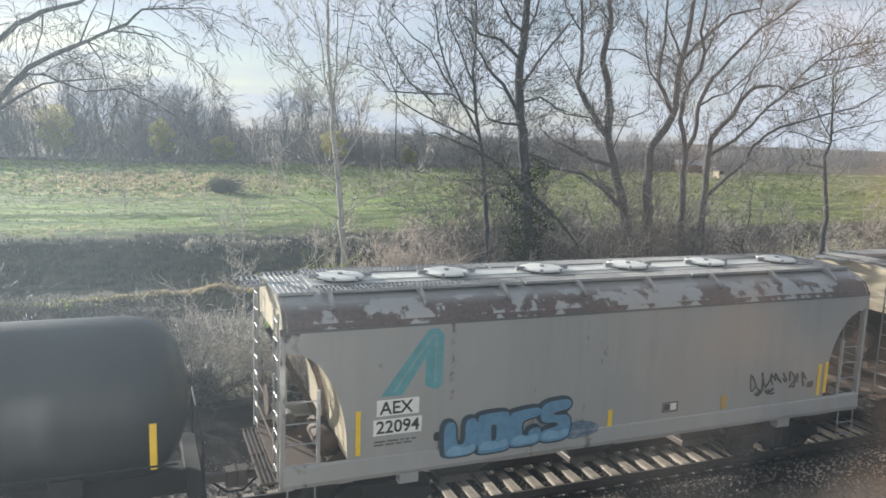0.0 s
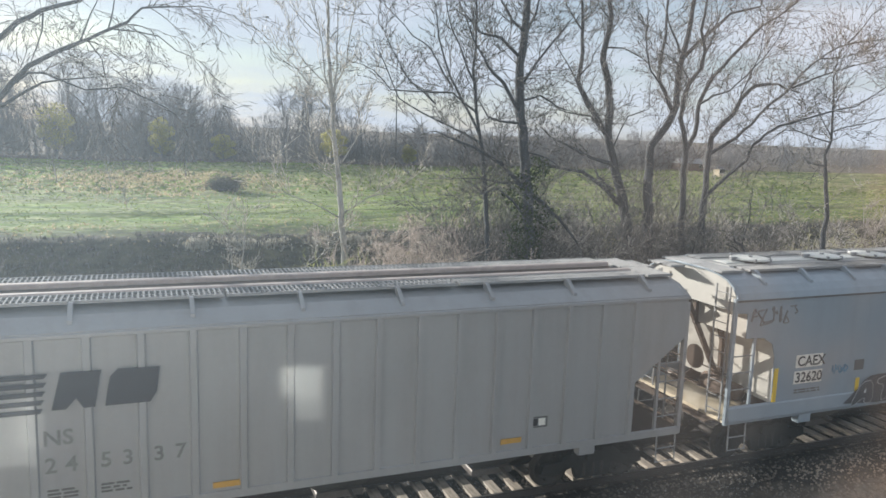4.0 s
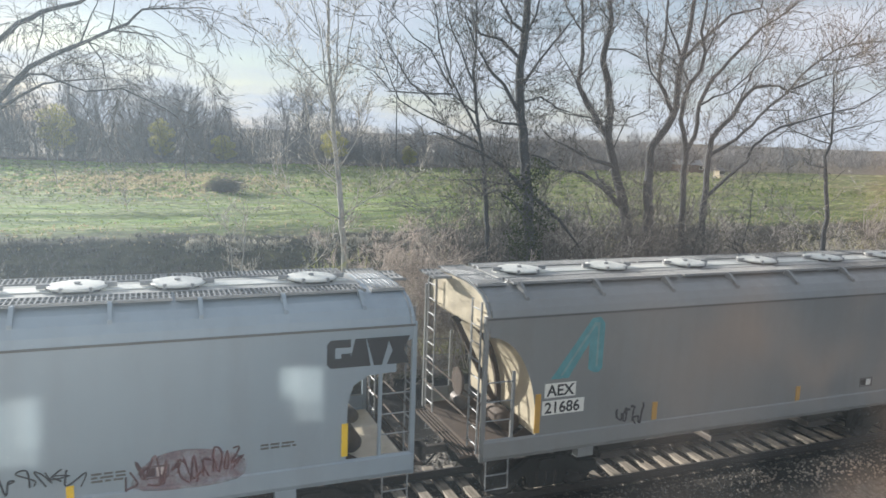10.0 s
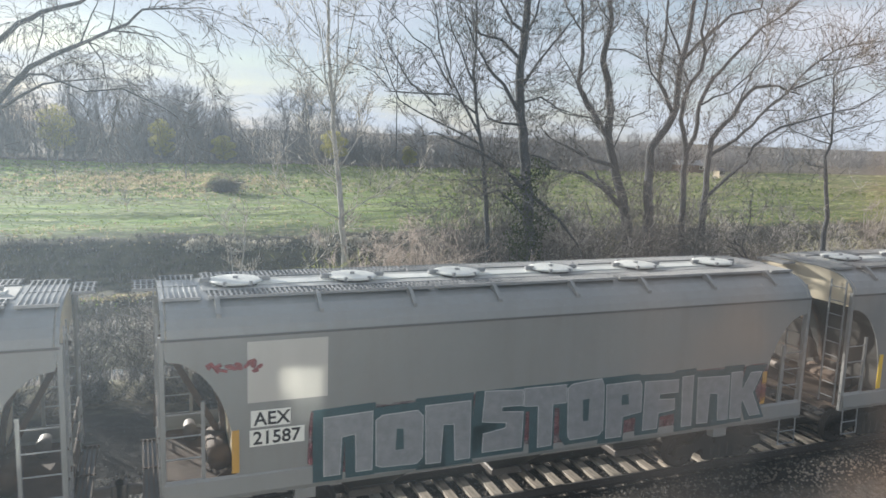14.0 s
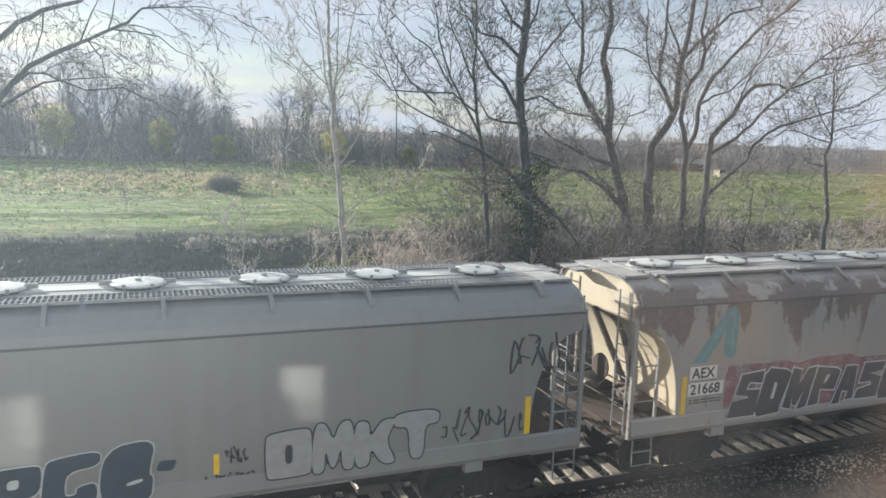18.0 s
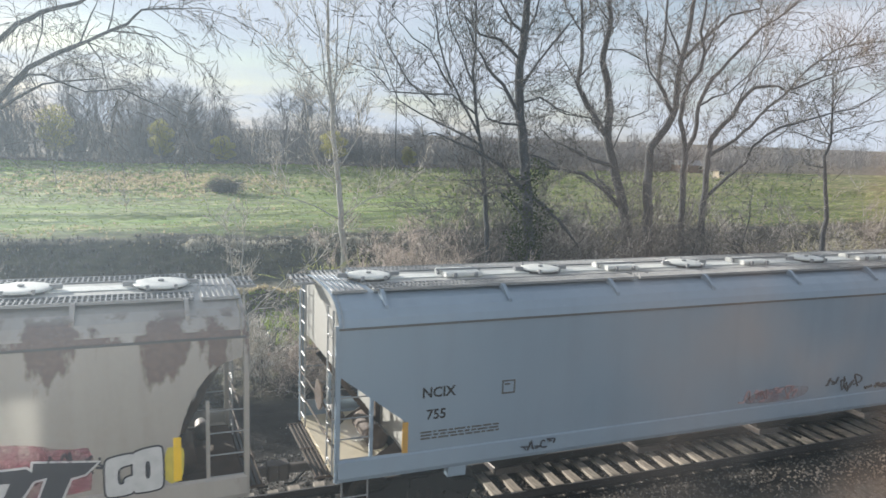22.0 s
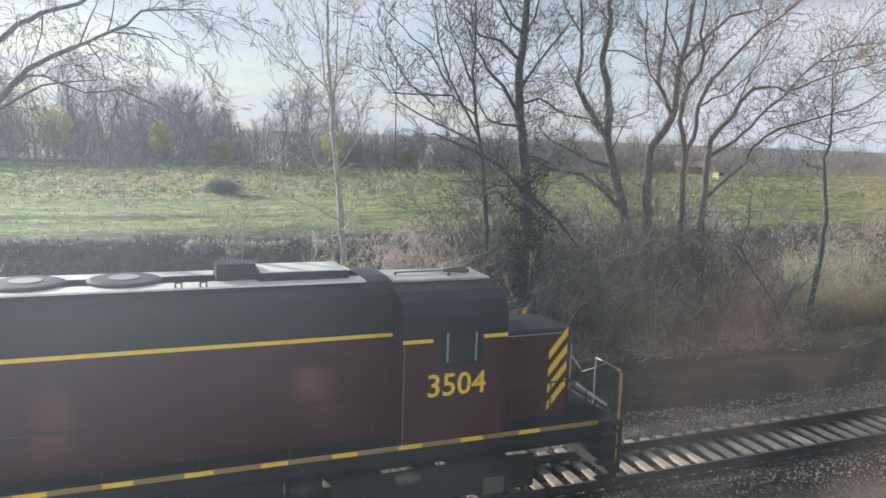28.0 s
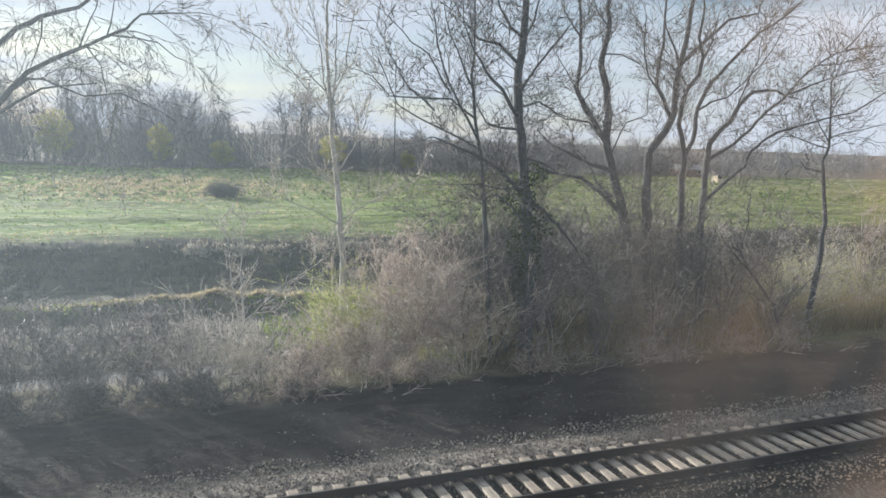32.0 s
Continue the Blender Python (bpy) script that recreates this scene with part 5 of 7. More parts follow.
# ---- the window that the view is seen through ----
def dusty_glass():
    m = bpy.data.materials.new("dusty_window_glass")
    m.use_nodes = True
    n, l = m.node_tree.nodes, m.node_tree.links
    n.clear()
    out, mix, clear, dust = n.new("ShaderNodeOutputMaterial"), n.new("ShaderNodeMixShader"), n.new("ShaderNodeBsdfTransparent"), n.new("ShaderNodeBsdfTranslucent")
    v = coords(n, l)
    sep = n.new("ShaderNodeSeparateXYZ")
    l.new(v, sep.inputs[0])
    wipe = n.new("ShaderNodeMapRange")
    wipe.inputs["From Min"].default_value, wipe.inputs["From Max"].default_value = .22, -.06
    wipe.interpolation_type = "SMOOTHSTEP"
    l.new(sep.outputs["X"], wipe.inputs["Value"])
    big = grain(n, l, v, 5.0, 3, .5, .3, .75)
    small = grain(n, l, v, 22.0, 5, .6, .35, .8)
    f1 = times(n, l, big, .008)
    rise = n.new("ShaderNodeMapRange")
    rise.inputs["From Min"].default_value, rise.inputs["From Max"].default_value = -.17, -.02
    rise.inputs["To Min"].default_value = .14
    l.new(sep.outputs["Z"], rise.inputs["Value"])
    f2 = times(n, l, times(n, l, wipe.outputs["Result"], rise.outputs["Result"]), .047)
    f3 = times(n, l, small, .005)
    s1 = times(n, l, f1, f2, "ADD")
    s2 = times(n, l, s1, f3, "ADD")
    warm = n.new("ShaderNodeMapRange")
    warm.inputs["From Min"].default_value, warm.inputs["From Max"].default_value = .2, .5
    l.new(sep.outputs["X"], warm.inputs["Value"])
    smear = times(n, l, warm.outputs["Result"], grain(n, l, v, 5.5, 3, .5, .35, .6))
    film = times(n, l, times(n, l, rise.outputs["Result"], .0075), times(n, l, smear, .033), "ADD")
    s3 = times(n, l, times(n, l, s2, film, "ADD"), .0036, "ADD")
    l.new(s3, mix.inputs["Fac"])
    tone = blend(n, l, smear, (.72, .87, 1.0), (1.0, .66, .45))
    l.new(tone, dust.inputs["Color"])
    low = n.new("ShaderNodeMapRange")
    low.inputs["From Min"].default_value, low.inputs["From Max"].default_value = .02, -.12
    l.new(sep.outputs["Z"], low.inputs["Value"])
    l.new(blend(n, l, times(n, l, smear, low.outputs["Result"]), (1, 1, 1), (.88, .80, .73)), clear.inputs["Color"])
    l.new(clear.outputs[0], mix.inputs[1])
    l.new(dust.outputs[0], mix.inputs[2])
    l.new(mix.outputs[0], out.inputs["Surface"])
    return m


# unseen wall, carried far along -x and painted pale to bounce sun onto the train
WALL_M = plain("plain_wall_paint", (.72, .70, .66), .8)
GY = -13.45
X0, X1, Z0, Z1 = -.62, 1.25, 6.55, 8.15
wsh = Shape().box(-26, X0, GY - .08, GY + .12, -1.1, 9.2).box(X1, 2.8, GY - .08, GY + .12, -1.1, 9.2)
wsh.box(X0, X1, GY - .08, GY + .12, -1.1, Z0).box(X0, X1, GY - .08, GY + .12, Z1, 9.2)
wall = tagged(new("wall_south", wsh.mesh("wall_south", WALL_M)), "plain unseen wall, added round the viewing window", "wall", kind="structure")
win = tagged(new("window_1"), "dusty window pane in a plain wall", "window", kind="structure")
win.location = (0, GY, 7.38)
fr = Shape()
fr.box(X0, X0 + .05, -.03, .03, Z0 - 7.38, Z1 - 7.38).box(X1 - .05, X1, -.03, .03, Z0 - 7.38, Z1 - 7.38)
fr.box(X0 + .05, X1 - .05, -.03, .03, Z0 - 7.38, Z0 - 7.33).box(X0 + .05, X1 - .05, -.03, .03, Z1 - 7.43, Z1 - 7.38)
part("window_frame", fr, GALV, win)
DUST = dusty_glass()
pane = part("pane", Shape().add([(X0 + .05, 0, Z0 - 7.33), (X1 - .05, 0, Z0 - 7.33), (X1 - .05, 0, Z1 - 7.43), (X0 + .05, 0, Z1 - 7.43)], [(0, 1, 2, 3)]), DUST, win, "dusty glass")


# two unseen windows added further along the wall; lamps before them imitate sun glints
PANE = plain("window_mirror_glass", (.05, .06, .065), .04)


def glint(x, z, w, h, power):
    """An added area lamp for a patch of mirrored sun. x, z: where it strikes the train's side. Returns the lamp's place
    before the wall.
    """
    lamp = new("glint_lamp", bpy.data.lights.new("glint_lamp", "AREA"))
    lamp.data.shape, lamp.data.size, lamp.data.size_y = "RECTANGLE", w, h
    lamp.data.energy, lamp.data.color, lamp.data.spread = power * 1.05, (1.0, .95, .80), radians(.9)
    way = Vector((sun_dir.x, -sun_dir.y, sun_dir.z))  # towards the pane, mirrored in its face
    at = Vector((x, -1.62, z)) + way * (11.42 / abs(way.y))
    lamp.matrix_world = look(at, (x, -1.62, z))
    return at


def wall_window(name, at, w, h):
    root = tagged(new(name), "plain unseen window behind an added glint lamp", "window", kind="structure")
    root.location = (at.x, GY + .12, at.z)
    fr = Shape().box(-w / 2 - .06, -w / 2, 0, .03, -h / 2 - .06, h / 2 + .06).box(w / 2, w / 2 + .06, 0, .03, -h / 2 - .06, h / 2 + .06)
    fr.box(-w / 2, w / 2, 0, .03, -h / 2 - .06, -h / 2).box(-w / 2, w / 2, 0, .03, h / 2, h / 2 + .06)
    part("window_frame", fr, GALV, root)
    part("pane", Shape().box(-w / 2, w / 2, .002, .012, -h / 2, h / 2), PANE, root, "dark mirroring glass")


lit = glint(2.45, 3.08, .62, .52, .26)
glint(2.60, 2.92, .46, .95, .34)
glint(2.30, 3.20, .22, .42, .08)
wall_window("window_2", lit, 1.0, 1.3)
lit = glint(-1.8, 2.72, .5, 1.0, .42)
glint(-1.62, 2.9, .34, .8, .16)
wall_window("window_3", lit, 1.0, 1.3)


# ---- the train: places along it are metres ahead of x = 0 at the start ----
PACE_T = [0, 14, 18, 21, 25, 28, 30, 40]
PACE_V = [5.24, 5.24, 5.29, 5.34, 5.42, 5.56, 5.68, 5.68]
_gt = np.linspace(0, 40, 4001)
_gv = np.interp(_gt, PACE_T, PACE_V)
_gs = np.concatenate([[0], np.cumsum((_gv[1:] + _gv[:-1]) * .005)])


def run(t):
    return float(np.interp(t, _gt, _gs))


TRAIN = []  # (vehicle, place along the train)
WHEELS = []  # (wheelset, place on its vehicle, radius)


def vehicle(name, label, category, u0, u1):
    ob = tagged(new(name), label, category, "vehicles of the train")
    ob.location = ((u0 + u1) / 2, 0, 0)
    TRAIN.append((ob, (u0 + u1) / 2))
    return ob, (u1 - u0) / 2


def bogie(car, x, axles=(-.89, .89), r=.42, frame_y=1.02):
    for side in (-1, 1):
        pts = [(x - 1.25, .42), (x - 1.2, .62), (x - .75, .66), (x - .45, .86), (x + .45, .86), (x + .75, .66), (x + 1.2, .62), (x + 1.25, .42),
               (x + .95, .36), (x + .5, .5), (x + .4, .22), (x - .4, .22), (x - .5, .5), (x - .95, .36)]
        part("truck_frame", Shape().plate(pts, side * frame_y - .06, side * frame_y + .06), DARK, car, "", False, .012)
        sp = Shape()
        for k in (-.22, 0, .22):
            sp.tube([(x + k, side * frame_y, .28), (x + k, side * frame_y, .56)], .075, 8)
        part("springs", sp, WHEEL, car)
    part("bolster", Shape().box(x - .2, x + .2, -1.15, 1.15, .62, .84, .03), DARK, car)
    for a in axles:
        sh = Shape()
        for side in (-1, 1):
            y = side * .7525
            rings = []
            for yy, rr in ((-.07, r * .3), (-.07, r + .026), (-.04, r + .026), (-.03, r), (.06, r - .006), (.06, r * .8), (.02, r * .72), (.02, r * .3)):
                rings.append([(rr * math.cos(q), y + side * yy, rr * math.sin(q)) for q in (2 * math.pi * j / 24 for j in range(24))])
            sh.loft(rings)
            for j in range(4):
                q = j * math.pi / 2
                sh.box(.62 * r * math.cos(q) - .03, .62 * r * math.cos(q) + .03, y + side * .02, y + side * .045, .62 * r * math.sin(q) - .03, .62 * r * math.sin(q) + .03)
        sh.tube([(0, -1.05, 0), (0, 1.05, 0)], .085, 10)
        ob = part("wheelset", sh, WHEEL, car, "steel wheels on their axle", True)
        ob.location = (x + a, 0, r)
        WHEELS.append((ob, (x + a, 0, r), r))


def coupler(car, x, way):
    sh = Shape().box(x, x + way * .62, -.08, .08, .78, .95, .02) if way > 0 else Shape().box(x - .62, x, -.08, .08, .78, .95, .02)
    k = x + way * .62
    sh.box(min(k, k + way * .22), max(k, k + way * .22), -.17, .13, .70, 1.02, .03)
    part("coupler", sh, STEEL, car, "rusty knuckle coupler", False, .01)
    part("air_hose", Shape().tube([(x, .3, .9), (x + way * .25, .28, .62), (x + way * .5, .2, .45), (x + way * .66, .1, .5)], .028, 6), DARK, car)


def ladder(car, x, y, z0, z1, along=True, width=.42, rungs=7, mat=None, name="ladder"):
    """Two rails and their rungs; along: it lies in the side, else across the end."""
    sh = Shape()
    ends = ((x, y), (x + width, y)) if along else ((x, y), (x, y + width))
    for a, b in ends:
        sh.box(a - .015, a + .015, b - .015, b + .015, z0, z1)
    for k in range(rungs):
        z = z0 + (k + .5) * (z1 - z0) / rungs
        (a, b), (c, d) = ends
        sh.tube([(a, b, z), (c, d, z)], .013, 6)
    part(name, sh, mat or GALV, car)


def grating(car, x0, x1, y0, y1, z, cross=True, mat=None, name="running_board"):
    """Open steel tread: slats across with edge bars and brackets."""
    sh = Shape()
    n = max(4, int((x1 - x0) / .085))
    for k in range(n):
        x = x0 + (k + .5) * (x1 - x0) / n
        sh.box(x - .010, x + .010, y0, y1, z - .04, z + .004)
    for y in (y0, y1):
        sh.box(x0, x1, y - .012, y + .012, z - .045, z + .004)
    sh.box(x0, x1, (y0 + y1) / 2 - .01, (y0 + y1) / 2 + .01, z - .03, z - .002)
    board = part(name, sh, mat or GALV, car, "galvanised steel grating", kind="stuff")
    # added dark strip: the shade seen between the slats, as a coloured sheet
    part("shade_strip", Shape().box(x0 + .02, x1 - .02, y0 + .02, y1 - .02, z - .052, z - .042), GRIME_SHADE, board)
    return board


def plate_sign(car, text, x, z, w, h, back=WHITE, ink=INK, y=-1.612):
    pl = part("stencil_panel", Shape().box(x, x + w, y - .002, y + .004, z, z + h), back, car, "white stencil panel") if back else car
    lettering("marking", text, h * (.8 if back else 1), ink, pl, x + w * .06, y - .006, z + (h * .1 if back else 0))


def bars(car, x, z, w, rows, mat=None, y=-1.612, h=.035, gap=.06, seed=0):
    R = random.Random(seed)
    sh = Shape()
    for k in range(rows):
        a = x
        while a < x + w - .05:
            b = min(x + w, a + R.uniform(.06, .22))
            sh.box(a, b, y - .001, y + .003, z - k * gap - h, z - k * gap)
            a = b + .035
    part("fine_print", sh, mat or SEAM, car, "small unreadable print")


def blob(cx, cz, w, h, R, corners=10, rough=.16, slant=.15):
    pts = []
    for k in range(corners):
        a = 2 * math.pi * k / corners + .3
        sx, sz = math.copysign(abs(math.cos(a)) ** .45, math.cos(a)), math.copysign(abs(math.sin(a)) ** .45, math.sin(a))
        x, z = sx * w / 2 * R.uniform(1 - rough, 1 + rough), sz * h / 2 * R.uniform(1 - rough, 1 + rough)
        pts.append((cx + x + z * slant, cz + z))
    return pts


def soften(pts, rounds=2):
    """Cuts the corners of an outline."""
    for _ in range(rounds):
        pts = [(a[0] + (b[0] - a[0]) * t, a[1] + (b[1] - a[1]) * t) for a, b in zip(pts, pts[1:] + pts[:1]) for t in (.22, .78)]
    return pts


def drape(pts, proud, thick=.002):
    """A thin coat of paint that lies on the side and bends out over the sill."""
    at = lambda z: -(1.604 + (2.5 - z) * .05)
    return Shape().loft([[(x, at(z) - proud + d, z) for x, z in pts] for d in (0, thick)])


GLYPHS = {  # block shapes in a unit cell: outline, then the slits cut in it
    "arch": [((0, 0), (0, 1), (1, 1), (1, 0), (.68, 0), (.64, .64), (.36, .64), (.32, 0))],
    "ring": [((.02, .06), (.0, .92), (.14, 1), (.9, 1), (1, .88), (1, .08), (.88, 0), (.12, 0)), ((.42, .3), (.42, .7), (.58, .7), (.58, .3))],
    "zig": [((0, 0), (0, .3), (.58, .36), (.58, .46), (.0, .5), (.04, 1), (1, 1), (1, .74), (.44, .72), (.44, .64), (1, .6), (.97, 0))],
    "tee": [((-.05, .7), (-.05, 1), (1.05, 1), (1.05, .7), (.69, .7), (.67, 0), (.33, 0), (.31, .7))],
    "loop": [((0, 0), (0, 1), (.9, 1), (1, .9), (1, .42), (.46, .36), (.42, 0)), ((.42, .6), (.42, .78), (.62, .78), (.62, .6))],
    "flag": [((0, 0), (0, 1), (1, 1), (1, .74), (.42, .72), (.42, .6), (.9, .58), (.9, .36), (.42, .34), (.4, 0))],
    "fork": [((0, 0), (0, 1), (.34, 1), (.36, .6), (.64, 1), (1, 1), (.72, .52), (1, 0), (.64, 0), (.38, .42), (.34, 0))],
    "bar": [((.2, 0), (.14, 1), (.86, 1), (.8, 0))],
    "cup": [((0, .12), (0, 1), (.34, 1), (.36, .32), (.62, .32), (.62, 1), (1, 1), (1, 0), (.12, 0))],
    "hook": [((.1, 0), (0, .12), (0, .9), (.12, 1), (1, 1), (1, .74), (.4, .72), (.4, .28), (.62, .28), (.62, .42), (1, .46), (1, 0))],
    "wedge": [((0, 0), (.28, 1), (.72, 1), (1, 0), (.68, 0), (.6, .28), (.4, .28), (.32, 0)), ((.46, .5), (.5, .74), (.54, .5))],
    "double": [((0, 0), (.08, 1), (.34, 1), (.5, .6), (.66, 1), (.95, 1), (1, 0), (.7, 0), (.68, .5), (.54, .08), (.44, .08), (.32, .5), (.3, 0))],
    "full": [((0, 0), (0, 1), (1, 1), (.9, .45), (1, .4), (1, 0)), ((.5, .3), (.5, .36), (.8, .4), (.8, .34))],
}


def outset(pts, d):
    """An outline moved outwards by d."""
    area = sum(a[0] * b[1] - b[0] * a[1] for a, b in zip(pts, pts[1:] + pts[:1]))
    sg = 1 if area > 0 else -1
    out = []
    for a, p, b in zip(pts[-1:] + pts[:-1], pts, pts[1:] + pts[:1]):
        e, f = Vector((p[0] - a[0], p[1] - a[1])), Vector((b[0] - p[0], b[1] - p[1]))
        if e.length < 1e-6 or f.length < 1e-6:
            out.append(p)
            continue
        m, n = Vector((e.y, -e.x)).normalized() * sg, Vector((f.y, -f.x)).normalized() * sg
        q = m + n
        k = d * 2 / max(q.length_squared, .9)
        out.append((p[0] + q.x * k, p[1] + q.y * k))
    return out


def piece(car, cells, bottom, top, fill, edge, seed, label, line=.03, backing=None, back_by=.09, back_shift=(-.05, -.03), cloud=None, rise=.2, lean=.0, round_=0, jag=.0, glaze=None):
    """A sprayed row of blocks. cells: (shape, x0, x1); bottom and top: heights at the row's two ends."""
    R = random.Random(seed)
    xa, xb = cells[0][1], cells[-1][2]
    def at(x, t):
        k = (x - xa) / (xb - xa)
        lo, hi = bottom[0] + (bottom[1] - bottom[0]) * k, top[0] + (top[1] - top[0]) * k
        return lo + (hi - lo) * t
    if cloud:
        n = 22
        crest = [(xa - .25 + (xb - xa + .45) * k / n, at(xa + (xb - xa) * k / n, 1) + rise * R.uniform(.35, 1.1)) for k in range(n + 1)]
        foot = [(xb + .12, at(xb, .05)), (xa - .3, at(xa, -.02))]
        part("spray_cloud", drape(soften(crest[::-1] + foot[1:] + foot[:1], 1), .001), cloud, car, "hazy sprayed background")
    for i, (shape, x0, x1) in enumerate(cells):
        up, dn, tip = R.uniform(-.05, .07), R.uniform(-.05, .03), R.uniform(-.05, .05)
        def put(p, q, k=0.0):
            t = q * (1 + up + tip * (p - .5)) + dn * (1 - q)
            return (x0 + (x1 - x0) * p + lean * (q - .5) + R.uniform(-jag, jag), at(x0 + (x1 - x0) * p, t) + R.uniform(-jag, jag))
        body = [put(p, q) for p, q in GLYPHS[shape][0]]
        body = soften(body, round_) if round_ else body
        z = i * .00025
        base = None
        if backing:
            base = part("graffiti_block", drape([(a + back_shift[0], b + back_shift[1]) for a, b in outset(body, back_by)], .003 + z), backing, car, "dark sprayed depth behind the blocks")
        o = part("graffiti_outline", drape(outset(body, line), .0065 + z), edge, car, "sprayed outline")
        part("graffiti_fill", drape(body, .010 + z), fill, o, label)
        for slit in GLYPHS[shape][1:]:
            hole = [put(p, q) for p, q in slit]
            part("graffiti_slit", drape(soften(hole, 1) if round_ else hole, .0135 + z), backing or edge, o)
        if glaze:
            low = [(x0 + (x1 - x0) * p, at(x0 + (x1 - x0) * p, q)) for p, q in ((.06, .04), (.94, .04), (.9, .3), (.6, .2), (.3, .32), (.1, .22))]
            part("graffiti_glaze", drape(soften(low, 2), .0165 + z), glaze, o)


def cells(names, x0, x1, gap=.04, narrow=()):
    """Blocks side by side; those named in narrow take half a width."""
    names = names.split()
    w = [.5 if i in narrow else 1.0 for i in range(len(names))]
    unit, x, out = (x1 - x0) / sum(w), x0, []
    for nm, k in zip(names, w):
        out.append((nm, x + gap / 2, x + k * unit - gap / 2))
        x += k * unit
    return out


def scrawl(car, x0, x1, z0, z1, seed, mat, strokes=8, r=.014, label="thin sprayed scribble", y=-1.613):
    R = random.Random(seed)
    sh = Shape()
    w = (x1 - x0) / strokes
    for k in range(strokes):
        cx = x0 + (k + .5) * w
        pts = [(cx + R.uniform(-.7, .7) * w, y, R.uniform(z0, z1)) for _ in range(5)]
        path = []
        for j in range(len(pts) - 1):
            for q in range(4):
                t = q / 4
                p0, p1, p2, p3 = pts[max(j - 1, 0)], pts[j], pts[j + 1], pts[min(j + 2, len(pts) - 1)]
                path.append(tuple(.5 * ((2 * b) + (c - a) * t + (2 * a - 5 * b + 4 * c - d) * t * t + (3 * b - a - 3 * c + d) * t ** 3) for a, b, c, d in zip(p0, p1, p2, p3)))
        part("scribble", Shape().tube(path, r, 4), mat, car, label)


SPRAY_BLUE = plain("sprayed_blue", (.09, .20, .31), .55, vary=.5)
SPRAY_SILVER = plain("sprayed_silver", (.24, .25, .265), .45, .3, vary=.4)
SPRAY_DARK = plain("sprayed_black", (.035, .037, .045), .55, vary=.3)
SPRAY_PALE = plain("sprayed_pale_grey", (.44, .45, .46), .6, vary=.3)
SPRAY_RED = plain("sprayed_dull_red", (.22, .06, .06), .6, vary=.5)
SPRAY_PURPLE = plain("sprayed_plum", (.075, .045, .05), .6, vary=.5)
FADED = plain("washed_out_red", (.34, .25, .27), .6, vary=.3)
WASHED = plain("washed_grey_spray", (.16, .16, .165), .7, vary=.5)
NAVY = plain("sprayed_navy", (.022, .04, .058), .55, vary=.35)
TEAL_DARK = plain("sprayed_deep_teal", (.025, .06, .07), .6, vary=.4)
SKY_BLUE = plain("sprayed_light_blue", (.16, .30, .42), .6, vary=.4)


def haze_paint(name, base, cover):
    """Thin overspray: the paint below shows through its speckle."""
    m, n, l, b = shader(name, base, .7)
    v = coords(n, l)
    t, x = n.new("ShaderNodeBsdfTransparent"), n.new("ShaderNodeMixShader")
    l.new(times(n, l, times(n, l, grain(n, l, v, 3.0, 5, .7, .3, .65), grain(n, l, v, 40.0, 3, .6, .2, .6)), cover), x.inputs["Fac"])
    l.new(t.outputs[0], x.inputs[1])
    l.new(b.outputs[0], x.inputs[2])
    l.new(x.outputs[0], n["Material Output"].inputs["Surface"])
    return m


BLUE_HAZE = haze_paint("blue_overspray", (.08, .18, .30), .7)
SPRAY_WASH = plain("thin_silver_wash", (.30, .305, .31), .5, .2, vary=.3)
ROSE_HAZE = haze_paint("rose_overspray", (.30, .09, .12), .75)
FAINT_ROSE = haze_paint("faint_rose_overspray", (.26, .12, .13), .4)
RED_HAZE = haze_paint("red_overspray", (.17, .045, .06), .9)
SPRAY_YELLOW = plain("sprayed_yellow", (.5, .42, .06), .6, vary=.4)


def roof_profile(style):
    if style == "flat":  # angular roof of the ribbed car
        return [(1.60, 4.17), (1.60, 4.22), (1.25, 4.40), (.95, 4.46), (.5, 4.50)]
    return [(1.60, 4.0), (1.61, 4.03), (1.56, 4.16), (1.44, 4.30), (1.24, 4.42), (.95, 4.50), (.5, 4.545)]


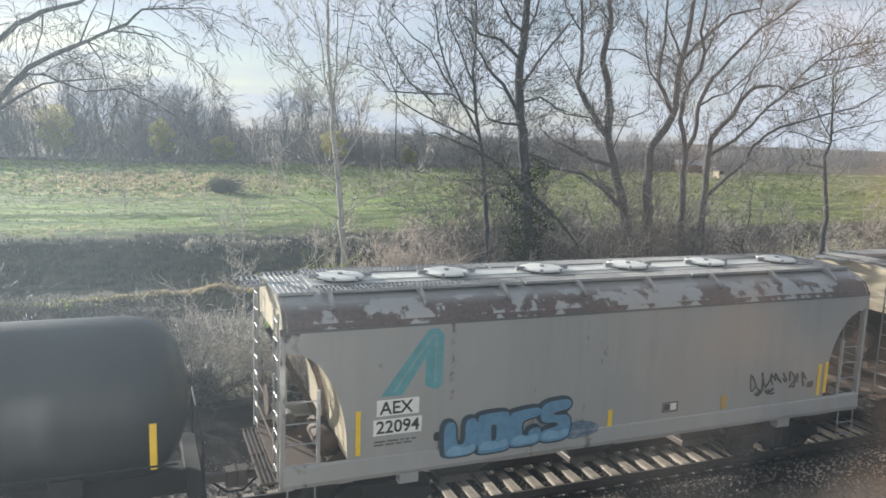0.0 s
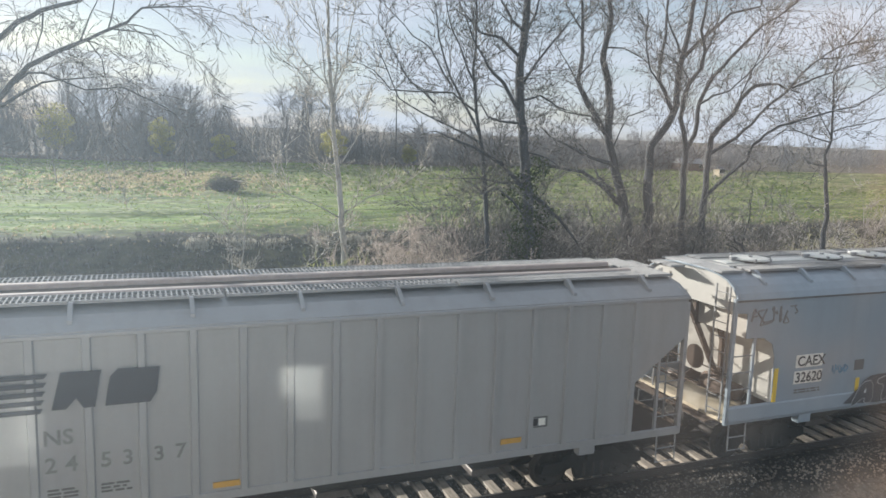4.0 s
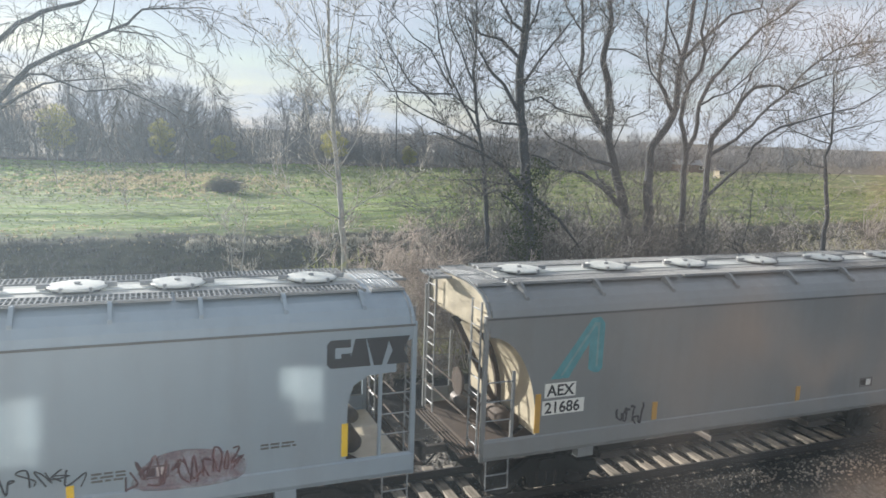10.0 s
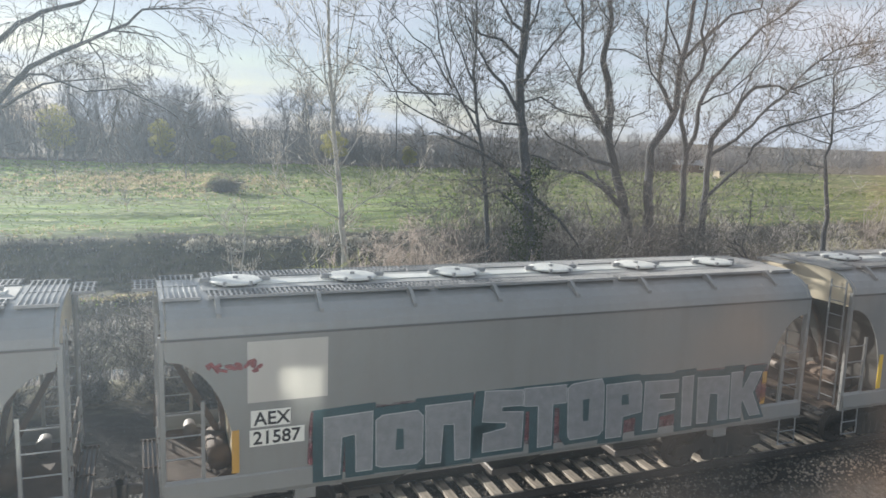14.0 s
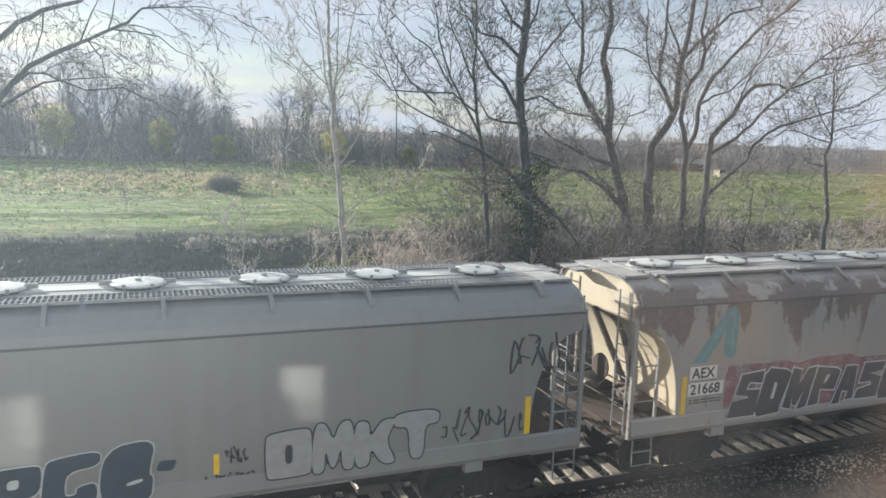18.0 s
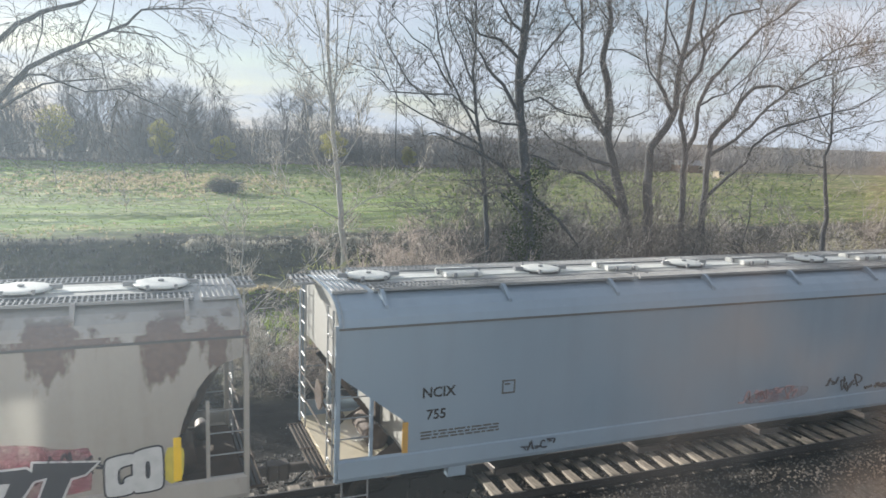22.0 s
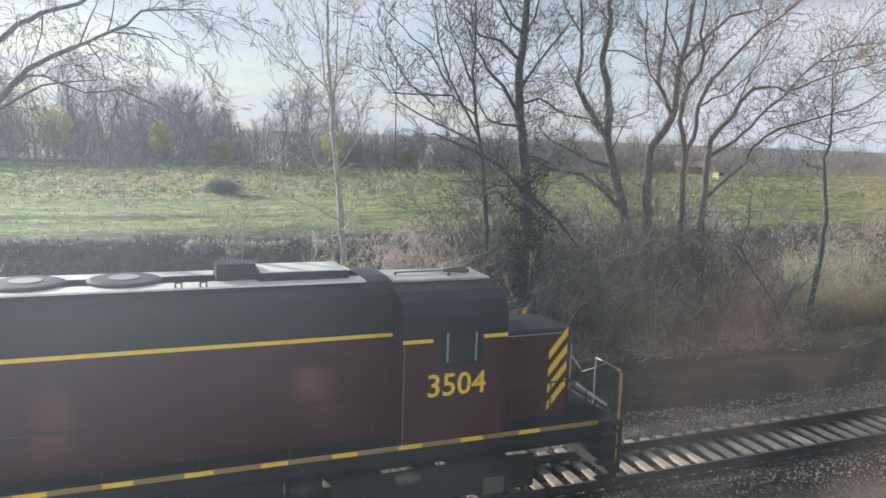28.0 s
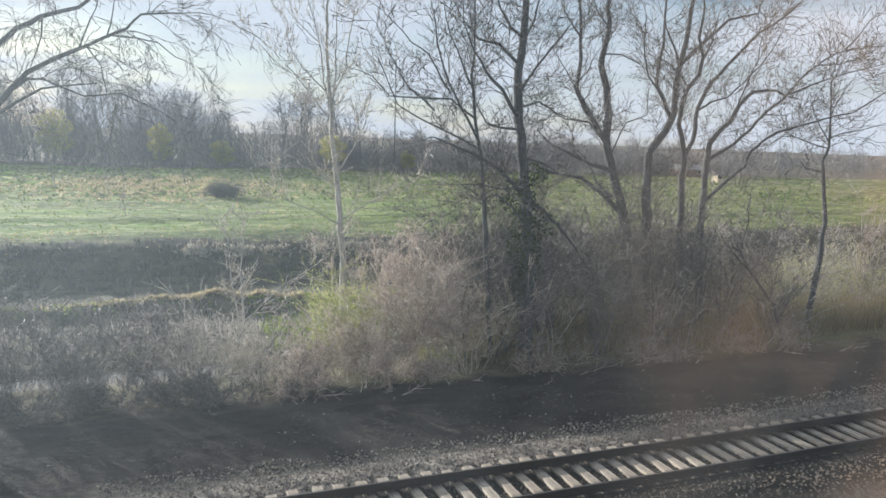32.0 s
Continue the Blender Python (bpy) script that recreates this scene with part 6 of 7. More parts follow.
def hopper(name, label, u0, u1, paint, cut, hatches, hatch_style="round", roof="curve", bays=3, ribs=(), end_paint=None, seed=0, gut=4.02, slot=True, inner=None):
    """A covered hopper wagon between its end posts u0 and u1. cut: the shape of the side's end openings."""
    car, h = vehicle(name, label, "hopper wagon", u0, u1)
    mid = (u0 + u1) / 2
    end_paint = end_paint or paint
    inner = inner or end_paint
    # sides with their end openings
    def edge(s):
        if cut == "curve":
            pts = [(.04, 3.98), (.06, 3.70)]
            pts += [(.08 + 1.05 * math.sin(a), 1.75 + 1.9 * math.cos(a)) for a in (radians(q) for q in range(0, 91, 10))] + [(1.15, 1.58)]
        elif cut == "slope":
            pts = [(.02, 3.98), (.02, 3.16), (1.24, 2.22), (1.26, 1.58)]
        elif cut == "box":
            pts = [(.02, 3.98), (.02, 3.74), (.33, 3.72), (.34, 3.16), (.85, 3.14), (1.12, 2.98), (1.22, 2.66), (1.24, 1.58)]
        else:
            pts = [(.02, 4.15), (.02, 3.32), (1.26, 2.40), (1.28, 1.30)]
        return [(s * (h - a), z) for a, z in pts]
    left, right = edge(-1), edge(1)
    for side in (-1, 1):
        part("side_sheet", Shape().plate(left + right[::-1], side * 1.60, side * 1.575), paint, car, "smooth weathered steel side" if not ribs else "ribbed weathered steel side")
    # roof shell with rounded shoulders
    prof = roof_profile(roof)
    full = [(-y, z) for y, z in prof] + [(y, z) for y, z in reversed(prof)]
    under = [(y * .98, z - .03) for y, z in reversed(full)]
    part("roof", Shape().loft([[(x, y, z) for y, z in full + under] for x in (-h, -h * .33, h * .33, h)]), paint, car, "curved steel roof", False)
    for side in (-1, 1):
        if roof == "curve":
            part("roof_seam", Shape().box(-h, h, side * 1.612 - .012, side * 1.612 + .012, 3.985, 4.025), SEAM, car, "dark riveted roof seam")
        else:
            part("roof_seam", Shape().box(-h, h, side * 1.62 - .03, side * 1.62 + .03, 4.13, 4.20, .012), paint, car, "overhanging roof edge")
    # ends: upright bulkhead, slope sheet down to the bottom hoppers
    for s in (-1, 1):
        x = s * (h - .06)
        rim = edge(s)[1:]
        zb = rim[0][1]
        sh = Shape().loft([[(x + s * d, y, z) for y, z in full + [(1.57, zb), (-1.57, zb)]] for d in (0, -.03)])
        # end paint lighter than the sides: sun on the ends is partly in the colour
        part("end_sheet", sh, end_paint, car, "upright end sheet")
        rim = [(x, zb)] + [(px - s * .012, pz) for px, pz in rim[1:]]
        back = [(px - s * .03, pz + .01) for px, pz in rim]
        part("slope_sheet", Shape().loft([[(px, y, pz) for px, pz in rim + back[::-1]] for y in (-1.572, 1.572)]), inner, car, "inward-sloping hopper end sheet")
        lo = rim[-1]
        part("slope_stiffener", Shape().loft([[(px + s * q, y, pz - q * .4) for px, pz in rim] for y, q in ((-.05, 0), (-.05, .1), (.05, .1), (.05, 0))], caps=False), RUSTY, car, "stiffening rib of the sloping end")
        # end platform, posts, ladders and brake gear
        a, b = sorted((s * (h + .02), s * (h - 1.3)))
        part("end_platform", Shape().box(a, b, -1.55, 1.55, 1.22, 1.30), SUNLIT_ENDS if cut in ("box", "slope") else RUSTY, car, "steel end platform", False, .008)
        for side in (-1, 1):
            part("corner_post", Shape().box(s * h - .045, s * h + .045, side * 1.56 - .045, side * 1.56 + .045, 1.2, 4.06, .01), paint, car)
            part("inner_post", Shape().box(s * (h - .62) - .03, s * (h - .62) + .03, side * 1.56 - .025, side * 1.56 + .025, 1.3, 2.95 if cut != "box" else 3.16), paint, car)
            for z in (1.62, 2.0, 2.38, 2.76):
                part("grab_rung", Shape().tube([(s * h, side * 1.57, z), (s * (h - .62), side * 1.57, z)], .014, 6), GALV, car)
            st = Shape()
            x0 = s * (h - .08)
            x1 = s * (h - .56)
            st.tube([(x0, side * 1.6, 1.24), (x0, side * 1.62, .62), (x1, side * 1.62, .62), (x1, side * 1.6, 1.24)], .018, 6)
            st.tube([(x0, side * 1.62, .92), (x1, side * 1.62, .92)], .015, 6)
            part("stirrup_step", st, GALV, car, "hanging foot step")
        ladder(car, s * (h + .05), .92, 1.3, 4.3, False, .42, 9, GALV, "end_ladder")
        ladder(car, s * (h + .05), -1.42, 1.3, 4.3, False, .42, 9, GALV, "end_ladder")
        rail_ = Shape().tube([(s * (h + .04), -1.5, 2.35), (s * (h + .04), 1.5, 2.35)], .018, 6)
        rail_.tube([(s * (h + .04), -1.5, 1.85), (s * (h + .04), 1.5, 1.85)], .018, 6)
        part("end_rail", rail_, RUSTY, car)
        grating(car, *sorted((s * (h + .34), s * (h + .02))), -1.3, 1.3, 1.24, True, RUSTY, name="crossover_step")
        part("brake_reservoir", Shape().tube([(s * (h - .95), -.9, 1.62), (s * (h - .95), -.55, 1.62), (s * (h - .95), .2, 1.62)], .2, 14), RUSTY, car, "air brake reservoir", True)
        part("brake_cylinder", Shape().tube([(s * (h - .55), .55, 1.55), (s * (h - .55), 1.1, 1.55)], .15, 12, .11), STEEL, car, "", True)
        for y in (-1.05, 1.05):
            part("gusset", Shape().plate([(s * (h - .75), 1.3), (s * (h - 1.9), 1.3), (s * (h - 1.9), 2.0)], y - .01, y + .01), RUSTY, car, "triangular bracing plate")
        coupler(car, s * (h - .05), s)
        part("striker", Shape().box(*sorted((s * (h - .1), s * (h + .06))), -.3, .3, .66, 1.2, .03), DARK, car)
    bh = Shape().disc(0, 0, 0, .04, .28, 20)
    bh.v = [(-(h + .12) + z, -.55 + x, 2.5 + y) for x, y, z in bh.v]
    part("brake_wheel", bh, RUSTY, car, "hand brake wheel")
    # sills and bottom hoppers
    for side in (-1, 1):
        sill = [(1.58, 1.62), (1.63, 1.58), (1.66, 1.30), (1.63, 1.22), (1.5, 1.22), (1.5, 1.30), (1.56, 1.34)]
        if ribs:
            sill = [(1.58, 1.36), (1.63, 1.34), (1.63, 1.20), (1.5, 1.20), (1.5, 1.28), (1.57, 1.3)]
        part("side_sill", Shape().loft([[(x, side * y, z) for y, z in sill] for x in (-h, h)]), paint, car, "sloping side sill")
    part("centre_sill", Shape().box(-h, h, -.22, .22, .78, 1.15, .02), DARK, car)
    span = (2 * h - 4.6) / bays
    for k in range(bays):
        c = -h + 2.3 + (k + .5) * span
        w = span * .46
        # underside coloured near black in place of the shade beneath the wagon
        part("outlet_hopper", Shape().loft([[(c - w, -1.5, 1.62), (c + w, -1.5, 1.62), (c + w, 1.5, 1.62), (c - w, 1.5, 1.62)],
                                            [(c - .4, -.5, .5), (c + .4, -.5, .5), (c + .4, .5, .5), (c - .4, .5, .5)]]), GRIME_SHADE, car, "bottom discharge hopper")
        part("outlet_gate", Shape().box(c - .46, c + .46, -.62, .62, .38, .52, .02), STEEL, car)
        part("gate_pinion", Shape().tube([(c + .2, -1.25, .5), (c + .2, 1.25, .5)], .035, 8), STEEL, car)
    for s in (-1, 1):
        bogie(car, s * (h - 1.75))
        for side in (-1, 1):
            c = s * (h - 1.75)
            part("jacking_pad", Shape().box(c - .18 - .55 * s, c + .18 - .55 * s, side * 1.53 - .1, side * 1.53 + .1, 1.02, 1.23, .02), paint, car)
    # roof walk and hatches
    for y in (-.82, .82):
        cuts = np.linspace(-h + .75, h - .75, 4)
        for a, b in zip(cuts, cuts[1:]):
            grating(car, a + .02, b - .02, y - .25, y + .25, 4.58)
    for s in (-1, 1):
        grating(car, *sorted((s * (h - .02), s * (h - .66))), -1.02, 1.02, 4.56, name="end_walk")
        a, b = sorted((s * (h + .42), s * (h + .02)))
        grating(car, a, b, .15, 1.0, 4.5, name="end_step")
    for k in range(8):
        x = -h + .9 + k * (2 * h - 1.8) / 7
        for side in (-1, 1):
            sh = Shape().loft([[(x + d, side * y, z) for y, z in ((1.04, 4.575), (1.15, 4.575), (1.45, 4.36), (1.45, 4.22), (1.40, 4.30), (1.04, 4.47))] for d in (-.035, .035)])
            part("walk_bracket", sh, paint, car, "bent bracket under the roof walk")
    if hatches:
        part("hatch_trough", Shape().box(-h + .72, h - .72, -.50, .50, 4.5, 4.566, .02), DECK, car, "dusty raised centre strip of the roof", False)
        part("trough_ridge", Shape().box(-h + .9, h - .9, -.2, .2, 4.567, 4.585, .006), HATCH, car, "pale ridge between the hatches", False)
    else:
        part("hatch_trough", Shape().box(-h + .72, h - .72, -.34, .34, 4.49, 4.508), RUSTY, car, "long dark loading slot", False)
        for y in (-.42, .42):
            part("slot_coaming", Shape().box(-h + .72, h - .72, y - .08, y + .08, 4.49, 4.60, .02), ROSE, car, "bleached rim of the loading slot")
    for k, u in enumerate(hatches):
        x = u - mid
        sh = Shape()
        if hatch_style == "round" or k % 2 == 0:
            cv = part("hatch", sh.disc(x, 0, 4.615, 4.665, .47 if hatch_style == "round" else .42, 32, .02), HATCH, car, "round loading hatch cover", True)
            part("hatch_neck", Shape().disc(x, 0, 4.55, 4.614, .42, 20), GRIME_SHADE, cv)
            lt = Shape().box(x - .62, x - .44, -.035, .035, 4.60, 4.68).box(x + .44, x + .62, -.035, .035, 4.60, 4.68)
            lt.disc(x, 0, 4.665, 4.70, .05, 10)
        else:
            cv = part("hatch", sh.box(x - .4, x + .4, -.34, .34, 4.56, 4.67, .04), HATCH, car, "square loading hatch cover", False, .02)
            lt = Shape().box(x - .5, x + .5, -.03, .03, 4.671, 4.70)
        for j in range(6):
            q = j * math.pi / 3
            lt.box(x + .45 * math.cos(q) - .03, x + .45 * math.cos(q) + .03, .45 * math.sin(q) - .03, .45 * math.sin(q) + .03, 4.59, 4.675)
        part("hatch_latch", lt, GALV, cv, "small clamps round the lid", kind="stuff")
    for u in ribs:
        x = u - mid
        for side in (-1, 1):
            part("rib", Shape().loft([[(x + a, side * (1.598 + b), z) for a, b in ((-.07, 0), (-.05, .06), (.05, .06), (.07, 0))] for z in (1.34, 4.14)]), paint, car)
    if slot:
        x = slot if slot is not True else 1.1
        fr = Shape().box(x, x + .4, -1.616, -1.604, 1.74, 1.765).box(x, x + .4, -1.616, -1.604, 1.935, 1.96).box(x, x + .025, -1.616, -1.604, 1.765, 1.935).box(x + .375, x + .4, -1.616, -1.604, 1.765, 1.935)
        holder = part("card_board", fr, SEAM, car, "small framed placard holder")
        for k in (.05, .21):
            part("card", Shape().box(x + k, x + k + .14, -1.612, -1.604, 1.78, 1.92), INK if k < .1 else WHITE, holder)
    return car, h, mid


def reflectors(car, mid, items, w=.11, mat=None):
    for u, z0, z1 in items:
        part("reflector", Shape().box(u - mid - w / 2, u - mid + w / 2, -1.622, -1.604, z0, z1), mat or YELLOW, car, "yellow reflective stripe")


TEAL_PALE = plain("worn_teal_core", (.16, .29, .30), .6, vary=.5)


def emblem(car, mid, u, faded=1):
    """The lessor's tall slanted teal mark, as a plain shape."""
    x = u - mid
    sh = Shape().plate([(x - .04, 2.72), (x + .36, 2.72), (x + .80, 3.40), (x + .80, 2.86), (x + .95, 2.78), (x + 1.05, 2.78), (x + 1.13, 2.86), (x + 1.14, 3.78), (x + 1.02, 3.92), (x + .84, 3.9)], -1.607, -1.602)
    mk = part("emblem", sh, TEAL, car, "faded teal slanted mark")
    part("emblem_core", Shape().plate([(x + .17, 2.78), (x + .23, 2.78), (x + .92, 3.74), (x + .97, 3.7), (x + .97, 2.9), (x + 1.02, 2.9), (x + 1.02, 3.8), (x + .9, 3.82)], -1.6095, -1.6075), TEAL_PALE, mk)


# 1: black tank wagon
car, h = vehicle("tank_wagon", "black rounded tank wagon with a yellow reflective stripe", "tank wagon", -14.2, 1.0)
R0, ZC = 1.42, 2.62
prof = [(-h + .25, .02), (-h + .3, .5), (-h + .42, .9), (-h + .62, 1.2), (-h + .95, 1.38), (-h + 1.3, R0)]
prof = prof + [(-x, r) for x, r in reversed(prof)]
part("tank", Shape().loft([[(x, r * math.cos(a), ZC + r * math.sin(a)) for a in (2 * math.pi * k / 40 for k in range(40))] for x, r in prof]), TANK, car, "black cylindrical tank", True)
for x in (-h * .35, 0, h * .35):
    part("tank_band", Shape().loft([[(x + d, (R0 + .012) * math.cos(a), ZC + (R0 + .012) * math.sin(a)) for a in (2 * math.pi * k / 40 for k in range(40))] for d in (-.05, .05)]), TANK, car)
part("dome", Shape().disc(0, 0, ZC + R0 - .05, ZC + R0 + .35, .55, 24, .06), TANK, car, "manway dome", True)
part("centre_sill", Shape().box(-h, h, -.25, .25, .75, 1.2, .03), DARK, car)
for s in (-1, 1):
    part("end_sill", Shape().box(*sorted((s * (h - .05), s * (h - .35))), -1.4, 1.4, 1.0, 1.25, .02), DARK, car)
    part("tank_saddle", Shape().box(s * (h - 2.2) - .25, s * (h - 2.2) + .25, -1.2, 1.2, .95, 1.7, .03), DARK, car)
    bogie(car, s * (h - 2.2))
    coupler(car, s * (h - .05), s)
    hr = Shape().tube([(s * (h - .1), -1.38, 1.2), (s * (h - .1), -1.38, 2.2), (s * (h - .1), 1.38, 2.2), (s * (h - .1), 1.38, 1.2)], .02, 6)
    part("end_rail", hr, DARK, car)
    part("stirrup_step", Shape().tube([(s * (h - .1), -1.45, 1.1), (s * (h - .1), -1.45, .6), (s * (h - .5), -1.45, .6), (s * (h - .5), -1.45, 1.1)], .018, 6), GALV, car)
part("side_rail", Shape().tube([(-h + .4, -1.5, 1.9), (h - .5, -1.5, 1.9)], .02, 6), DARK, car)
part("reflector", Shape().box(h - .93, h - .82, -1.50, -1.47, 1.85, 2.62), YELLOW, car, "yellow reflective stripe")

# 2: grey wagon with rust along the roof and blue graffiti
car, h, mid = hopper("hopper_wagon", "grey covered hopper with rusty roof edge and blue graffiti", 2.18, 15.85, GREY_RUST, "curve", [3.55 + 2.2 * k for k in range(6)], end_paint=SUNLIT_ENDS)
reflectors(car, mid, [(3.5, 1.68, 2.5), (8.81, 1.6, 1.95), (14.53, 1.68, 2.42), (14.73, 1.72, 2.46)], .09)
reflectors(car, mid, [(11.75, 1.66, 1.96)], .12, AMBER)
emblem(car, mid, 3.95)
plate_sign(car, "AEX", 3.84 - mid, 2.36, .80, .30)
plate_sign(car, "22094", 3.78 - mid, 2.0, .92, .30)
bars(car, 3.8 - mid, 1.9, .8, 2, seed=2)
piece(car, cells("cup ring hook zig", 5.15 - mid, 7.85 - mid, -.02), (1.42, 1.5), (2.12, 2.26), SPRAY_BLUE, NAVY, 21, "blue rounded sprayed blocks", .035, NAVY, .05, (-.05, .03), round_=2, glaze=SKY_BLUE)
part("sprayed_patch", drape(soften([(7.7 - mid, 1.42), (8.55 - mid, 1.52), (8.5 - mid, 1.74), (7.9 - mid, 1.86)], 2), .002), BLUE_HAZE, car, "blue overspray trailing off")
part("sprayed_dot", Shape().plate(blob(5.05 - mid, 1.85, .2, .17, random.Random(3), 12, .05, 0), -1.612, -1.606), INK, car)
scrawl(car, 12.5 - mid, 14.1 - mid, 1.92, 2.36, 22, SPRAY_DARK, 9, .02)
scrawl(car, 12.6 - mid, 13.2 - mid, 1.84, 2.02, 23, SPRAY_DARK, 5, .02)
part("sprayed_dot", drape(soften(blob(14.25 - mid, 1.98, .18, .15, random.Random(5), 10, .1, .2), 1), .004), SPRAY_DARK, car)

# 3: ribbed grey wagon
ribs = [18.61 + .775 * k for k in range(16)]
car, h, mid = hopper("hopper_wagon", "dull grey ribbed covered hopper with a black stripe mark", 17.25, 31.55, GREY_S, "rib", [], roof="flat", ribs=ribs, slot=3.5, end_paint=SUNLIT_ENDS, inner=GRIME_SHADE)
mk = Shape()
for k in range(5):
    mk.plate([(18.7 - mid, 3.62 - .135 * k), (19.55 - mid + .05 * (4 - k) * .4, 3.62 - .135 * k), (19.5 - mid + .05 * (4 - k) * .4, 3.545 - .135 * k), (18.7 - mid, 3.545 - .135 * k)], -1.672, -1.666)
mk.plate([(19.66 - mid, 3.04), (19.8 - mid, 3.62), (20.36 - mid, 3.62), (20.26 - mid, 3.04), (20.1 - mid, 3.04), (20.0 - mid, 3.2), (19.86 - mid, 3.04)], -1.672, -1.666)
mk.plate([(20.4 - mid, 3.04), (21.05 - mid, 3.04), (21.15 - mid, 3.2), (21.2 - mid, 3.6), (20.6 - mid, 3.62), (20.48 - mid, 3.5), (20.44 - mid, 3.3)], -1.672, -1.666)
part("emblem", mk, SPRAY_DARK, car, "black striped railway mark")
for x_, s_ in ((19.52, "2"), (19.8, "4"), (20.3, "5"), (20.62, "3"), (21.08, "3"), (21.4, "7")):
    plate_sign(car, s_, x_ - mid, 2.02, .2, .25, None, WASHED)
for x_, s_ in ((19.52, "N"), (19.78, "S")):
    plate_sign(car, s_, x_ - mid, 2.46, .2, .25, None, WASHED)
bars(car, 19.55 - mid, 1.75, .45, 3, seed=5)
bars(car, 20.3 - mid, 1.75, .45, 3, seed=6)
for u, z in ((17.9, 1.4), (18.95, 1.38), (22.2, 1.42), (27.5, 1.5)):
    part("reflector", Shape().box(u - mid - .22, u - mid + .22, -1.645, -1.628, z, z + .1), AMBER, car, "faded amber reflective strip")

# 4, 5: pale wagons with lessor's marks
def lessor_mark(car, u):
    """Heavy dark block mark: four plain blocks with notches."""
    sh = Shape()
    for k, (a, b) in enumerate(((0, .42), (.38, .78), (.70, 1.12), (1.08, 1.5))):
        x = u + a
        w = b - a
        shapes = (((0, .14), (.16, 0), (1, 0), (1, .5), (.6, .5), (.6, .34), (.34, .34), (.34, .72), (1, .72), (1, 1), (.16, 1), (0, .86)),
                  ((0, 0), (.3, 1), (.76, 1), (1, 0)), ((0, 1), (1, 1), (.92, .7), (.68, 0), (.34, 0), (.1, .7)),
                  ((0, 0), (.24, .5), (0, 1), (1, 1), (.76, .5), (1, 0)))
        sh.plate([(x + w * p, 3.32 + .5 * q) for p, q in shapes[k]], -1.609 - k * .0003, -1.603)
    part("emblem", sh, INK, car, "bold dark block mark")


car, h, mid = hopper("hopper_wagon", "pale grey covered hopper with dark silver graffiti", 32.85, 44.2, GREY_C, "box", [34.66, 37.0, 38.65, 40.34, 42.8], end_paint=GREY_PATCH, bays=2)
reflectors(car, mid, [(34.15, 1.62, 2.4), (36.75, 1.62, 1.95), (38.95, 1.65, 1.95), (41.2, 1.7, 2.05), (43.1, 1.65, 2.3)])
plate_sign(car, "CAEX", 34.72 - mid, 2.36, .82, .30)
plate_sign(car, "32620", 34.70 - mid, 1.98, .86, .30)
bars(car, 34.75 - mid, 1.85, .8, 2, seed=8)
lessor_mark(car, 42.45 - mid)
rg = random.Random(12)
crest = [(40.5 - .42 * k + rg.uniform(-.1, .1) - mid, 2.2 - .035 * k + rg.uniform(-.12, .06) - (.3 if k > 8 else 0)) for k in range(10)]
mass = part("graffiti_fill", drape(soften([(36.2 - mid, 1.3), (40.6 - mid, 1.3), (40.75 - mid, 1.6)] + crest, 1), .004), SPRAY_DARK, car, "long dark sprayed mass")
piece(car, cells("wedge tee zig hook loop", 36.6 - mid, 40.4 - mid, .03), (1.32, 1.42), (1.86, 2.14), SPRAY_DARK, SPRAY_PALE, 31, "dark sprayed blocks with thin pale edges", .013, lean=.2, round_=1, jag=.03)
scrawl(car, 40.7 - mid, 43.9 - mid, 1.36, 1.52, 34, SPRAY_DARK, 12, .012, "dark scribbled line", -1.665)
scrawl(car, 33.3 - mid, 34.6 - mid, 3.45, 3.85, 32, WASHED, 7, .022, "faded grey sprayed loops", -1.604)
scrawl(car, 35.8 - mid, 36.4 - mid, 2.1, 2.35, 33, SPRAY_BLUE, 5, .014)
part("card_board", Shape().box(36.6 - mid, 36.9 - mid, -1.614, -1.604, 2.15, 2.4), SEAM, car, "small dark placard")

car, h, mid = hopper("hopper_wagon", "pale grey covered hopper with scribbled graffiti", 45.58, 56.92, GREY_C, "box", [47.3, 49.68, 51.4, 53.0, 55.38], end_paint=GREY_PATCH, bays=2)
reflectors(car, mid, [(46.97, 1.55, 2.35), (49.4, 1.5, 1.85), (51.3, 1.5, 1.8), (55.65, 1.7, 2.3)])
plate_sign(car, "CAEX", 47.5 - mid, 2.33, .82, .30)
plate_sign(car, "32625", 47.48 - mid, 1.95, .88, .30)
bars(car, 47.5 - mid, 1.82, .8, 2, seed=9)
lessor_mark(car, 55.32 - mid)
scrawl(car, 45.95 - mid, 47.2 - mid, 3.25, 3.85, 41, SPRAY_DARK, 11, .012)
scrawl(car, 47.0 - mid, 47.4 - mid, 2.2, 2.9, 42, SPRAY_DARK, 5, .012)
scrawl(car, 49.9 - mid, 51.5 - mid, 1.75, 2.15, 43, SPRAY_DARK, 7, .014)
part("sprayed_patch", drape(soften([(52.0 - mid, 1.55), (53.9 - mid, 1.5), (54.0 - mid, 1.95), (53.2 - mid, 2.2), (52.5 - mid, 2.15)], 2), .002), FAINT_ROSE, car, "faded plum overspray")
scrawl(car, 52.1 - mid, 53.9 - mid, 1.6, 2.15, 44, SPRAY_PURPLE, 11, .018)
bars(car, 51.6 - mid, 1.95, .5, 3, seed=10)
bars(car, 54.2 - mid, 2.1, .6, 2, seed=11)
part("card_board", Shape().box(49.3 - mid, 49.55 - mid, -1.614, -1.604, 2.25, 2.5), SEAM, car, "small dark placard")

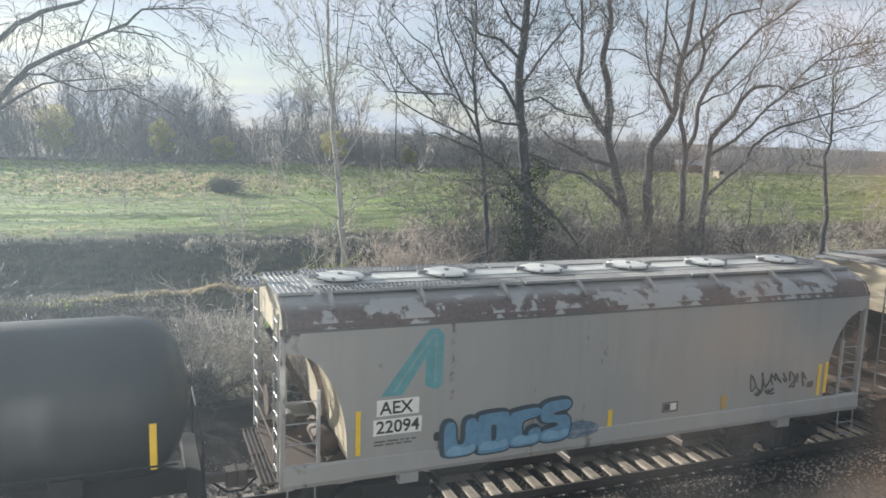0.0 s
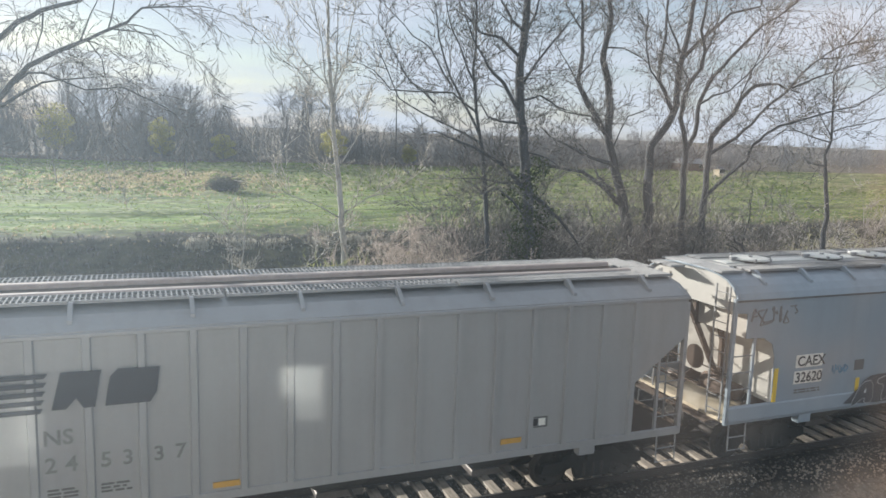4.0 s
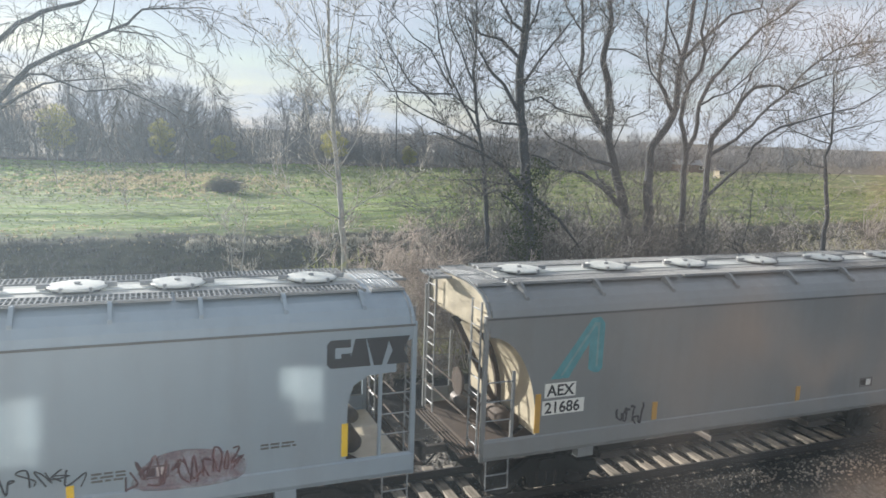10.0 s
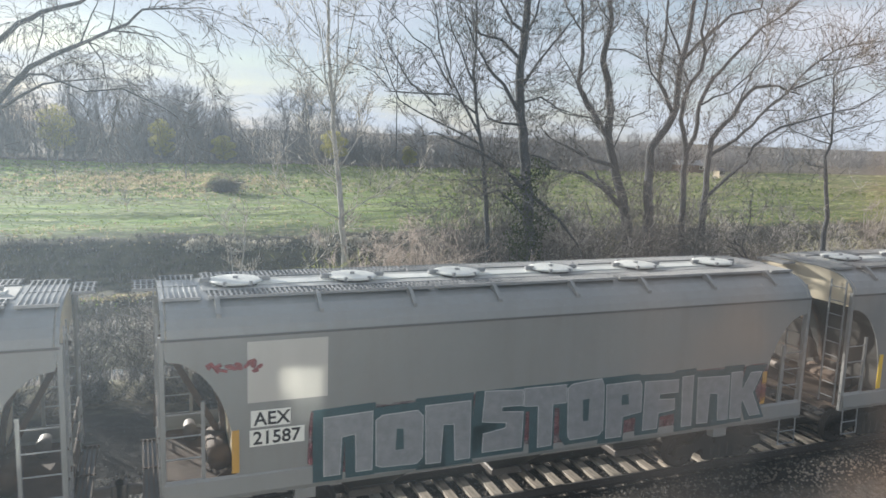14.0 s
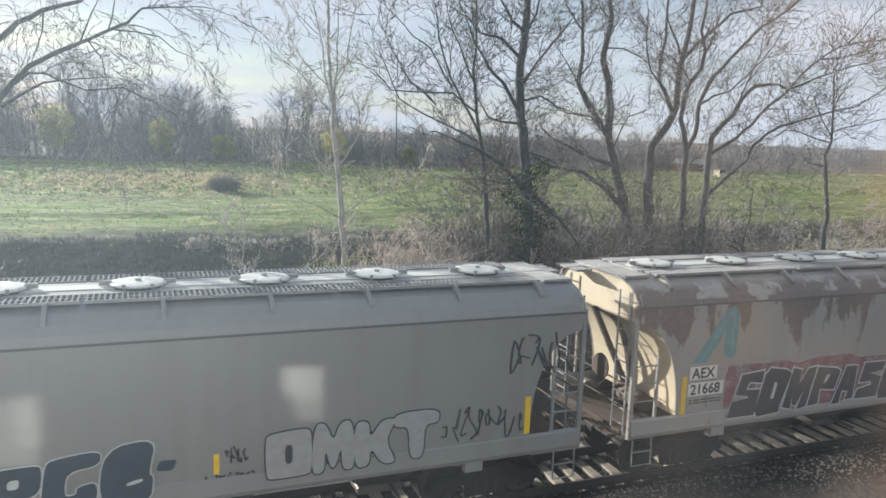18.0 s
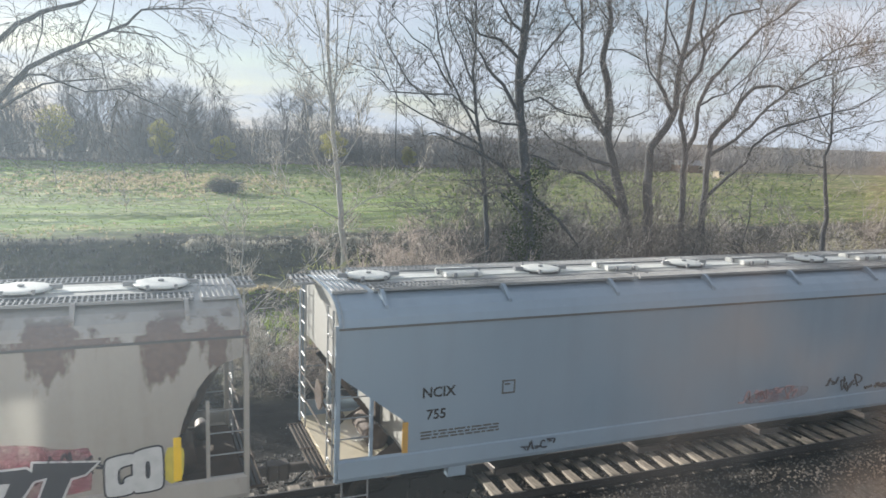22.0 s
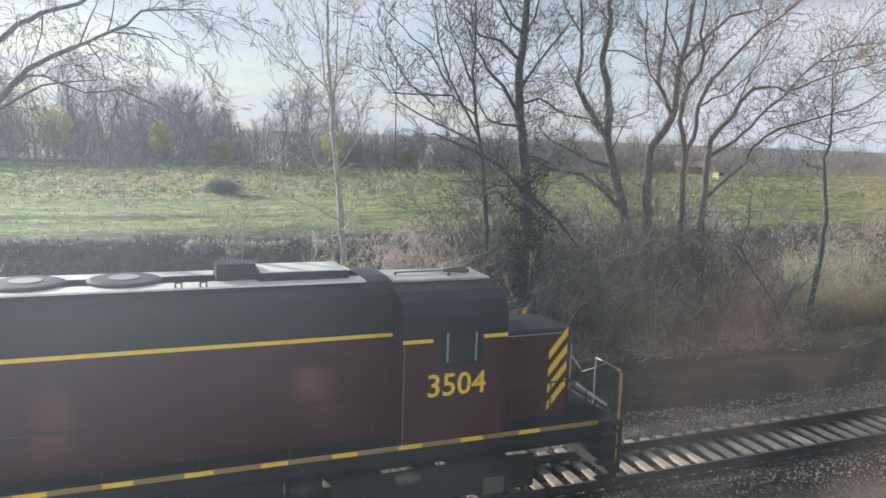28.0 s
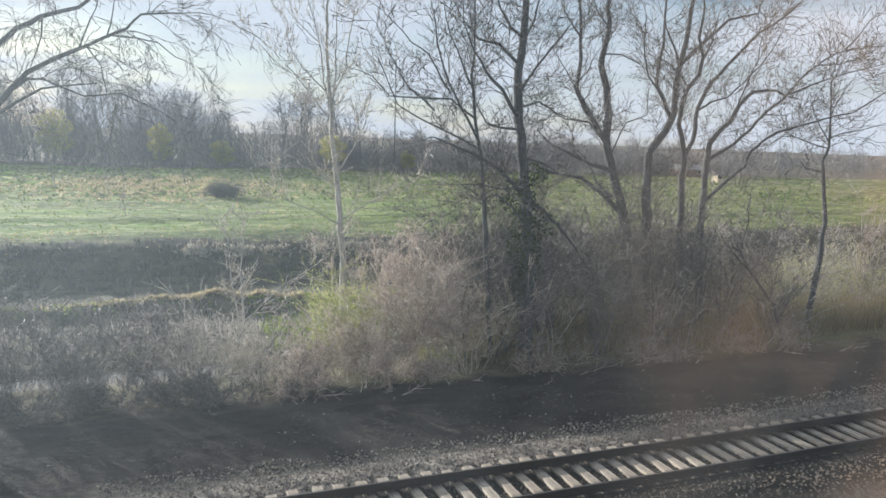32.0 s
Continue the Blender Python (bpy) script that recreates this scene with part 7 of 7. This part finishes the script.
# 6: plain grey wagon, bold teal mark
car, h, mid = hopper("hopper_wagon", "warm grey covered hopper with a teal slanted mark", 58.35, 72.2, GREY_B, "curve", [59.8 + 2.17 * k for k in range(6)], end_paint=SUNLIT_ENDS, slot=3.0)
reflectors(car, mid, [(59.5, 1.66, 2.45), (62.3, 1.62, 2.0), (66.3, 1.62, 1.95), (71.0, 1.68, 2.4)], .12, AMBER)
emblem(car, mid, 59.8)
plate_sign(car, "AEX", 59.64 - mid, 2.35, .70, .29)
plate_sign(car, "21686", 59.6 - mid, 2.0, .95, .29)
scrawl(car, 61.35 - mid, 62.0 - mid, 1.48, 2.04, 51, SPRAY_DARK, 6, .02)

# 7: grey wagon with a pale repainted patch and silver graffiti
car, h, mid = hopper("hopper_wagon", "grey covered hopper with pale patch and silver graffiti", 73.62, 87.35, GREY_A, "curve", [74.95 + 2.19 * k for k in range(6)], end_paint=SUNLIT_ENDS)
reflectors(car, mid, [(74.75, 1.66, 2.4), (86.2, 1.66, 2.4)], .12, AMBER)
part("paint_patch", Shape().box(74.95 - mid, 76.3 - mid, -1.606, -1.601, 2.85, 3.9), GREY_PATCH, car, "pale repainted rectangle")
plate_sign(car, "AEX", 75.0 - mid, 2.42, .66, .29)
plate_sign(car, "21587", 74.98 - mid, 2.08, .92, .29)
for names, ua, ub, lo, hi, sd in (("arch ring arch", 76.2, 79.05, (1.42, 1.42), (2.40, 2.42), 61), ("zig tee ring loop flag bar arch fork", 79.25, 86.15, (1.42, 1.44), (2.58, 2.42), 62)):
    piece(car, cells(names, ua - mid, ub - mid, .07, (5,)), lo, hi, SPRAY_SILVER, SPRAY_PALE, sd, "silver sprayed blocks with dark edges", .014, TEAL_DARK, .13, (-.07, .03), RED_HAZE, .3, .0, 0, .015)
scrawl(car, 74.3 - mid, 75.2 - mid, 3.4, 3.6, 62, SPRAY_RED, 6, .03)

# 8: grey wagon with black and white graffiti
car, h, mid = hopper("hopper_wagon", "grey covered hopper with black and white graffiti", 88.7, 102.5, GREY_A, "curve", [90.05 + 2.16 * k for k in range(6)], end_paint=SUNLIT_ENDS, inner=GRIME_SHADE)
reflectors(car, mid, [(89.85, 1.66, 2.5), (101.3, 1.66, 2.4)], .12)
emblem(car, mid, 90.2)
plate_sign(car, "AEX", 90.1 - mid, 2.4, .62, .26, GREY_A)
plate_sign(car, "1754", 90.1 - mid, 2.06, .70, .26, GREY_A)
piece(car, cells("ring loop hook full", 91.3 - mid, 94.55 - mid, .03), (1.4, 1.38), (2.1, 2.34), NAVY, SPRAY_PALE, 71, "navy rounded sprayed blocks with pale edges", .022, round_=2, lean=.1)
for u_, z_ in ((91.35, 2.05), (94.72, 1.93)):
    part("sprayed_dot", drape(soften(blob(u_ - mid, z_, .3, .18, random.Random(7), 8, .1, .3), 1), .004), NAVY, car)
reflectors(car, mid, [(95.5, 1.66, 2.0)], .09)
scrawl(car, 95.65 - mid, 96.0 - mid, 1.8, 2.12, 75, SPRAY_DARK, 5, .018)
scrawl(car, 95.3 - mid, 96.2 - mid, 1.56, 1.66, 76, SPRAY_DARK, 8, .01)
piece(car, cells("ring double fork tee", 96.3 - mid, 99.4 - mid, -.02), (1.45, 1.5), (2.3, 2.34), SPRAY_WASH, SPRAY_DARK, 72, "pale rounded sprayed blocks with dark edges", .026, round_=2)
scrawl(car, 99.5 - mid, 101.2 - mid, 1.65, 2.36, 73, SPRAY_DARK, 9, .018)
scrawl(car, 100.9 - mid, 102.2 - mid, 2.8, 3.65, 74, SPRAY_DARK, 7, .02)

# 9: rust-streaked wagon with black graffiti
car, h, mid = hopper("hopper_wagon", "rust-streaked grey covered hopper with black graffiti", 103.75, 117.3, GREY_RUST2, "curve", [105.2 + 2.17 * k for k in range(6)], end_paint=SUNLIT_ENDS)
reflectors(car, mid, [(105.05, 1.62, 2.45), (116.2, 1.66, 2.4)], .12)
emblem(car, mid, 105.25)
plate_sign(car, "AEX", 105.18 - mid, 2.36, .72, .29)
plate_sign(car, "21668", 105.16 - mid, 2.0, .95, .29)
bars(car, 105.2 - mid, 1.92, .9, 2, seed=14)
piece(car, cells("zig ring double loop wedge zig hook cup ring ring tee", 106.4 - mid, 114.8 - mid, .03), (1.45, 1.48), (2.36, 2.18), SPRAY_DARK, SPRAY_PALE, 81, "black jagged sprayed blocks with pale edges", .034, None, 0, (0, 0), ROSE_HAZE, .34, .3, 0, .055)
piece(car, cells("hook ring", 115.15 - mid, 115.95 - mid, -.05), (1.55, 1.6), (2.2, 2.3), SPRAY_PALE, SPRAY_DARK, 82, "pale rounded sprayed shape", .03, round_=2)
part("sprayed_patch", Shape().plate(blob(116.15 - mid, 1.95, .3, .6, random.Random(4), 10, .1, .1), -1.61, -1.604), SPRAY_YELLOW, car, "yellow sprayed patch")
scrawl(car, 114.3 - mid, 115.1 - mid, 1.9, 2.4, 83, SPRAY_DARK, 5, .02)

# 10: long blue-grey wagon
car, h, mid = hopper("hopper_wagon", "long blue-grey covered hopper with alternating roof hatches", 118.85, 137.76, GREY_N, "slope", [119.83 + 1.9 * k for k in range(10)], "mixed", bays=4, end_paint=GREY_PATCH, slot=False)
reflectors(car, mid, [(120.1, 1.62, 2.2), (136.45, 1.62, 2.38)], .11, AMBER)
plate_sign(car, "NCIX", 120.38 - mid, 2.62, .66, .195, None)
plate_sign(car, "755", 120.48 - mid, 2.2, .46, .19, None)
bars(car, 120.4 - mid, 1.98, 1.6, 3, seed=15)
fr = Shape().box(122.03 - mid, 122.31 - mid, -1.610, -1.602, 2.54, 2.57).box(122.03 - mid, 122.31 - mid, -1.610, -1.602, 2.78, 2.81)
fr.box(122.03 - mid, 122.06 - mid, -1.610, -1.602, 2.57, 2.78).box(122.28 - mid, 122.31 - mid, -1.610, -1.602, 2.57, 2.78)
part("card_frame", fr, SEAM, car, "small dark outline box")
bars(car, 122.08 - mid, 2.75, .2, 1, seed=16)
part("sprayed_patch", drape(soften([(127.9 - mid, 1.72), (128.9 - mid, 1.66), (129.8 - mid, 1.72), (130.0 - mid, 1.95), (129.2 - mid, 2.02), (128.4 - mid, 1.96)], 2), .002), FAINT_ROSE, car, "faded red overspray")
scrawl(car, 127.9 - mid, 129.6 - mid, 1.7, 2.0, 91, FADED, 9, .02, "faded red sprayed scrawl")
scrawl(car, 130.4 - mid, 131.6 - mid, 1.67, 2.07, 92, SPRAY_DARK, 5, .02)
scrawl(car, 131.8 - mid, 132.6 - mid, 1.68, 1.83, 93, SPRAY_DARK, 4, .03)
scrawl(car, 122.5 - mid, 123.2 - mid, 1.35, 1.55, 94, SPRAY_DARK, 5, .015, y=-1.67)


# 11: locomotive
STRIP = 1.236


def locomotive():
    car, h = vehicle("locomotive", "maroon and black road-switcher locomotive with yellow stripes", "locomotive", 139.2, 157.2)
    mid = 148.2
    X = lambda u: u - mid
    HW = .90
    # deck and underframe
    part("deck", Shape().box(X(139.3), X(157.5), -1.50, 1.50, 1.55, 1.68, .03), BLACK_P, car, "walkway deck")
    for side in (-1, 1):
        y = side * 1.505
        part("deck_edge", Shape().box(X(139.6), X(157.3), y - .012, y + .012, 1.42, 1.70), BLACK_P, car)
        st = Shape()
        for k in range(13):
            a = 140.3 + k * STRIP
            st.box(X(a), X(a + .46), y + side * .012, y + side * .02, 1.66, 1.74)
        part("deck_stripe", Shape().box(X(139.7), X(156.95), y + side * .006, y + side * .016, 1.655, 1.745), DULL_YELLOW, car, "dull yellow edge stripe")
        part("reflective_strips", st, YELLOW, car, "bright yellow reflective strips")
    part("fuel_tank", Shape().box(X(145.6), X(150.6), -1.35, 1.35, .35, 1.5, .18), BLACK_P, car, "black fuel tank")
    for u0_, u1_ in ((144.9, 145.5), (150.7, 151.3)):
        part("air_reservoir", Shape().tube([(X(u0_), -1.2, 1.0), (X(u1_), -1.2, 1.0)], .22, 12), BLACK_P, car, "", True)
    part("underframe", Shape().box(X(139.6), X(157.3), -.6, .6, .85, 1.55, .04), DARK, car)
    # long hood
    hood = [(HW, 1.68), (HW, 3.72), (HW, 4.45), (HW - .05, 4.58), (HW - .2, 4.66), (.3, 4.70)]
    full = [(-y, z) for y, z in hood] + [(y, z) for y, z in reversed(hood)]
    low = [(-HW, 1.68), (-HW, 3.72), (HW, 3.72), (HW, 1.68)]
    top = [p for p in full if p[1] >= 3.72]
    part("long_hood", Shape().loft([[(x, y, z) for y, z in low] for x in (X(140.9), X(152.72))]), MAROON, car, "maroon engine hood")
    part("hood_top", Shape().loft([[(x, y, z) for y, z in top] for x in (X(140.9), X(152.72))]), BLACK_P, car, "black upper hood")
    for side in (-1, 1):
        y = side * (HW + .004)
        part("hood_stripe", Shape().box(X(140.95), X(152.7), y - .004, y + .004, 3.64, 3.71), YELLOW, car, "yellow hood stripe")
        dr = Shape()
        for k in range(12):
            a = 141.2 + k * .92
            dr.box(X(a), X(a) + .88, y - .006, y + .012, 1.9, 3.3)
        part("hood_doors", dr, MAROON, car, "row of maroon engine doors", False, .008)
        gr = Shape()
        for k in range(16):
            gr.box(X(141.1), X(143.4), y - .004, y + .01, 3.86 + k * .035, 3.88 + k * .035)
        part("radiator_grille", gr, BLACK_P, car)
        # slanted warning stripes at the hood corners
        for (ua, ub, zt) in ((156.08, 156.5, 3.4),):
            sh = Shape()
            n = 4
            for k in range(n):
                z = 1.95 + k * (zt - 1.95) / n
                dz = (zt - 1.95) / n * .5
                sl = .5
                sh.plate([(X(ua), z - (.25 if sl > 0 else -.25) + .12), (X(ub), z + (.25 if sl > 0 else -.25) + .12), (X(ub), z + dz + (.25 if sl > 0 else -.25) + .12), (X(ua), z + dz - (.25 if sl > 0 else -.25) + .12)], y - .003, y + .005)
            part("warning_stripes", sh, YELLOW, car, "yellow slanted warning stripes")
    # rear end of the hood: black above, maroon with slanted stripes below
    part("rear_panel", Shape().box(X(140.872), X(140.9), -.88, .88, 1.7, 3.66), MAROON, car, "maroon rear bulkhead")
    part("rear_top", Shape().box(X(140.868), X(140.9), -.86, .86, 3.665, 4.5), BLACK_P, car, "black upper rear bulkhead")
    st = Shape()
    for k in range(-3, 4):  # bands that climb towards the near side, cut off at the panel's edge
        lo, hi = 1.98 + k * .5, 2.22 + k * .5
        ring = [(.84, lo), (-.84, lo + 1.68), (-.84, hi + 1.68), (.84, hi)]
        for level, sign in ((1.86, 1), (3.62, -1)):
            kept = []
            for a, b in zip(ring, ring[1:] + ring[:1]):
                ina, inb = (a[1] - level) * sign >= 0, (b[1] - level) * sign >= 0
                if ina:
                    kept.append(a)
                if ina != inb:
                    q = (level - a[1]) / (b[1] - a[1])
                    kept.append((a[0] + (b[0] - a[0]) * q, level))
            ring = kept
        if len(ring) > 2:
            st.loft([[(x, y, z) for y, z in ring] for x in (X(140.862), X(140.871))])
    # duller than the nose stripes: shade on this end is put into the yellow
    part("warning_stripes", st, DULL_YELLOW, car, "dull yellow slanted stripes on the rear end")
    part("end_door", Shape().box(X(140.84), X(140.861), .36, .84, 1.75, 3.3, .02), MAROON, car, "dark end door")
    part("rear_headlight", Shape().box(X(140.80), X(140.87), -.2, .2, 3.98, 4.28, .03), DARK, car)
    part("corner_grab", Shape().tube([(X(140.86), .9, 1.9), (X(140.82), .92, 2.2), (X(140.82), .92, 4.3), (X(140.88), .9, 4.5)], .025, 6), YELLOW, car, "yellow grab iron up the rear corner")
    part("marker_lamp", Shape().box(X(140.78), X(140.86), .62, .86, 2.5, 2.9, .03), SPRAY_RED, car, "dull red marker housing")
    # roof gear
    for u, r in ((141.75, .52), (142.95, .52), (144.15, .52), (146.6, .60), (148.1, .60)):
        fan = part("roof_fan", Shape().disc(X(u), 0, 4.62, 4.77, r, 28, .03), BLACK_P, car, "round roof fan housing")
        grl = Shape().disc(X(u), 0, 4.771, 4.78, r * .42, 20)
        part("fan_grille", grl, GALV, fan)
    part("exhaust_stack", Shape().box(X(149.6), X(150.3), -.3, .3, 4.66, 4.98, .05), BLACK_P, car, "exhaust stack", False, .02)
    part("roof_hatch", Shape().box(X(145.1), X(145.9), -.7, .7, 4.66, 4.78, .03), HATCH, car)
    part("roof_panel", Shape().box(X(144.9), X(152.2), -.78, .78, 4.665, 4.70), HATCH, car, "pale dusty roof panels")
    part("roof_box", Shape().box(X(150.3), X(151.95), -.5, .5, 4.6, 4.84, .05), BLACK_P, car, "", False, .02)
    part("box_lid", Shape().box(X(150.35), X(151.9), -.45, .45, 4.842, 4.86), HATCH, car)
    lift = Shape()
    for u in (144.4, 145.4, 148.9, 149.3):
        lift.tube([(X(u), -.75, 4.66), (X(u), -.75, 4.78), (X(u) + .1, -.75, 4.78), (X(u) + .1, -.75, 4.66)], .02, 6)
    part("lifting_eyes", lift, STEEL, car)
    # cab
    roofc = [(1.5, 4.14), (1.36, 4.38), (1.05, 4.51), (.55, 4.58)]
    cabp = [(-1.5, 1.68)] + [(-y, z) for y, z in roofc] + [(y, z) for y, z in reversed(roofc)] + [(1.5, 1.68)]
    lowc = [(-1.5, 1.68), (-1.5, 3.68), (1.5, 3.68), (1.5, 1.68)]
    upc = [(-1.5, 3.68)] + [(-y, z) for y, z in roofc] + [(y, z) for y, z in reversed(roofc)] + [(1.5, 3.68)]
    cab = part("cab", Shape().loft([[(x, y, z) for y, z in lowc] for x in (X(152.7), X(154.8))]), MAROON, car, "maroon cab lower half")
    part("cab_upper", Shape().loft([[(x, y, z) for y, z in upc] for x in (X(152.7), X(154.8))]), BLACK_P, car, "black cab upper half")
    part("cab_roof", Shape().box(X(151.98), X(154.82), -.56, .56, 4.575, 4.63, .02), DECK, car, "pale sunlit cab roof")
    for side in (-1, 1):
        y = side * 1.502
        wf = Shape().box(X(153.46), X(154.26), y - .02, y + .02, 3.18, 3.25).box(X(153.46), X(154.26), y - .02, y + .02, 3.80, 3.86)
        wf.box(X(153.46), X(153.53), y - .02, y + .02, 3.25, 3.80).box(X(154.19), X(154.26), y - .02, y + .02, 3.25, 3.80)
        win = part("cab_window", wf, BLACK_P, car, "dark window frame")
        for xx in (153.56, 154.14):
            part("mullion", Shape().box(X(xx) - .018, X(xx) + .018, y - .02, y + .02, 3.25, 3.80), GALV, win)
        part("pane", Shape().box(X(153.53), X(154.19), y - .012, y + .012, 3.25, 3.80), GLASSY, win, "dark glass pane")
        part("cab_stripe", Shape().box(X(152.7), X(153.28), y - .004, y + .008, 3.64, 3.71), YELLOW, car)
        part("cab_stripe", Shape().box(X(154.3), X(154.8), y - .004, y + .008, 3.66, 3.73), YELLOW, car)
        part("door_seam", Shape().box(X(152.72), X(152.74), y - .004, y + .006, 1.75, 3.6), SEAM, car)
    fw = Shape()
    for y0, y1 in ((-1.3, -.5), (.5, 1.3)):
        fw.box(X(154.8), X(154.815), y0, y1, 3.72, 4.12)
    part("windscreen", fw, GLASSY, car, "dark windscreens")
    part("number_board", Shape().box(X(154.8), X(154.9), -.4, .4, 4.28, 4.5, .02), WHITE, car)
    part("horn", Shape().tube([(X(153.9), -.3, 4.74), (X(154.4), -.3, 4.74)], .03, 8, .07).box(X(154.0), X(154.06), -.33, -.27, 4.62, 4.74), STEEL, car)
    part("antenna", Shape().box(X(153.0), X(154.6), -.02, .02, 4.67, 4.69).box(X(153.0), X(153.04), -.02, .02, 4.62, 4.68).box(X(154.56), X(154.6), -.02, .02, 4.62, 4.68), DARK, car)
    # short nose
    np_ = [(-HW, 1.68), (-HW, 3.46), (-HW + .12, 3.5), (HW - .12, 3.42), (HW, 3.34), (HW, 1.68)]
    part("nose", Shape().loft([[(x, y, z) for y, z in np_] for x in (X(154.8), X(156.5))]), MAROON, car, "maroon short nose")
    bow = Shape().loft([[(X(156.5) + d, y * w, z if z > 2 else z) for y, z in np_] for d, w in ((0, 1), (.1, .97), (.18, .85), (.22, .6))])
    part("nose_front", bow, MAROON, car, "rounded nose front", True)
    part("nose_top", Shape().loft([[(x, -HW + .02, 3.48), (x, -HW + .12, 3.53), (x, 0, 3.56), (x, HW - .12, 3.46), (x, 0, 3.44)] for x in (X(154.82), X(156.55))]), BLACK_P, car, "glossy black nose top")
    part("nose_edge", Shape().box(X(154.82), X(156.35), -HW - .008, -HW + .01, 3.452, 3.472), GALV, car, "pale edge trim")
    part("headlight", Shape().box(X(156.72), X(156.78), -.25, .25, 3.1, 3.4, .03), GALV, car)
    sh = Shape()
    for k in range(3):
        z = 2.0 + k * .42
        for s_ in (-1, 1):
            sh.loft([[(x, s_ * .04, z + .18), (x, s_ * .52, z), (x, s_ * .52, z + .2), (x, s_ * .04, z + .38)] for x in (X(156.72), X(156.732))])
    part("nose_stripes", sh, YELLOW, car, "yellow chevron stripes")
    part("porch_shroud", Shape().loft([[(X(156.8), y, 2.36), (X(157.6), y, 1.80), (X(157.6), y, 1.74), (X(156.8), y, 2.28)] for y in (-.88, .88)]), DECK, car, "pale sloping sheet over the front porch")
    # end decks, steps, railings
    for s, ue in ((-1, 139.3), (1, 157.5)):
        x = X(ue)
        part("end_plate", Shape().box(*sorted((x, x + s * .08)), -1.5, 1.5, .5, 1.68, .02), BLACK_P, car, "black end plate")
        part("plow", Shape().loft([[(x + s * .08, -1.4, .25), (x + s * .3, 0, .2), (x + s * .08, 1.4, .25)], [(x + s * .08, -1.4, .75), (x + s * .12, 0, .8), (x + s * .08, 1.4, .75)]], caps=False), DARK, car)
        for side in (-1, 1):
            y = side * 1.45
            stp = Shape()
            for k in range(4):
                stp.box(*sorted((x - s * .02, x - s * .5)), y - .15, y + .05, .45 + k * .33, .48 + k * .33)
            part("steps", stp, DARK, car, "corner steps")
            hr = Shape().tube([(x, side * 1.45, .7), (x, side * 1.45, 2.65), (x - s * .1, side * 1.42, 2.75)], .022, 8)
            part("grab_iron", hr, AMBER, car, "dull yellow grab iron")
        er = Shape()
        for y in (-1.4, -.5, .5, 1.4):
            er.tube([(x, y, 1.68), (x, y, 2.72)], .02, 6)
        er.tube([(x, -1.4, 2.72), (x, -.5, 2.72)], .02, 6).tube([(x, .5, 2.72), (x, 1.4, 2.72)], .02, 6)
        part("end_rail", er, GALV if s > 0 else DARK, car, "thin end railing")
        coupler(car, x, s)
        chain = Shape().tube([(x, -.5, 2.5), (x + s * .02, 0, 2.25), (x, .5, 2.5)], .012, 5)
        part("safety_chain", chain, STEEL, car)
    for side in (-1, 1):
        hr = Shape().tube([(X(140.2), side * 1.42, 2.62), (X(152.2), side * 1.42, 2.62)], .017, 6)
        for k in range(9):
            u = 140.2 + k * 1.5
            hr.tube([(X(u), side * 1.42, 1.68), (X(u), side * 1.42, 2.62)], .015, 6)
        part("handrail", hr, DARK, car, "thin black walkway handrail")
        hr = Shape().tube([(X(155.0), side * 1.42, 2.62), (X(156.7), side * 1.42, 2.62)], .017, 6)
        for u in (155.0, 155.85, 156.7):
            hr.tube([(X(u), side * 1.42, 1.68), (X(u), side * 1.42, 2.62)], .015, 6)
        part("handrail", hr, DARK, car)
    for u in (142.5, 153.6):
        bogie(car, X(u), (-1.35, 1.35), .5, 1.08)
        for side in (-1, 1):
            # beams made deep and long to keep sun off the ties below
            part("truck_beam", Shape().box(X(u) - 2.1, X(u) + 2.1, side * 1.12 - .07, side * 1.12 + .07, .34, 1.05, .06), DARK, car)
            part("brake_cylinder", Shape().tube([(X(u) - .9, side * 1.24, .95), (X(u) - .4, side * 1.24, .95)], .12, 10), STEEL, car, "", True)
            part("journal_box", Shape().box(X(u) + .95, X(u) + 1.4, side * 1.2 - .06, side * 1.2 + .06, .35, .7, .03), STEEL, car)
    # lettering and the operator's mark
    lettering("road_number", "3504", .44, YELLOW, car, X(153.2), -1.512, 2.6, .006, "yellow road number")
    num = lettering("end_number", "3504", .27, WHITE, car, 0, 0, 0, .006, "small white road number")
    num.matrix_basis = pose(X(140.858), .80, 3.74, 0, 0, -90)
    mk = Shape()
    for pts in (((.0, 0), (.5, 0), (.6, .14), (.54, .3), (.6, .5), (.12, .5), (.0, .36), (.06, .22)), ((.66, .5), (1.36, .5), (1.22, 0), (.8, 0)),
                ((1.42, 0), (1.56, 0), (1.58, .16), (1.8, .18), (1.88, .34), (1.78, .5), (1.42, .5))):
        mk.plate([(X(141.46) + a, 2.89 + b) for a, b in pts], -HW - .024, -HW - .016)
    part("emblem", mk, YELLOW, car, "bold yellow operator's mark")


locomotive()


# ---- movement ----
def motions():
    marks = [k * 1.0 for k in range(33)]
    for ob, u in TRAIN:
        walk(ob, [(t, Matrix.Translation((u - run(t), 0, 0))) for t in marks])
    steps = [k / 10 for k in range(321)]
    for ob, at, r in WHEELS:
        walk(ob, [(t, Matrix.Translation(at) @ Matrix.Rotation(-run(t) / r, 4, "Y")) for t in steps])


motions()
